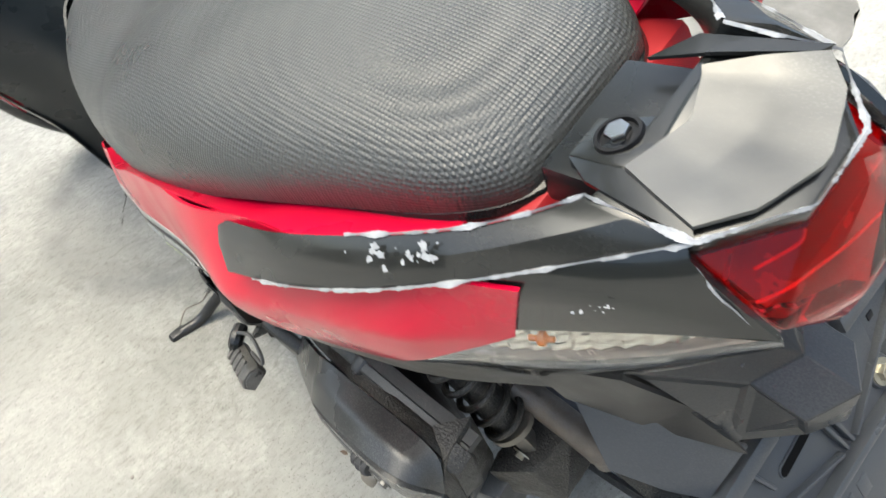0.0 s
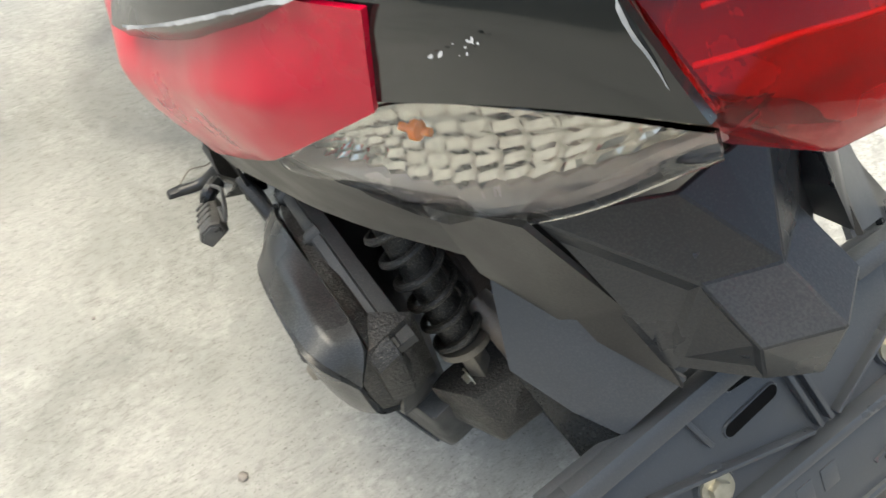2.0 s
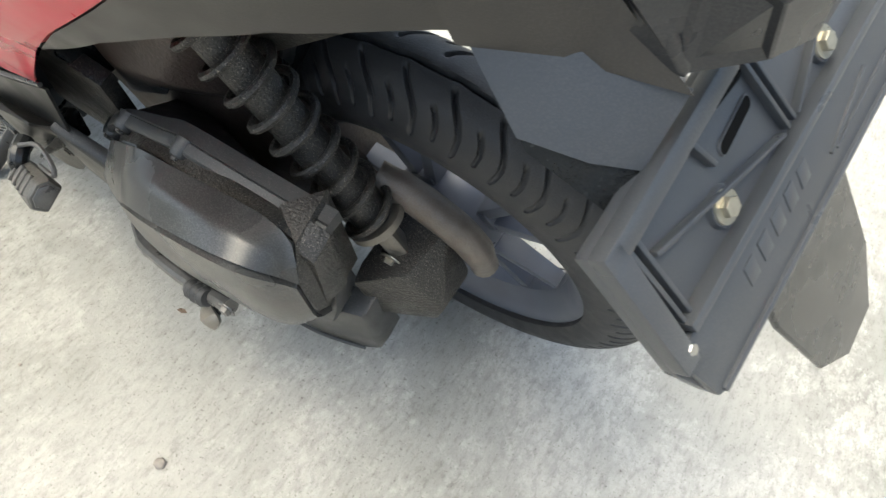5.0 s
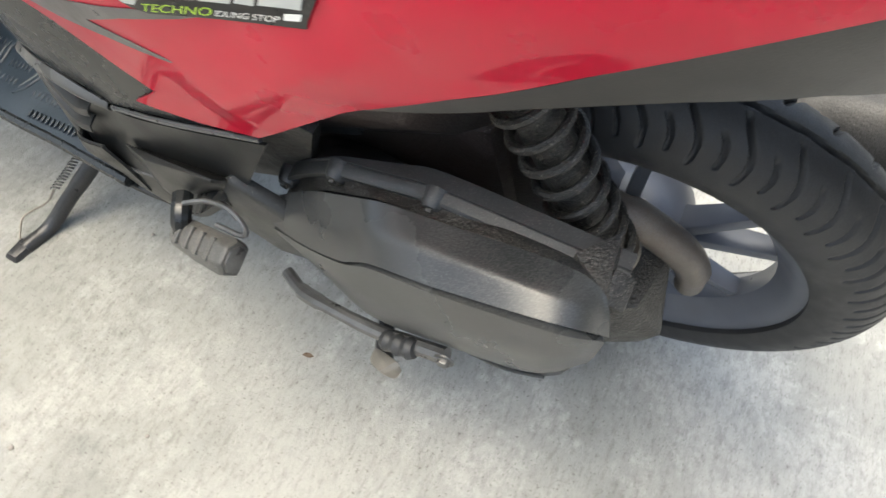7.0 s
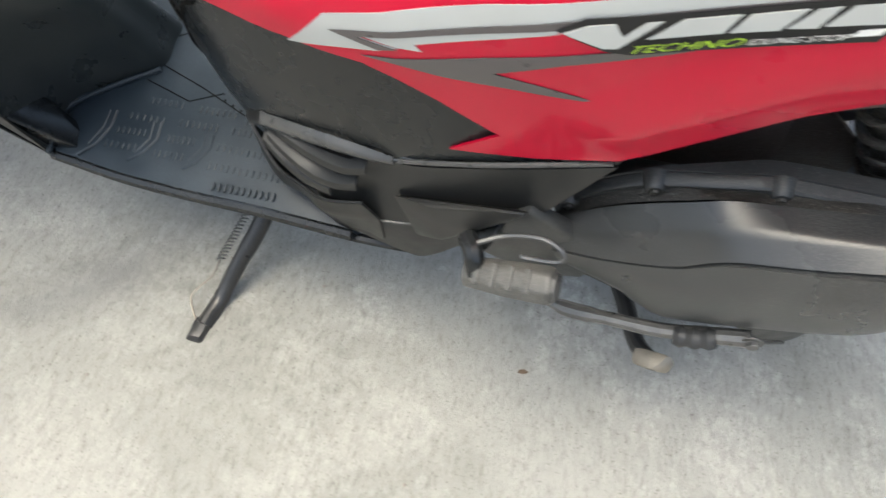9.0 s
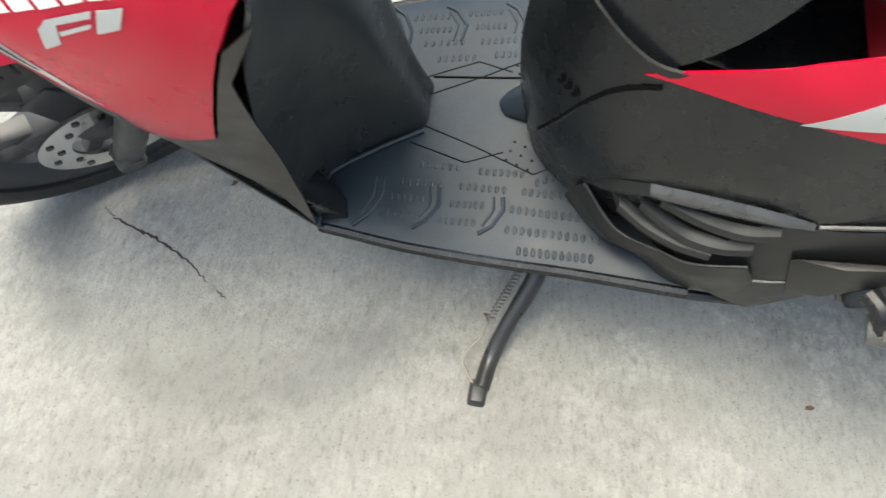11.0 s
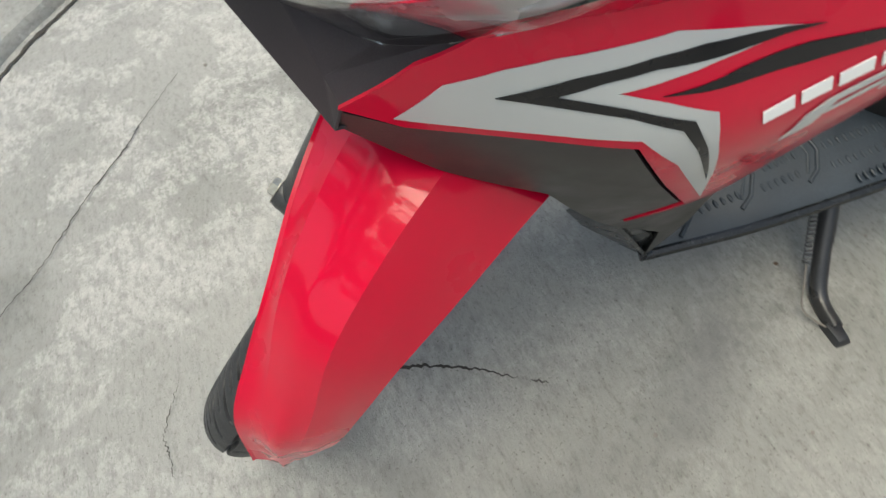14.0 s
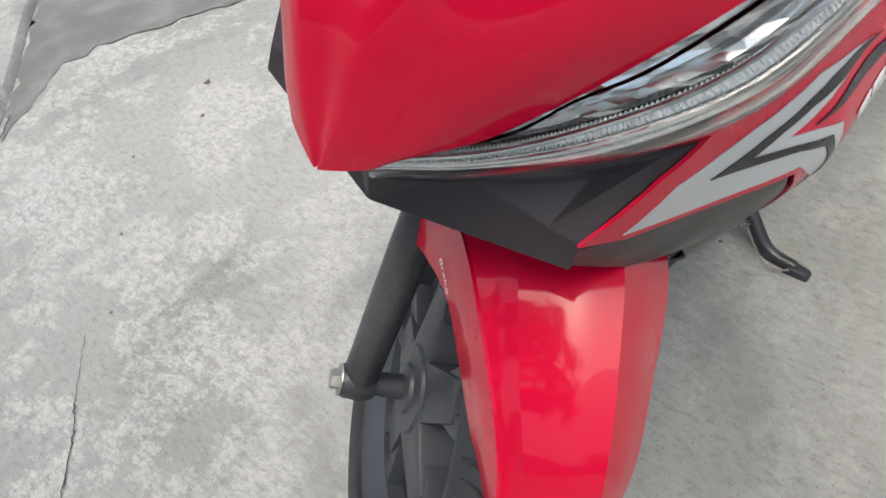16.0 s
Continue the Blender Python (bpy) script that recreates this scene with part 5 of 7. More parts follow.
def kick_and_stands():
    k = part("kick_lever", tube([(0.316, 0.208, 0.252), (0.285, 0.222, 0.262), (0.24, 0.229, 0.282), (0.185, 0.232, 0.292), (0.112, 0.231, 0.322)], [0.007, 0.009, 0.0075, 0.008, 0.009], 10, 26), KICK, scooter, "black kick start lever folded along the case")
    part("kick_pedal", tube([(0.178, 0.236, 0.297), (0.172, 0.2365, 0.299), (0.166, 0.237, 0.302), (0.16, 0.237, 0.305), (0.154, 0.237, 0.308), (0.148, 0.2365, 0.311), (0.142, 0.236, 0.314)], [0.009, 0.0115, 0.009, 0.0115, 0.009, 0.0115, 0.009], 12), RUBBER, k)
    part("pivot_bolt", bolt((0.112, 0.235, 0.325), (0, 1, 0.2), 0.0065, 0.006), KICK, k)
    c = part("centre_stand", tube([(0.24, 0.12, 0.19), (0.215, 0.17, 0.195), (0.195, 0.225, 0.205), (0.180, 0.248, 0.222)], [0.011, 0.011, 0.010, 0.010], 10, 18), STAND, scooter, "black centre stand folded up")
    part("stand_foot", hull([(0.20, 0.235, 0.222), (0.165, 0.243, 0.245), (0.20, 0.255, 0.212), (0.160, 0.262, 0.226), (0.170, 0.245, 0.210), (0.155, 0.25, 0.238), (0.18, 0.262, 0.235)], 0.005), ALLOY, c)
    # side stand, resting on the ground
    s = part("side_stand", tube([(0.680, 0.120, 0.160), (0.684, 0.155, 0.138), (0.712, 0.215, 0.100), (0.728, 0.258, 0.077), (0.736, 0.300, 0.083)], [0.012, 0.012, 0.011, 0.011, 0.011], 12, 26), STAND, scooter, "black side stand resting on the concrete")
    part("stand_foot", hull([(0.752, 0.286, 0.070), (0.724, 0.286, 0.070), (0.754, 0.326, 0.0835), (0.728, 0.328, 0.0835), (0.748, 0.29, 0.088), (0.728, 0.29, 0.088), (0.748, 0.318, 0.094), (0.732, 0.318, 0.094)], 0.004), STAND, s)
    line = [Vector((0.706, 0.150, 0.142)).lerp(Vector((0.736, 0.212, 0.105)), i / 119) + Vector((math.cos(i * 0.75), math.sin(i * 0.75) * 0.6, math.sin(i * 0.75))) * 0.0048 for i in range(120)]
    part("return_spring", tube(line, 0.0011, 6), KICK, s)
    part("hook_wire", tube([(0.736, 0.212, 0.105), (0.744, 0.232, 0.092), (0.764, 0.262, 0.088), (0.755, 0.285, 0.086), (0.744, 0.298, 0.086)], 0.0016, 6, 24), ALLOY, s)
    part("stand_bracket", hull([(0.66, 0.10, 0.19), (0.71, 0.10, 0.19), (0.665, 0.155, 0.155), (0.705, 0.155, 0.155), (0.67, 0.14, 0.13), (0.70, 0.14, 0.13), (0.66, 0.10, 0.15), (0.71, 0.10, 0.15)], 0.004), STAND, scooter)
    # folding passenger pegs
    for sd in (1, -1):
        b = part("peg_bracket", hull([(0.352, sd * 0.15, 0.395), (0.41, sd * 0.15, 0.355), (0.402, sd * 0.212, 0.336), (0.378, sd * 0.214, 0.362), (0.352, sd * 0.16, 0.355), (0.402, sd * 0.16, 0.318)], 0.004), BLACK, scooter)
        axis = [Vector((0.392, sd * 0.233, 0.353)), Vector((0.352, sd * 0.239, 0.371)), Vector((0.310, sd * 0.243, 0.391))]
        d = (axis[2] - axis[0]).normalized()
        up = Vector((0.35, sd * 0.25, 0.9))
        up = (up - d * up.dot(d)).normalized()
        side = d.cross(up)
        ring = [(-0.014, -0.011), (-0.017, 0.004), (-0.008, 0.012), (0.008, 0.012), (0.017, 0.004), (0.014, -0.011)]
        peg = part("foot_peg", hull([p + side * u * k + up * v * k for p, k in ((axis[0], 0.9), (axis[1], 1.0), (axis[2] - d * 0.006, 1.08), (axis[2], 0.95)) for u, v in ring], 0.003), PEGM, b, "worn rubber passenger peg, folded in")
        for k in range(4):
            q = axis[0].lerp(axis[2], 0.18 + 0.19 * k) + up * 0.0125
            part("rib", hull([q + side * x * 0.011 + d * y * 0.003 + up * z for x in (-1, 1) for y in (-1, 1) for z in (-0.003, 0.0012)], 0.0008), PEGM, peg)
        part("peg_cap", hull([axis[2] + d * w + side * u * 0.75 + up * v * 0.75 for w in (-0.002, 0.0025) for u, v in ring], 0.0012), KICK, peg, "worn shiny end of the peg")
        part("peg_hinge", tube([(0.398, sd * 0.205, 0.372), (0.388, sd * 0.222, 0.374), (0.384, sd * 0.238, 0.360)], [0.010, 0.010, 0.008], 10, 8), BLACK, b)
        part("peg_wire", tube([(0.386, sd * 0.214, 0.384), (0.362, sd * 0.206, 0.394), (0.330, sd * 0.208, 0.410), (0.310, sd * 0.216, 0.408), (0.312, sd * 0.222, 0.398), (0.345, sd * 0.220, 0.386)], 0.0026, 6, 24), KICK, b)


kick_and_stands()


# ---- floorboard and covers
def zf(x):
    return 0.192 + 0.19 * (0.967 - x)


def floorboard():
    left = [(0.965, 0.138), (0.93, 0.144), (0.85, 0.158), (0.75, 0.169), (0.65, 0.177), (0.53, 0.190)]
    bm = bmesh.new()
    n = 13
    cols = []
    for x, y in left:
        cols.append([bm.verts.new((x, y - (2 * y + 0.055) * j / n, zf(x) - (0.004 if j in (0, n) else 0.0))) for j in range(n + 1)])
    for a, b in zip(cols, cols[1:]):
        for j in range(n):
            bm.faces.new((a[j], a[j + 1], b[j + 1], b[j]))
    bmesh.ops.recalc_face_normals(bm, faces=bm.faces)
    bm.normal_update()
    if sum(f.normal.z for f in bm.faces) < 0:
        bmesh.ops.reverse_faces(bm, faces=bm.faces)
    thicken(bm, -0.024)
    rounded(bm, 0.003, 2, 50)
    fb = part("floorboard", bm, FLOORM, scooter, "dusty black ribbed footboard")
    for s in (1, -1):
        part("edge_lip", tube([(x, s * (y + 0.001 + (0.055 if s < 0 else 0)), zf(x) - 0.010) for x, y in left], 0.0075, 8, 30), BLACK, fb)
        part("lower_edge", tube([(x, s * (y - 0.002 + (0.055 if s < 0 else 0)), zf(x) - 0.026) for x, y in left] + [(0.45, s * 0.182, 0.235)], 0.006, 8, 30), BLACK, fb)
    part("front_rim", tube([(0.965, 0.144, 0.195), (0.965, 0.110, 0.196), (0.964, 0.073, 0.197), (0.908, 0.034, 0.207), (0.852, 0.004, 0.217)], 0.0038, 8, 40), FLOORM, fb)
    # rows of raised oval studs between the chevron ridges, alike on both sides of the tunnel
    rows = (((0.847, 0.051), (0.801, 0.054), 6), ((0.869, 0.076), (0.819, 0.079), 6), ((0.879, 0.098), (0.839, 0.099), 6), ((0.889, 0.119), (0.844, 0.121), 6),
            ((0.772, 0.058), (0.722, 0.060), 7), ((0.793, 0.079), (0.741, 0.082), 7), ((0.802, 0.103), (0.765, 0.104), 6), ((0.814, 0.125), (0.773, 0.127), 6),
            ((0.703, 0.070), (0.685, 0.063), 3), ((0.717, 0.083), (0.660, 0.088), 8), ((0.729, 0.107), (0.628, 0.116), 13), ((0.732, 0.133), (0.628, 0.140), 13), ((0.716, 0.159), (0.635, 0.163), 11))
    bms = []
    for s in (1, -1):
        y0 = lambda v: v if s > 0 else -0.055 - v
        for a, b, n in rows:
            for k in range(n):
                x, y = a[0] + (b[0] - a[0]) * k / (n - 1), y0(a[1] + (b[1] - a[1]) * k / (n - 1))
                ring = [(math.cos(t), math.sin(t)) for t in (math.pi * q / 4 for q in range(8))]
                bms.append(hull([(x + c * 0.0026 * r, y + d * 0.0062 * r, zf(x + c * 0.0026 * r) + h) for r, h in ((1.0, -0.0008), (0.85, 0.0010), (0.5, 0.0016)) for c, d in ring], 0))
        for pts in (((0.892, 0.071), (0.891, 0.096), (0.903, 0.122), (0.923, 0.139)), ((0.821, 0.080), (0.817, 0.106), (0.831, 0.128), (0.847, 0.138)), ((0.741, 0.092), (0.739, 0.109), (0.751, 0.131), (0.766, 0.141))):
            part("tread_ridge", tube([(x, y0(y), zf(x) - 0.0004) for x, y in pts], 0.0028, 8), FLOORM, fb)
            part("tread_ridge", tube([(x + 0.011, y0(y), zf(x + 0.011) - 0.0010) for x, y in pts[:3]], 0.0022, 8), FLOORM, fb)
        for pts in (((0.851, -0.004), (0.782, 0.025), (0.709, 0.060), (0.689, 0.050)), ((0.867, 0.020), (0.793, 0.047), (0.748, 0.031))):
            part("mat_seam", tube([(x, y0(y), zf(x) + 0.0001) for x, y in pts], 0.0009, 6), SEAM, fb)
        for i in range(9):
            x, y = 0.735 - 0.0135 * (i % 3) + 0.004 * (i // 3), y0(0.016 + 0.0065 * (i % 3) + 0.0125 * (i // 3))
            part("pin", lathe([(0.0, 0.0016), (0.0014, 0.0012), (0.0018, 0.0), (0.0, 0.0)], 8), SEAM, fb).matrix_local = Matrix.Translation((x, y, zf(x))) @ Matrix.Rotation(radians(90), 4, "X")
    part("tread_stud", joined(*bms), FLOORM, fb, kind="stuff")
    part("mat_seam", tube([(0.850, -0.078, zf(0.850) + 0.0003), (0.770, -0.077, zf(0.770) + 0.0003), (0.698, -0.077, zf(0.698) + 0.0003)], 0.0016, 6), SEAM, fb)
    part("screw", bolt((0.691, -0.185, zf(0.691) + 0.001), (0.19, 0, 1), 0.006, 0.002), BLACK, fb)


floorboard()


def centre_cover():
    """Black cover under the seat nose, with the vented lower skirt."""
    for s in (1, -1):
        rows = [[(0.744, 0.0, 0.230), (0.727, s * 0.045, 0.234), (0.692, s * 0.080, 0.242), (0.645, s * 0.112, 0.275), (0.60, s * 0.142, 0.318), (0.54, s * 0.176, 0.322)],
                [(0.738, 0.0, 0.34), (0.715, s * 0.050, 0.345), (0.683, s * 0.088, 0.355), (0.640, s * 0.120, 0.365), (0.59, s * 0.142, 0.378), (0.50, s * 0.165, 0.395)],
                [(0.744, 0.0, 0.44), (0.715, s * 0.055, 0.44), (0.680, s * 0.092, 0.45), (0.625, s * 0.130, 0.458), (0.55, s * 0.155, 0.462), (0.44, s * 0.167, 0.462)],
                [(0.735, 0.0, 0.58), (0.705, s * 0.062, 0.568), (0.655, s * 0.110, 0.556), (0.60, s * 0.126, 0.562), (0.52, s * 0.148, 0.572), (0.384, s * 0.160, 0.524)]]
        rows = [[(x - 0.020 * max(0.0, 1 - (z - 0.23) / 0.10), y - 0.030 * max(0.0, 1 - (z - 0.23) / 0.15) * max(0.0, 1 - abs(y) / 0.17), z) for x, y, z in r] for r in rows]
        part("centre_cover", sheet(rows, 34, 24, 0.003 * s), BLACK, scooter, "black plastic centre cover below the seat")
        part("seat_front_cover", sheet([[(0.736, 0.0, 0.55), (0.704, s * 0.061, 0.54), (0.654, s * 0.108, 0.528)], [(0.70, 0.0, 0.65), (0.67, s * 0.062, 0.64), (0.60, s * 0.118, 0.60)], [(0.64, 0.0, 0.72), (0.62, s * 0.05, 0.715), (0.55, s * 0.10, 0.68)]], 12, 12, 0.003 * s), BLACK, scooter)
        seam = [(0.7148, 0.0484, 0.3334), (0.7014, 0.0757, 0.405), (0.6889, 0.0884, 0.4517), (0.6743, 0.1001, 0.4917), (0.6558, 0.1122, 0.5216), (0.640, 0.1195, 0.535)]
        part("cover_seam", tube([(x, s * (y + 0.0012), z) for x, y, z in seam], 0.0020, 6, 24), SEAM, scooter)
        part("seam_lip", tube([(x - 0.001, s * (y - 0.0004), z - 0.005) for x, y, z in seam[:4]], 0.0022, 6, 20), BLACK, scooter)
        for k in (-0.5, 0.5, 1.5):
            x, y = 0.7045 - 0.0065 * k, 0.0740 + 0.0066 * k
            part("slot", tube([(x + 0.0012, s * (y - 0.0035), 0.453), (x - 0.001, s * (y + 0.0008), 0.461), (x + 0.0005, s * (y - 0.0005), 0.470)], 0.0026, 8, 8), SEAM, scooter)
        skirt = [[(0.640, s * 0.118, 0.372), (0.56, s * 0.150, 0.414), (0.47, s * 0.168, 0.424), (0.38, s * 0.171, 0.458), (0.288, s * 0.167, 0.492)],
                 [(0.632, s * 0.122, 0.345), (0.565, s * 0.158, 0.360), (0.47, s * 0.178, 0.378), (0.39, s * 0.176, 0.400), (0.325, s * 0.174, 0.415)],
                 [(0.615, s * 0.132, 0.322), (0.545, s * 0.178, 0.330), (0.47, s * 0.188, 0.330), (0.40, s * 0.182, 0.352), (0.345, s * 0.176, 0.378)],
                 [(0.575, s * 0.150, 0.300), (0.53, s * 0.186, 0.290), (0.47, s * 0.190, 0.250), (0.445, s * 0.184, 0.236), (0.395, s * 0.178, 0.300)]]
        sk = part("side_skirt", sheet(skirt, 30, 16, -0.003 * s), SKIRTM, scooter, "dark grey vented side skirt")
        m = lambda pts: [(x, s * y, z) for x, y, z in pts]
        part("skirt_bridge", sheet([m(((0.520, 0.163, 0.448), (0.470, 0.168, 0.434), (0.400, 0.1695, 0.458), (0.330, 0.168, 0.482))), m(((0.500, 0.1625, 0.480), (0.450, 0.1650, 0.482), (0.390, 0.1655, 0.492), (0.335, 0.1650, 0.502))), m(((0.480, 0.1600, 0.515), (0.440, 0.1610, 0.520), (0.390, 0.1620, 0.524), (0.340, 0.1620, 0.520)))], 16, 8, -0.002 * s), BLACK, sk)
        # folded rim round the vent, its lower part standing on the floorboard
        part("vent_rim", sheet([m(((0.660, 0.106, 0.330), (0.622, 0.146, 0.313), (0.580, 0.170, 0.327), (0.5497, 0.1855, 0.341), (0.505, 0.190, 0.364))), m(((0.668, 0.098, 0.304), (0.626, 0.147, 0.2925), (0.5845, 0.1685, 0.304), (0.547, 0.1905, 0.3245), (0.49, 0.1925, 0.340))),
                                m(((0.668, 0.084, 0.250), (0.630, 0.128, 0.256), (0.585, 0.152, 0.262), (0.548, 0.180, 0.268), (0.49, 0.1915, 0.280)))], 24, 12, -0.003 * s, creased=True), SKIRTM, sk)
        part("rim_edge", tube(m(((0.660, 0.1065, 0.329), (0.622, 0.1465, 0.3125), (0.580, 0.1705, 0.3265), (0.5497, 0.186, 0.3405), (0.505, 0.1905, 0.3635))), 0.0018, 6, 24), SKIRTM, sk)
        part("upper_rim", sheet([m(((0.666, 0.095, 0.318), (0.644, 0.122, 0.378), (0.613, 0.1400, 0.413))), m(((0.663, 0.102, 0.326), (0.642, 0.130, 0.373), (0.612, 0.1480, 0.408))), m(((0.660, 0.106, 0.331), (0.638, 0.130, 0.364), (0.611, 0.1470, 0.400)))], 12, 9, 0.002 * s), SKIRTM, sk)
        part("skirt_lip", sheet([m(((0.613, 0.1400, 0.414), (0.5656, 0.157, 0.436), (0.5134, 0.166, 0.440), (0.474, 0.169, 0.432))), m(((0.612, 0.1490, 0.409), (0.564, 0.1650, 0.429), (0.509, 0.1745, 0.434), (0.474, 0.1735, 0.427))), m(((0.611, 0.1480, 0.400), (0.562, 0.1640, 0.419), (0.505, 0.1730, 0.425), (0.474, 0.171, 0.421)))], 16, 9, 0.002 * s), LIP, sk)
        part("skirt_step", tube([(0.470, s * 0.170, 0.428), (0.39, s * 0.173, 0.460), (0.292, s * 0.169, 0.496)], 0.0025, 6, 14), LIP, sk)
        for pts in (((0.613, 0.146, 0.374), (0.588, 0.161, 0.366), (0.562, 0.173, 0.362), (0.535, 0.181, 0.368), (0.510, 0.184, 0.381)), ((0.598, 0.149, 0.391), (0.560, 0.165, 0.390), (0.5245, 0.1765, 0.397), (0.498, 0.179, 0.410)), ((0.628, 0.138, 0.345), (0.600, 0.157, 0.342), (0.570, 0.173, 0.346), (0.540, 0.184, 0.356))):
            part("vent_fin", sheet([m([(x, y + 0.0012, z) for x, y, z in pts]), m([(x, y - 0.001, z + 0.007) for x, y, z in pts]), m([(x, y - 0.012, z + 0.010) for x, y, z in pts])], 14, 5, 0.0016 * s), SKIRTM, sk)
        # near-black sheet: the shade inside the vent is put into its colour
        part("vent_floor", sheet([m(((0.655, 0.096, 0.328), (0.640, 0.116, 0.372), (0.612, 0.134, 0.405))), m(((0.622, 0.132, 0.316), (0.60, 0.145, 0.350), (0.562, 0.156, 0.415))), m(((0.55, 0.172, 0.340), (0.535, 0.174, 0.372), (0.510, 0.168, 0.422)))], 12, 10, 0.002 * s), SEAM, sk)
        part("skirt_ridge", tube([(0.545, s * 0.1885, 0.322), (0.46, s * 0.190, 0.334), (0.345, s * 0.178, 0.382)], 0.0025, 6, 14), LIP, sk)
        part("skirt_block", hull([(0.475, s * 0.184, 0.384), (0.433, s * 0.1965, 0.400), (0.343, s * 0.1955, 0.432), (0.350, s * 0.176, 0.392), (0.365, s * 0.182, 0.366), (0.425, s * 0.203, 0.338), (0.452, s * 0.196, 0.318), (0.40, s * 0.176, 0.37)], 0.003), SKIRTM, sk)
        part("maker_bar", hull([(0.43, s * 0.1795, 0.392), (0.40, s * 0.1785, 0.402), (0.43, s * 0.1798, 0.388), (0.40, s * 0.1788, 0.398)] + [(0.43, s * 0.177, 0.392), (0.40, s * 0.176, 0.402)], 0.0003), BLACK, sk)
    # small pointed fairing at the foot of the cover
    part("drain_cone", hull([(0.764, -0.037, 0.232), (0.758, -0.037, 0.244), (0.754, -0.056, 0.233), (0.754, -0.019, 0.233), (0.698, -0.078, 0.243), (0.688, 0.002, 0.243), (0.700, -0.066, 0.270), (0.694, -0.012, 0.272), (0.700, -0.040, 0.281), (0.735, -0.040, 0.266), (0.735, -0.058, 0.255), (0.732, -0.020, 0.256)], 0.009, 4), FLOORM, scooter)


centre_cover()


def leg_shield():
    for s in (1, -1):
        rows = [[(0.848, 0.0, 0.206), (0.851, s * 0.030, 0.208), (0.902, s * 0.052, 0.200), (0.960, s * 0.086, 0.190), (0.966, s * 0.138, 0.186)],
                [(0.868, 0.0, 0.30), (0.870, s * 0.028, 0.30), (0.925, s * 0.056, 0.31), (0.968, s * 0.095, 0.30), (0.984, s * 0.146, 0.30)],
                [(0.885, 0.0, 0.42), (0.888, s * 0.040, 0.42), (0.930, s * 0.075, 0.42), (0.955, s * 0.115, 0.43), (0.972, s * 0.152, 0.435)],
                [(0.905, 0.0, 0.56), (0.905, s * 0.06, 0.56), (0.915, s * 0.10, 0.56), (0.930, s * 0.145, 0.56), (0.945, s * 0.170, 0.56)],
                [(0.930, 0.0, 0.70), (0.925, s * 0.06, 0.70), (0.920, s * 0.11, 0.69), (0.918, s * 0.15, 0.67), (0.917, s * 0.173, 0.645)]]
        # the tunnel foot lies a little off the middle plane
        rows = [[(x, y - 0.045 * max(0.0, 1 - (z - 0.2) / 0.22) * (max(0.0, 1 - abs(y) / 0.14) if s > 0 else 1), z) for x, y, z in r] for r in rows]
        part("leg_shield", sheet(rows, 26, 30, 0.003 * s), SHIELDM, scooter, "black inner leg shield")
        part("shield_top", sheet([[(0.930, 0.0, 0.70), (0.922, s * 0.10, 0.69), (0.918, s * 0.172, 0.645)], [(0.98, 0.0, 0.72), (0.96, s * 0.10, 0.70), (0.958, s * 0.163, 0.682)], [(1.10, 0.0, 0.76), (1.09, s * 0.08, 0.74), (1.08, s * 0.145, 0.70)]], 10, 10, -0.003 * s), BLACK, scooter)


leg_shield()


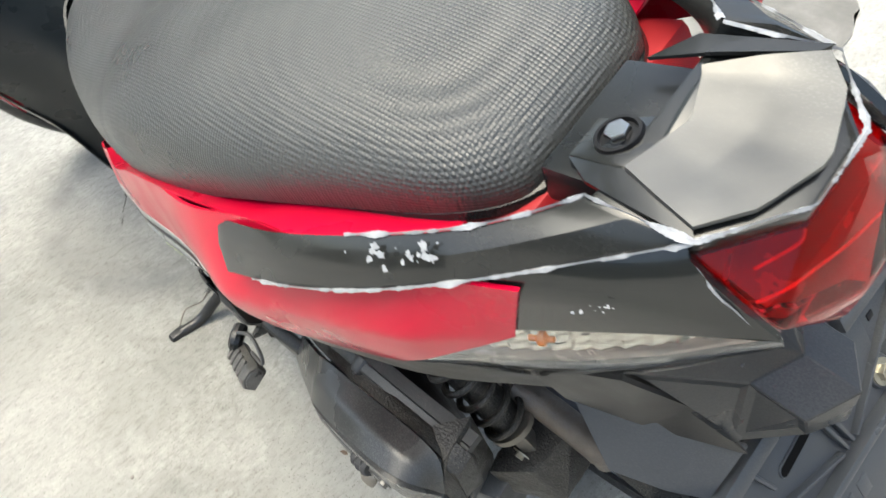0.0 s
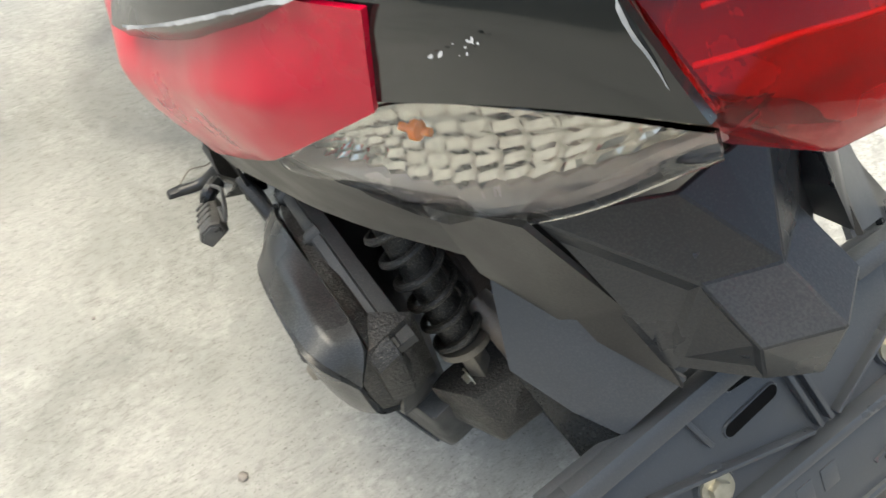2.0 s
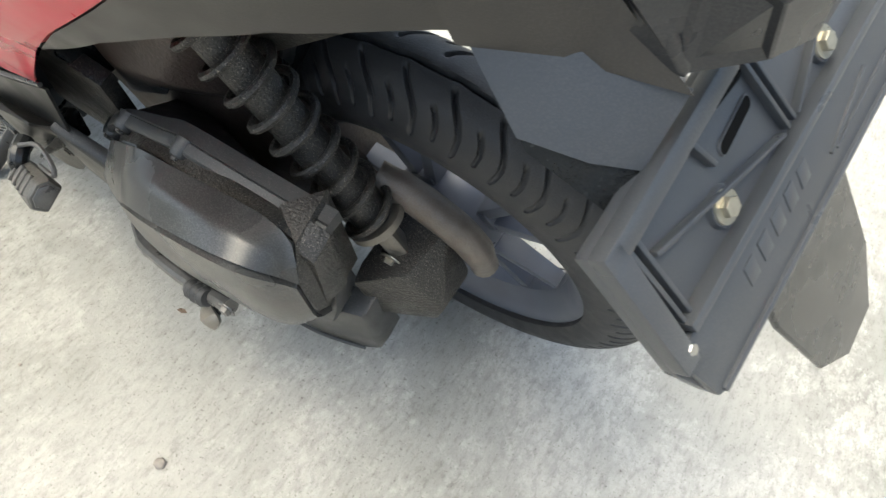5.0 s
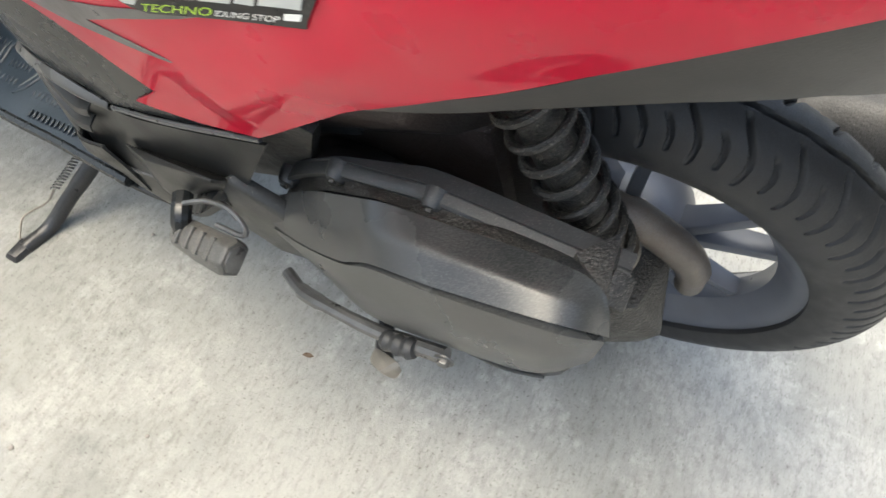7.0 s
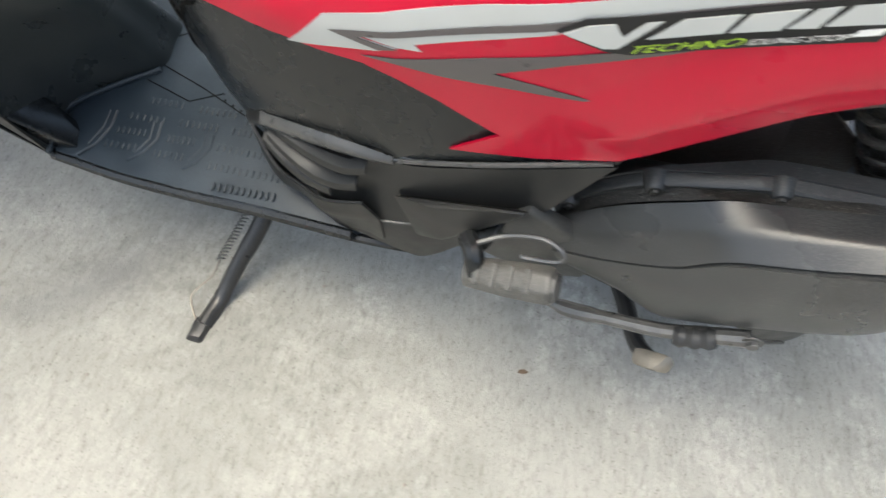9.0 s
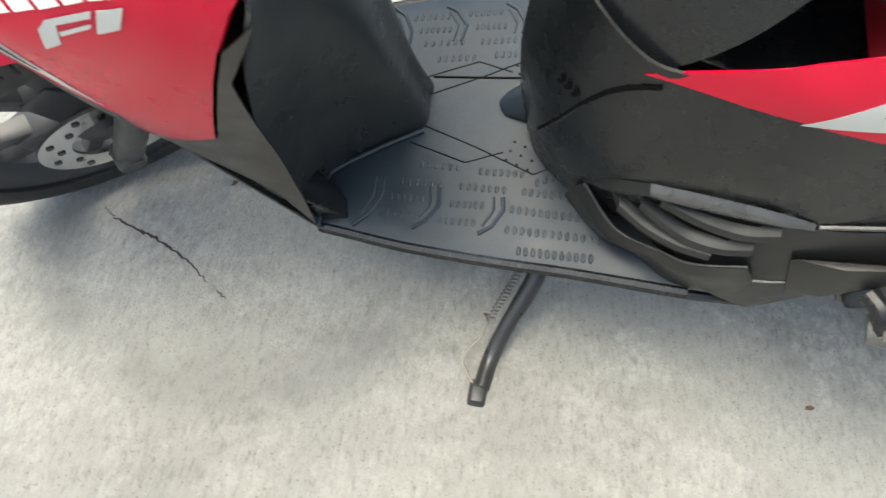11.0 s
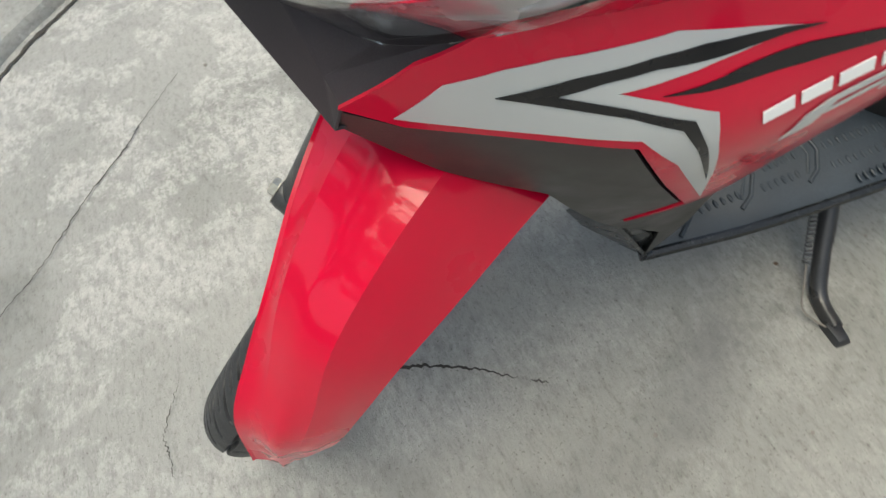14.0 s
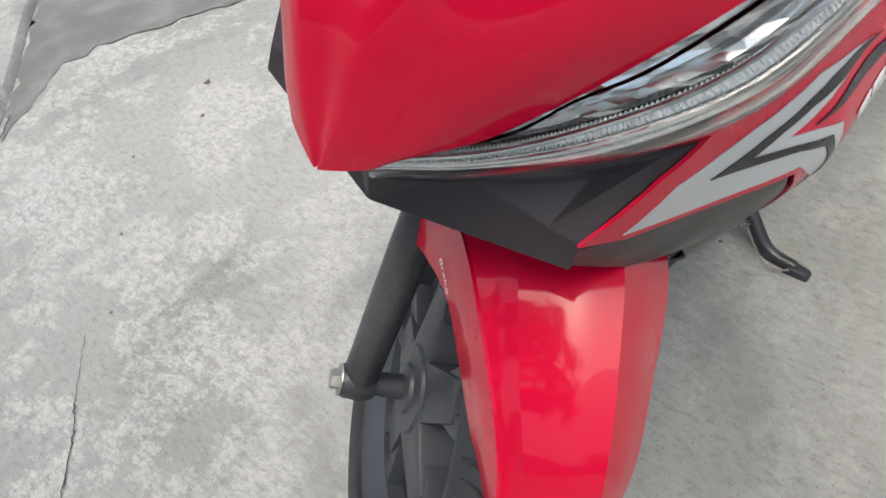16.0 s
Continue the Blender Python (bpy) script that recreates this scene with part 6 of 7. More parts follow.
# ---- front body
def front_body():
    red = [(0.920, 0.655), (0.941, 0.671), (0.964, 0.682), (1.02, 0.690), (1.07, 0.697), (1.11, 0.700), (1.156, 0.698), (1.205, 0.694), (1.245, 0.668), (1.279, 0.627),
           (1.25, 0.618), (1.20, 0.620), (1.146, 0.622), (1.11, 0.562), (1.068, 0.498), (1.072, 0.470), (1.082, 0.428), (1.045, 0.432), (1.007, 0.448), (0.988, 0.505), (0.967, 0.562), (0.949, 0.606), (0.932, 0.640)]
    both("front_side_panel", drape(red, FRONT), RED, "glossy red front side panel with stickers")
    black = [(1.279, 0.622), (1.279, 0.607), (1.23, 0.565), (1.165, 0.528), (1.115, 0.455), (1.082, 0.398), (1.060, 0.366), (0.995, 0.300), (0.968, 0.186), (0.964, 0.30), (0.968, 0.43), (0.955, 0.56), (0.920, 0.628), (0.947, 0.603), (0.965, 0.559),
             (0.986, 0.502), (1.006, 0.445), (1.045, 0.429), (1.084, 0.425), (1.075, 0.470), (1.071, 0.497), (1.112, 0.560), (1.147, 0.619), (1.20, 0.617), (1.25, 0.615)]
    both("front_under_cover", drape(black, FRONT, -0.002), GREY, "dark grey lower front cover")
    # rolled shoulder along the top and the turned-in rear end of the side panel
    tops = [(0.941, 0.6705), (0.953, 0.676), (0.975, 0.6835), (1.02, 0.690), (1.06, 0.6955), (1.10, 0.699)]
    both("panel_shoulder", sheet([[(x, FRONT(x, z) - 0.0002, z) for x, z in tops], [(x, FRONT(x, z) - 0.006, z + 0.0045) for x, z in tops], [(x - 0.002, FRONT(x, z) - 0.016, z + 0.004) for x, z in tops], [(x - 0.004, FRONT(x, z) - 0.022, z - 0.004) for x, z in tops]], 24, 12), RED)
    ends = [(0.941, 0.6705), (0.930, 0.6625), (0.9205, 0.6550), (0.926, 0.6475), (0.932, 0.640), (0.941, 0.622), (0.949, 0.606)]
    both("panel_end", sheet([[(x, FRONT(x, z) - 0.0002, z) for x, z in ends], [(x - 0.002, FRONT(x, z) - 0.005, z) for x, z in ends], [(x - 0.002, FRONT(x, z) - 0.020, z - 0.002) for x, z in ends]], 19, 7), RED)
    inner = [[(1.27, 0.0, 0.60), (1.27, 0.05, 0.60), (1.28, 0.10, 0.605)], [(1.12, 0.0, 0.50), (1.13, 0.08, 0.50), (1.155, 0.145, 0.525)], [(1.05, 0.0, 0.34), (1.055, 0.08, 0.35), (1.065, 0.146, 0.37)], [(0.965, 0.0, 0.17), (0.965, 0.08, 0.172), (0.968, 0.142, 0.184)]]
    both("inner_fender", sheet(inner, 10, 16, 0.004), BLACK)
    part("under_tray", hull([(0.97, 0.11, 0.165), (0.97, -0.11, 0.165), (0.55, 0.15, 0.225), (0.55, -0.15, 0.225), (0.55, 0.12, 0.18), (0.55, -0.12, 0.18), (0.94, 0.10, 0.145), (0.94, -0.10, 0.145)], 0.01), BLACK, scooter)
    both("belly_panel", hull([(1.085, 0.120, 0.395), (1.060, 0.143, 0.372), (1.000, 0.142, 0.290), (0.966, 0.132, 0.168), (0.90, 0.125, 0.160), (0.92, 0.10, 0.145), (1.05, 0.10, 0.26), (1.085, 0.10, 0.33), (0.98, 0.08, 0.25)], 0.004), BLACK)
    # cowl round the head lamp
    nose = [[(1.346, 0.0, 0.666), (1.341, 0.010, 0.678), (1.331, 0.022, 0.686), (1.319, 0.034, 0.691)],
            [(1.338, 0.0, 0.700), (1.332, 0.024, 0.700), (1.318, 0.042, 0.702), (1.303, 0.056, 0.705)],
            [(1.322, 0.0, 0.755), (1.316, 0.030, 0.755), (1.296, 0.070, 0.758), (1.268, 0.102, 0.760)],
            [(1.292, 0.0, 0.815), (1.284, 0.040, 0.815), (1.262, 0.090, 0.812), (1.232, 0.130, 0.803)],
            [(1.245, 0.0, 0.885), (1.236, 0.050, 0.884), (1.212, 0.100, 0.876), (1.180, 0.145, 0.860)],
            [(1.17, 0.0, 0.95), (1.165, 0.05, 0.95), (1.145, 0.10, 0.935), (1.12, 0.145, 0.91)]]
    # a flat wedge, opening upwards, between two ridges; it lies a little off the middle plane
    half = (0.003, 0.0135, 0.022, 0.034, 0.048, 0.058)
    for r, h in zip(nose, half):
        r[0] = (r[0][0] + 0.0035, h - 0.016, r[0][2] + 0.001)
    wide = []
    for r in nose:
        other = [(x, -y - 0.032 * max(0.0, 1 - abs(y) / 0.10), z) for x, y, z in r[:0:-1]]
        left, right, top = Vector(r[0]), Vector((r[0][0], -0.032 - r[0][1], r[0][2])), Vector((r[0][0] - 0.0015, -0.016, r[0][2]))
        wide.append(other + [right, top, left] + r[1:])
    part("nose_cowl", sheet(wide, 85, 36, -0.003), RED, scooter, "glossy red nose cowl with a creased wedge")
    part("nose_tip", hull([(1.3435, -0.013, 0.667), (1.3435, -0.019, 0.667), (1.334, -0.006, 0.658), (1.334, -0.026, 0.658), (1.320, -0.006, 0.650), (1.320, -0.026, 0.650), (1.30, 0.0, 0.67), (1.30, -0.03, 0.67)], 0.002), RED, scooter)
    for s in (1, -1):
        c = 0.0 if s > 0 else -0.026
        lens = [[(1.334, c + s * 0.004, 0.678), (1.302, s * 0.055, 0.703), (1.286, s * 0.079, 0.730), (1.270, s * 0.103, 0.756), (1.236, s * 0.131, 0.800), (1.19, s * 0.150, 0.845)],
                [(1.331, c + s * 0.002, 0.660), (1.304, s * 0.048, 0.672), (1.278, s * 0.095, 0.700), (1.238, s * 0.137, 0.735), (1.195, s * 0.152, 0.768), (1.15, s * 0.162, 0.80)],
                [(1.322, c - s * 0.004, 0.643), (1.289, s * 0.032, 0.638), (1.248, s * 0.090, 0.650), (1.207, s * 0.134, 0.692), (1.168, s * 0.146, 0.710), (1.12, s * 0.158, 0.748)]]
        lamp = part("head_lamp", sheet(lens, 26, 12, -0.0025 * s), CLEAR, scooter, "clear head lamp lens")
        def depth(k, dx, dy):
            """The line a share k down from the upper edge of the lens, set back into the lamp."""
            out = []
            for a, b, e in zip(*lens):
                a, b, e = Vector(a), Vector(b), Vector(e)
                out.append((a.lerp(b, k * 2) if k < 0.5 else b.lerp(e, k * 2 - 1)) + Vector((dx, dy * s, 0)))
            return out

        rnd = random.Random(9)
        bm = sheet([depth(0.0, -0.010, -0.006), depth(0.22, -0.020, -0.010), depth(0.42, -0.016, -0.008)], 33, 9)
        for i, v in enumerate(bm.verts):
            v.co += Vector((0.003 * (i % 9 % 2) + rnd.uniform(-0.0009, 0.0009), 0, rnd.uniform(-0.0004, 0.0004)))
        part("reflector", bm, DARKCHROME, lamp, "dark faceted chrome reflector", flat=True)
        for k0, k1 in ((0.36, 0.46), (0.50, 0.60)):
            bm = sheet([depth(k0, -0.010, -0.005), depth((k0 + k1) / 2, -0.005, -0.003), depth(k1, -0.008, -0.004)], 261, 5)
            for i, v in enumerate(bm.verts):
                v.co += Vector((0.0008, 0.0006 * s, 0)) * (1 if (i // 5) % 2 else -1)
            part("fluted_bar", bm, REFLECT, lamp, "fluted clear light bar", flat=True)
        for k, r in ((0.34, 0.0016), (0.48, 0.0022), (0.62, 0.0026)):
            part("light_bar", tube(depth(k, -0.005, -0.003), r, 8, 40), CHROME, lamp)
        part("smoked_band", sheet([depth(0.60, -0.011, -0.005), depth(0.80, -0.007, -0.004), depth(0.97, -0.004, -0.003)], 30, 6), SMOKE, lamp, "smoked lower band")
        part("housing", sheet([depth(0.0, -0.034, -0.02), depth(0.5, -0.03, -0.02), depth(1.0, -0.02, -0.02)], 14, 6, 0.003), BLACK, lamp)
        y = lambda v: v if s > 0 else -0.026 - v
        pts = dict(c0=(1.318, y(-0.013), 0.607), t0=(1.317, y(-0.013), 0.642), lo=(1.287, y(0.030), 0.640), p1=(1.279, y(0.083), 0.628), p2=(1.283, y(0.105), 0.609), rt=(1.277, y(0.1035), 0.627),
                   r=(1.245, y(0.089), 0.651), co=(1.203, y(0.132), 0.692), b0=(1.25, y(-0.013), 0.60), b2=(1.24, y(0.10), 0.597))
        part("chin", rounded(facets(pts, ("c0 p1 lo", "c0 lo t0", "p1 r lo", "p1 rt co r", "p1 p2 rt", "c0 b0 b2 p2", "c0 p2 p1")), 0.0008, 1, 12), CHINM, scooter, "black chin under the head lamp", flat=True)
        part("upper_side_cowl", sheet([[(1.205, s * 0.134, 0.695), (1.15, s * 0.150, 0.720), (1.09, s * 0.156, 0.760), (1.02, s * 0.14, 0.80)], [(1.20, s * 0.132, 0.693), (1.14, s * 0.147, 0.705), (1.07, s * 0.150, 0.715), (0.97, s * 0.150, 0.715)], [(x, s * (FRONT(x, z - 0.006) - 0.0035), z - 0.006) for x, z in ((1.20, 0.694), (1.15, 0.699), (1.12, 0.701), (1.09, 0.703), (1.06, 0.712))]], 18, 8, -0.003 * s), RED, scooter)
        part("upper_side_trim", sheet([[(1.125, s * 0.132, 0.702), (1.07, s * 0.120, 0.722), (1.00, s * 0.108, 0.75), (0.93, s * 0.10, 0.77)], [(1.125, s * 0.130, 0.694), (1.07, s * 0.122, 0.697), (1.00, s * 0.118, 0.696), (0.93, s * 0.115, 0.690)], [(x, s * (FRONT(x, z - 0.02) - 0.024), z - 0.02) for x, z in ((1.125, 0.698), (1.07, 0.697), (1.01, 0.688), (0.94, 0.672))]], 16, 8, -0.003 * s), BLACK, scooter)


front_body()


# ---- stickers
def letters(text):
    """Flat slanted lettering from 0 to w along x, cap height 1; gives the bmesh and w."""
    cu = bpy.data.curves.new("lettering", "FONT")
    cu.body, cu.size, cu.shear = text, 1.4, 0.25
    bm = bmesh.new()
    bm.from_mesh(bpy.data.meshes.new_from_object(bpy.data.objects.new("lettering", cu)))
    lo = min(v.co.x for v in bm.verts)
    for v in bm.verts:
        v.co.x -= lo
    return bm, max(v.co.x for v in bm.verts)


def stickers():
    def lettering(text, a, b, c, f, m, label):
        """Writes text on the left side of the surface f: a to b is the base line, a to c the height, in (x, z)."""
        bm, w = letters(text)
        for v in bm.verts:
            u, h = v.co.x / w, v.co.y
            x = a[0] + (b[0] - a[0]) * u + (c[0] - a[0]) * h
            z = a[1] + (b[1] - a[1]) * u + (c[1] - a[1]) * h
            v.co = (x, f(x, z) + 0.0048, z)
        part("lettering", bm, m, scooter, label, True)

    def st(name, pts, f, m, lift=1, label=""):
        both(name, drape(pts, f, 0.0009 * lift, -0.0006, 0.012), m, label)

    # front arrow
    st("sticker", [(1.255, 0.626), (1.234, 0.657), (1.209, 0.668), (1.188, 0.674), (1.161, 0.679), (1.136, 0.683), (1.102, 0.679), (1.079, 0.676), (1.070, 0.675), (1.095, 0.672), (1.117, 0.669), (1.138, 0.664), (1.161, 0.657), (1.139, 0.653), (1.114, 0.646), (1.108, 0.625), (1.091, 0.581), (1.069, 0.520), (1.122, 0.605), (1.147, 0.630), (1.171, 0.628), (1.212, 0.626)], FRONT, SILVER, 1, "silver arrow sticker")
    st("sticker", [(1.212, 0.651), (1.179, 0.665), (1.146, 0.674), (1.124, 0.677), (1.102, 0.677), (1.066, 0.676), (1.092, 0.673), (1.119, 0.671), (1.145, 0.669), (1.167, 0.663), (1.187, 0.654), (1.157, 0.650), (1.125, 0.643), (1.113, 0.622), (1.090, 0.569), (1.118, 0.621), (1.130, 0.638), (1.154, 0.645), (1.174, 0.647), (1.194, 0.649)], FRONT, DECALK, 2, "black arrow outline sticker")
    st("sticker", [(1.141, 0.656), (1.106, 0.664), (1.070, 0.668), (1.035, 0.669), (0.990, 0.667), (1.033, 0.663), (1.071, 0.659), (1.106, 0.658)], FRONT, DECALK, 1, "black dart sticker")
    # maker's name as plain slanted blocks
    for a, b in (((1.0895, 0.640), (1.072, 0.6445)), ((1.0695, 0.645), (1.053, 0.6495)), ((1.0505, 0.650), (1.033, 0.656)), ((1.0305, 0.657), (1.015, 0.6625)), ((1.0125, 0.6635), (0.996, 0.667))):
        st("emblem_block", [(a[0] - 0.0006, a[1] - 0.001), (b[0] + 0.0006, b[1] - 0.001), (b[0] - 0.0022, b[1] - 0.0092), (a[0] - 0.0034, a[1] - 0.0092)], FRONT, WHITE, 1.5, "white emblem block")
    st("emblem_bar", [(1.063, 0.604), (1.057, 0.624), (1.048, 0.633), (1.011, 0.647), (1.014, 0.641), (1.042, 0.630), (1.048, 0.612)], FRONT, SILVER, 1.5, "silver emblem stroke")
    st("emblem_bar", [(1.043, 0.624), (1.016, 0.636), (1.018, 0.632), (1.044, 0.620)], FRONT, SILVER, 1.5)
    st("emblem_bar", [(1.016, 0.627), (1.007, 0.648), (0.989, 0.652), (0.998, 0.634)], FRONT, SILVER, 1.5)
    # rear stripe
    st("sticker", [(0.547, 0.555), (0.512, 0.597), (0.456, 0.622), (0.397, 0.647), (0.355, 0.662), (0.309, 0.679), (0.244, 0.702), (0.165, 0.730), (0.193, 0.710), (0.277, 0.679), (0.353, 0.649), (0.434, 0.613), (0.498, 0.588), (0.457, 0.590), (0.474, 0.580)], REAR, SILVER, 1, "silver stripe sticker")
    st("sticker", [(0.486, 0.591), (0.430, 0.614), (0.357, 0.645), (0.355, 0.641), (0.384, 0.627), (0.445, 0.599), (0.440, 0.594), (0.458, 0.591)], REAR, SILVER, 1)
    st("sticker", [(0.508, 0.586), (0.427, 0.619), (0.353, 0.651), (0.276, 0.681), (0.193, 0.713), (0.193, 0.708), (0.275, 0.676), (0.352, 0.646), (0.430, 0.613), (0.488, 0.589), (0.458, 0.589), (0.472, 0.583)], REAR, DECALG, 2, "dark stripe sticker")
    st("sticker", [(0.486, 0.569), (0.460, 0.577), (0.400, 0.603), (0.333, 0.631), (0.269, 0.654), (0.293, 0.641), (0.347, 0.616), (0.391, 0.590), (0.358, 0.588), (0.303, 0.580), (0.327, 0.581), (0.379, 0.577), (0.427, 0.571)], REAR, DECALG, 1, "dark dart sticker")
    # model badge: dark plate with plain silver blocks and two small lines of lettering
    st("badge", [(0.357, 0.645), (0.343, 0.657), (0.287, 0.676), (0.193, 0.713), (0.187, 0.710), (0.198, 0.687), (0.200, 0.681), (0.313, 0.638), (0.327, 0.637)], REAR, DECALK, 3, "model badge with silver blocks")
    for block in ([(0.353, 0.645), (0.340, 0.654), (0.326, 0.659), (0.320, 0.651), (0.310, 0.664), (0.302, 0.667), (0.321, 0.642), (0.329, 0.640)],
                  [(0.307, 0.653), (0.292, 0.671), (0.266, 0.681), (0.271, 0.667)], [(0.268, 0.668), (0.262, 0.682), (0.238, 0.692), (0.246, 0.676)],
                  [(0.243, 0.678), (0.234, 0.693), (0.225, 0.697), (0.230, 0.682)], [(0.227, 0.684), (0.220, 0.699), (0.195, 0.709), (0.200, 0.694)]):
        st("badge_block", block, REAR, SILVER, 4)
    lettering("TECHNO", (0.314, 0.6415), (0.260, 0.6625), (0.3125, 0.648), REAR, GREEN, "lime green lettering")
    lettering("IDLING STOP", (0.258, 0.6635), (0.214, 0.6805), (0.257, 0.668), REAR, WHITE, "white lettering")
    st("badge_strip", [(0.2125, 0.6815), (0.211, 0.686), (0.200, 0.691), (0.202, 0.686)], REAR, WHITE, 4)


stickers()

# ---- steered front end
CASTER, LOCK = radians(26.5), radians(41)
AXLE = Vector((1.28, 0.0, 0.235))
pivot = Matrix.Translation((1.36, 0, 0))
STEER = pivot @ Matrix.Rotation(LOCK, 4, (-math.sin(CASTER), 0, math.cos(CASTER))) @ pivot.inverted()


def front_end():
    def fp(name, bm, m, parent=scooter, label="", flat=False, sharp=32):
        return part(name, moved(bm, STEER), m, parent, label, flat, sharp=sharp)

    hub = AXLE
    w = fp("front_wheel", moved(rear_wheel(), Matrix.Translation(hub) @ Matrix.Diagonal((1, 0.85, 1, 1))), SHADEDWHEEL, label="cast front wheel, its grey darkened for shade")
    fp("tyre", tyre(hub, 0.25, 0.041, 44, 2), RUBBER, w, "black grooved tyre")
    for bm in spokes(hub, wide=1.6):
        fp("spoke", bm, SHADEDWHEEL, w)
    fp("hub", lathe([(0.0, -0.075), (0.012, -0.075), (0.014, -0.036), (0.026, -0.034), (0.028, -0.030), (0.046, -0.028), (0.049, -0.024), (0.049, 0.03), (0.04, 0.04), (0.0, 0.045)], 40, hub), SHADEDWHEEL, w)
    for i in range(5):
        a = 2 * math.pi * i / 5
        p = Vector((math.cos(a), 0, math.sin(a)))
        t = Vector((-p.z, 0, p.x))
        fp("spoke_root", hull([hub + p * r + t * k * h + Vector((0, y, 0)) for r, h, d in ((0.035, 0.032, 0.026), (0.075, 0.019, 0.021), (0.112, 0.021, 0.016)) for k in (-1, 1) for y in (-d, d)], 0.004), SHADEDWHEEL, w)
    d = fp("brake_disc", lathe([(0.055, 0.048), (0.095, 0.048), (0.095, 0.052), (0.055, 0.052), (0.055, 0.048)], 60, hub), CHROME, w, "steel brake disc")
    for i in range(18):
        a = 2 * math.pi * i / 18
        fp("vent_hole", lathe([(0.0, 0.0535), (0.005, 0.0535), (0.005, 0.052), (0.0, 0.052)], 10, hub + Vector((math.cos(a), 0, math.sin(a))) * (0.068 if i % 2 else 0.082)), BLACK, d)
    fp("brake_caliper", hull([hub + Vector(p) for p in ((-0.10, 0.035, 0.03), (-0.10, 0.085, 0.03), (-0.055, 0.035, 0.09), (-0.055, 0.085, 0.09), (-0.075, 0.03, 0.0), (-0.075, 0.08, 0.0), (-0.12, 0.04, 0.08), (-0.12, 0.08, 0.08))], 0.008), ALLOY, label="brown-grey brake caliper")
    ax = Vector((-math.sin(CASTER), 0, math.cos(CASTER)))
    for s in (-1, 1):
        f = fp("fork_leg", tube([hub + Vector((0, s * 0.082, 0)) - ax * 0.012, hub + Vector((-0.002, s * 0.082, 0)) + ax * 0.02, hub + Vector((-0.004, s * 0.082, 0)) + ax * 0.16, hub + Vector((-0.004, s * 0.082, 0)) + ax * 0.30], [0.017, 0.019, 0.020, 0.020], 18), FORKM, label="dusty black fork leg")
        fp("stanchion", tube([hub + Vector((-0.004, s * 0.082, 0)) + ax * 0.26, hub + Vector((-0.004, s * 0.082, 0)) + ax * 0.42], 0.014, 16), CHROME, f)
        fp("axle_lug", lathe([(0.0, 0.018), (0.016, 0.018), (0.019, 0.012), (0.019, -0.012), (0.016, -0.018), (0.0, -0.018)], 20, hub + Vector((0, s * 0.084, 0))), FORKM, f)
    fp("axle", tube([hub + Vector((0, -0.108, 0)), hub + Vector((0, 0.100, 0))], 0.0085, 12), ALLOY)
    fp("axle_nut", bolt(hub + Vector((0, -0.102, 0)), (0, -1, 0), 0.011, 0.010, True), STEEL)
    # mudguard over the wheel, with a raised centre and creased flanks
    mid = [(1.150, 0.505), (1.20, 0.545), (1.26, 0.570), (1.33, 0.560), (1.39, 0.525), (1.435, 0.475), (1.478, 0.426), (1.515, 0.354)]
    # for each station: sideways offset and drop of the edge, the crease, the crown, the crease and the other edge
    prof = [((-0.083, 0.102), (-0.089, 0.048), (-0.027, 0.006), (0.008, -0.003), (0.098, 0.011)), ((-0.078, 0.104), (-0.081, 0.043), (-0.044, 0.011), (0.010, -0.011), (0.086, 0.016)),
            ((-0.068, 0.104), (-0.075, 0.043), (-0.052, 0.019), (0.008, -0.014), (0.074, 0.027)), ((-0.052, 0.106), (-0.060, 0.040), (-0.046, 0.023), (0.007, -0.012), (0.068, 0.037)),
            ((-0.037, 0.089), (-0.041, 0.028), (-0.031, 0.014), (0.014, -0.014), (0.062, 0.024)), ((-0.019, 0.060), (-0.026, 0.014), (-0.008, 0.004), (0.032, -0.005), (0.065, 0.023)),
            ((-0.002, 0.035), (-0.008, 0.006), (0.015, 0.003), (0.044, 0.010), (0.068, 0.033)), ((0.025, 0.018), (0.026, 0.013), (0.045, 0.020), (0.055, 0.029), (0.062, 0.039))]
    rows = [[], [], [], [], []]
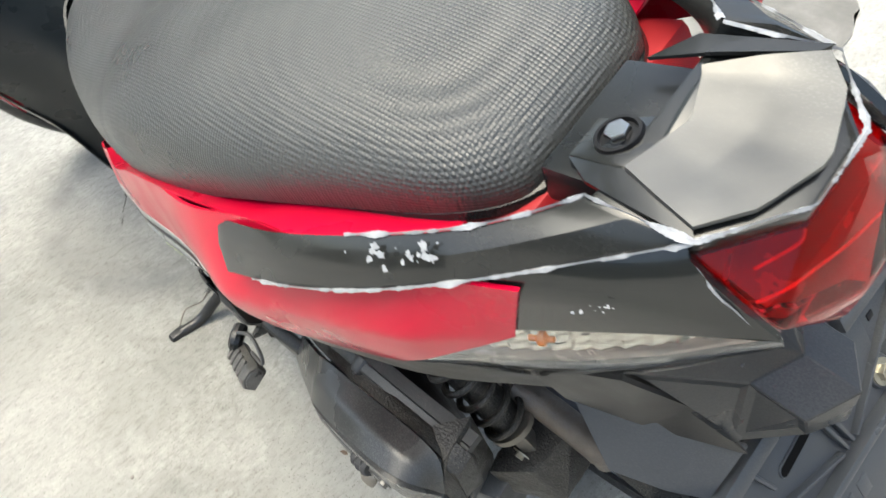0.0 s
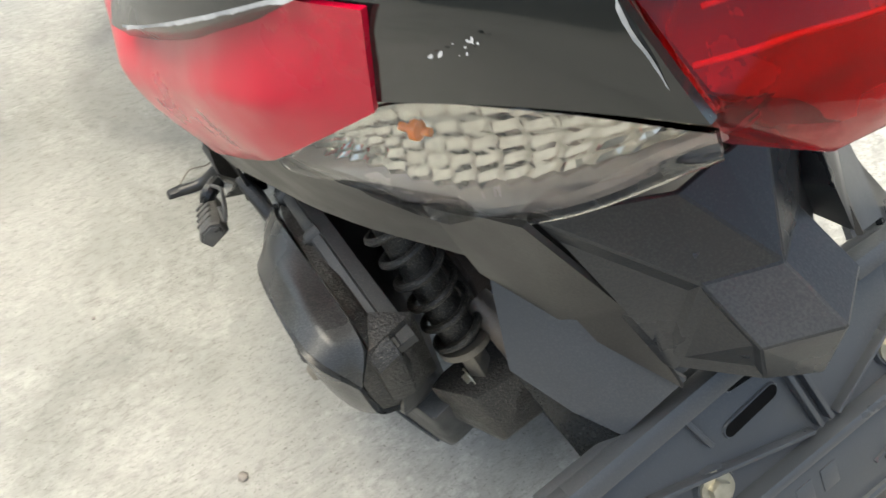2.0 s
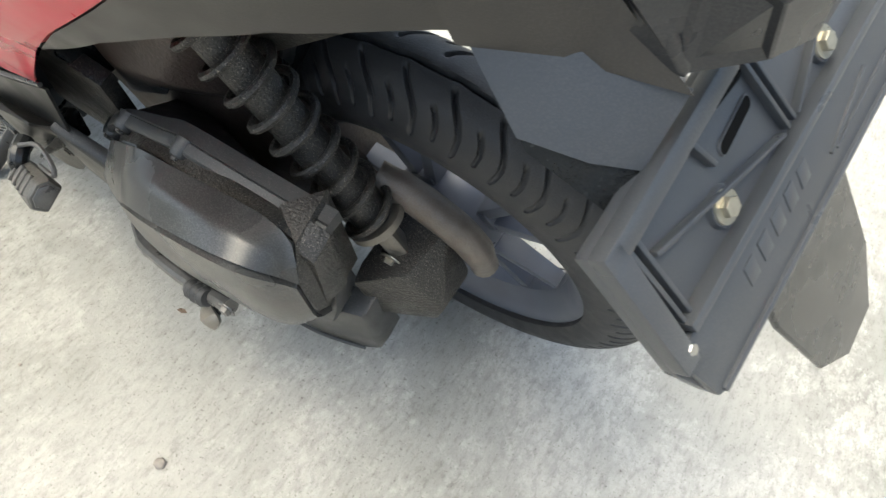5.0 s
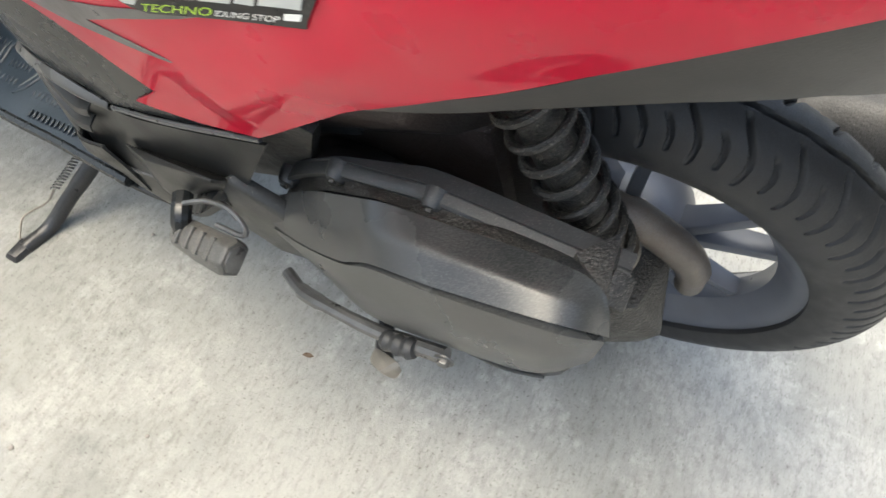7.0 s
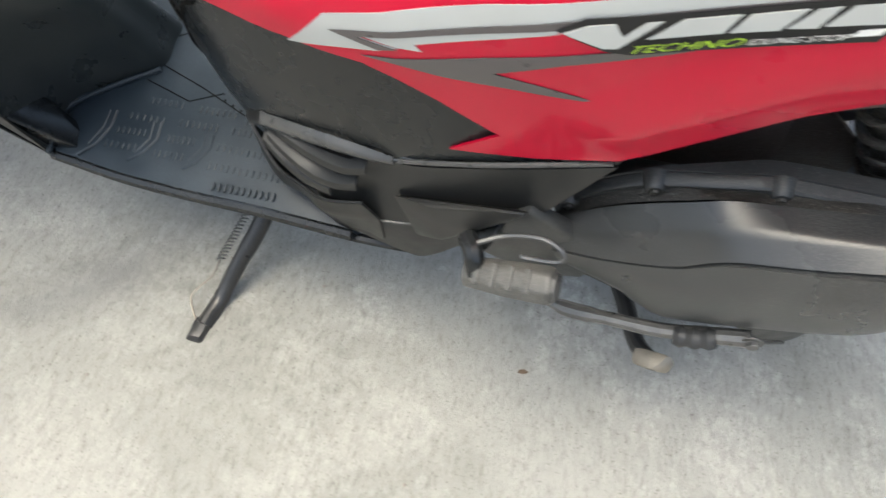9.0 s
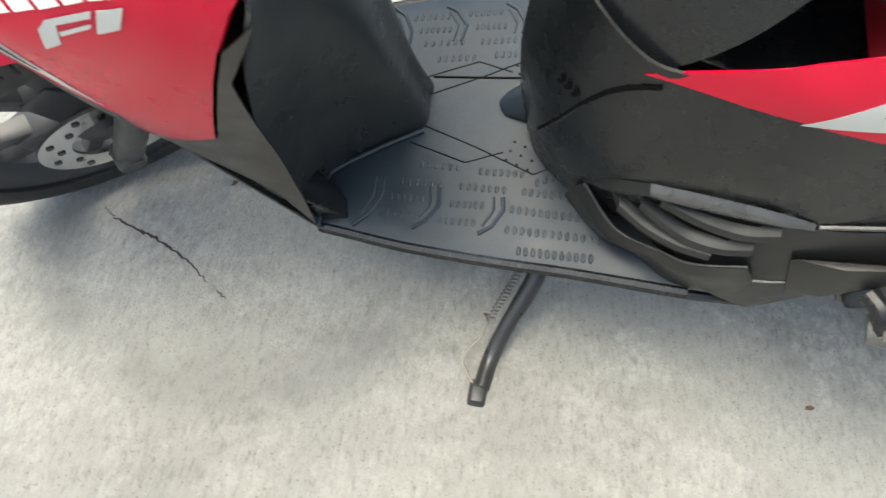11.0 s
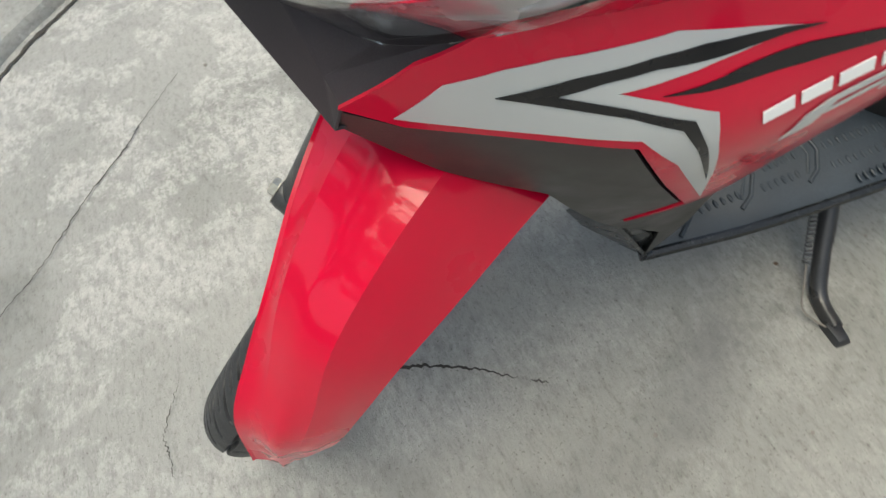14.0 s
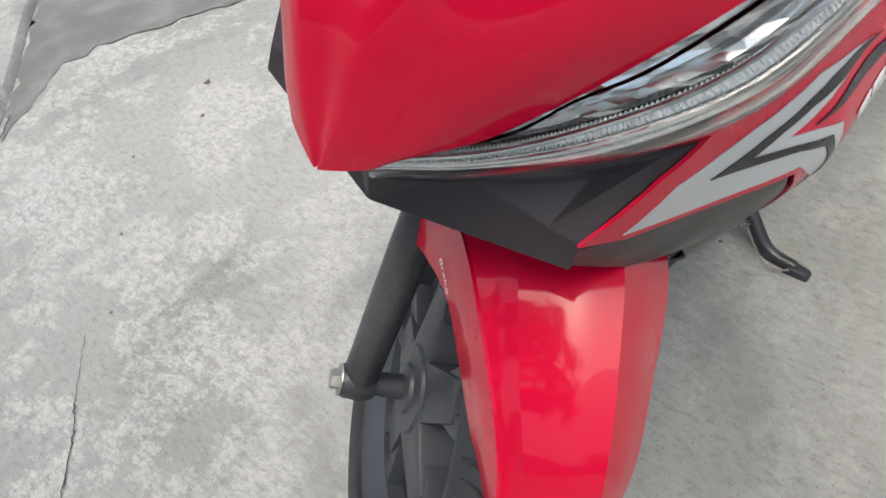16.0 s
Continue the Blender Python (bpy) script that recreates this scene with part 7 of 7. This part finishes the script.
    for (x, z), p in zip(mid, prof):
        n = Vector((x - AXLE.x, 0, z - AXLE.z)).normalized()
        for r, (y, d) in zip(rows, p):
            r.append(Vector((x, y, z)) - n * d)
    # flanks bow out a little between edge and crease
    bow = [[a.lerp(b, 0.55) + Vector((0, s * 0.0018, 0)) + (Vector((a.x, 0, a.z)) - AXLE).normalized() * 0.001 for a, b in zip(p, q)] for p, q, s in ((rows[0], rows[1], -1), (rows[4], rows[3], 1))]
    dish = [[a.lerp(b, 0.5) - (Vector((a.x, 0, a.z)) - AXLE).normalized() * k for a, b in zip(p, q)] for p, q, k in ((rows[1], rows[2], 0.001), (rows[2], rows[3], -0.005))]
    # four faces meet along the creases
    faces = [sheet(f, 48, 9) for f in ((rows[1], dish[0], rows[2]), (rows[2], dish[1], rows[3]), (rows[0], bow[0], rows[1]), (rows[3], bow[1], rows[4]))]
    for bm in faces:
        bmesh.ops.recalc_face_normals(bm, faces=bm.faces)
        bm.normal_update()
        if sum(f.normal.z for f in bm.faces) < 0:
            bmesh.ops.reverse_faces(bm, faces=bm.faces)
        thicken(bm, -0.003)
    guard = fp("front_mudguard", joined(*faces[:2]), RED, label="glossy red front mudguard")
    for bm in faces[2:]:
        fp("mudguard_flank", bm, RED, guard)
    # the step where the left crease meets the fork
    fp("mudguard_step", tube([rows[3][2].lerp(rows[3][1], 0.3), rows[3][1].lerp(rows[4][1], 0.30), rows[3][0].lerp(rows[4][0], 0.55)], [0.0022, 0.0026, 0.0022], 8, 10), RED, guard)
    # light slanted lettering on the right flank
    bm, w = letters("Brake")
    low, up = spline(rows[0], 71), spline(rows[1], 71)
    for v in bm.verts:
        k = (1.42 + (v.co.x / w) * 0.60) * 10
        g = 0.342 - 0.168 * (v.co.x / w)
        i = int(k)
        a = low[i].lerp(low[i + 1], k - i)
        b = up[i].lerp(up[i + 1], k - i)
        nrm = (b - a).cross(low[i + 1] - low[i]).normalized()
        if nrm.y > 0:
            nrm = -nrm
        v.co = a.lerp(b, g + v.co.y * 0.085) + nrm * 0.0062
    fp("lettering", bm, WHITE, guard, "white slanted lettering", True)


front_end()
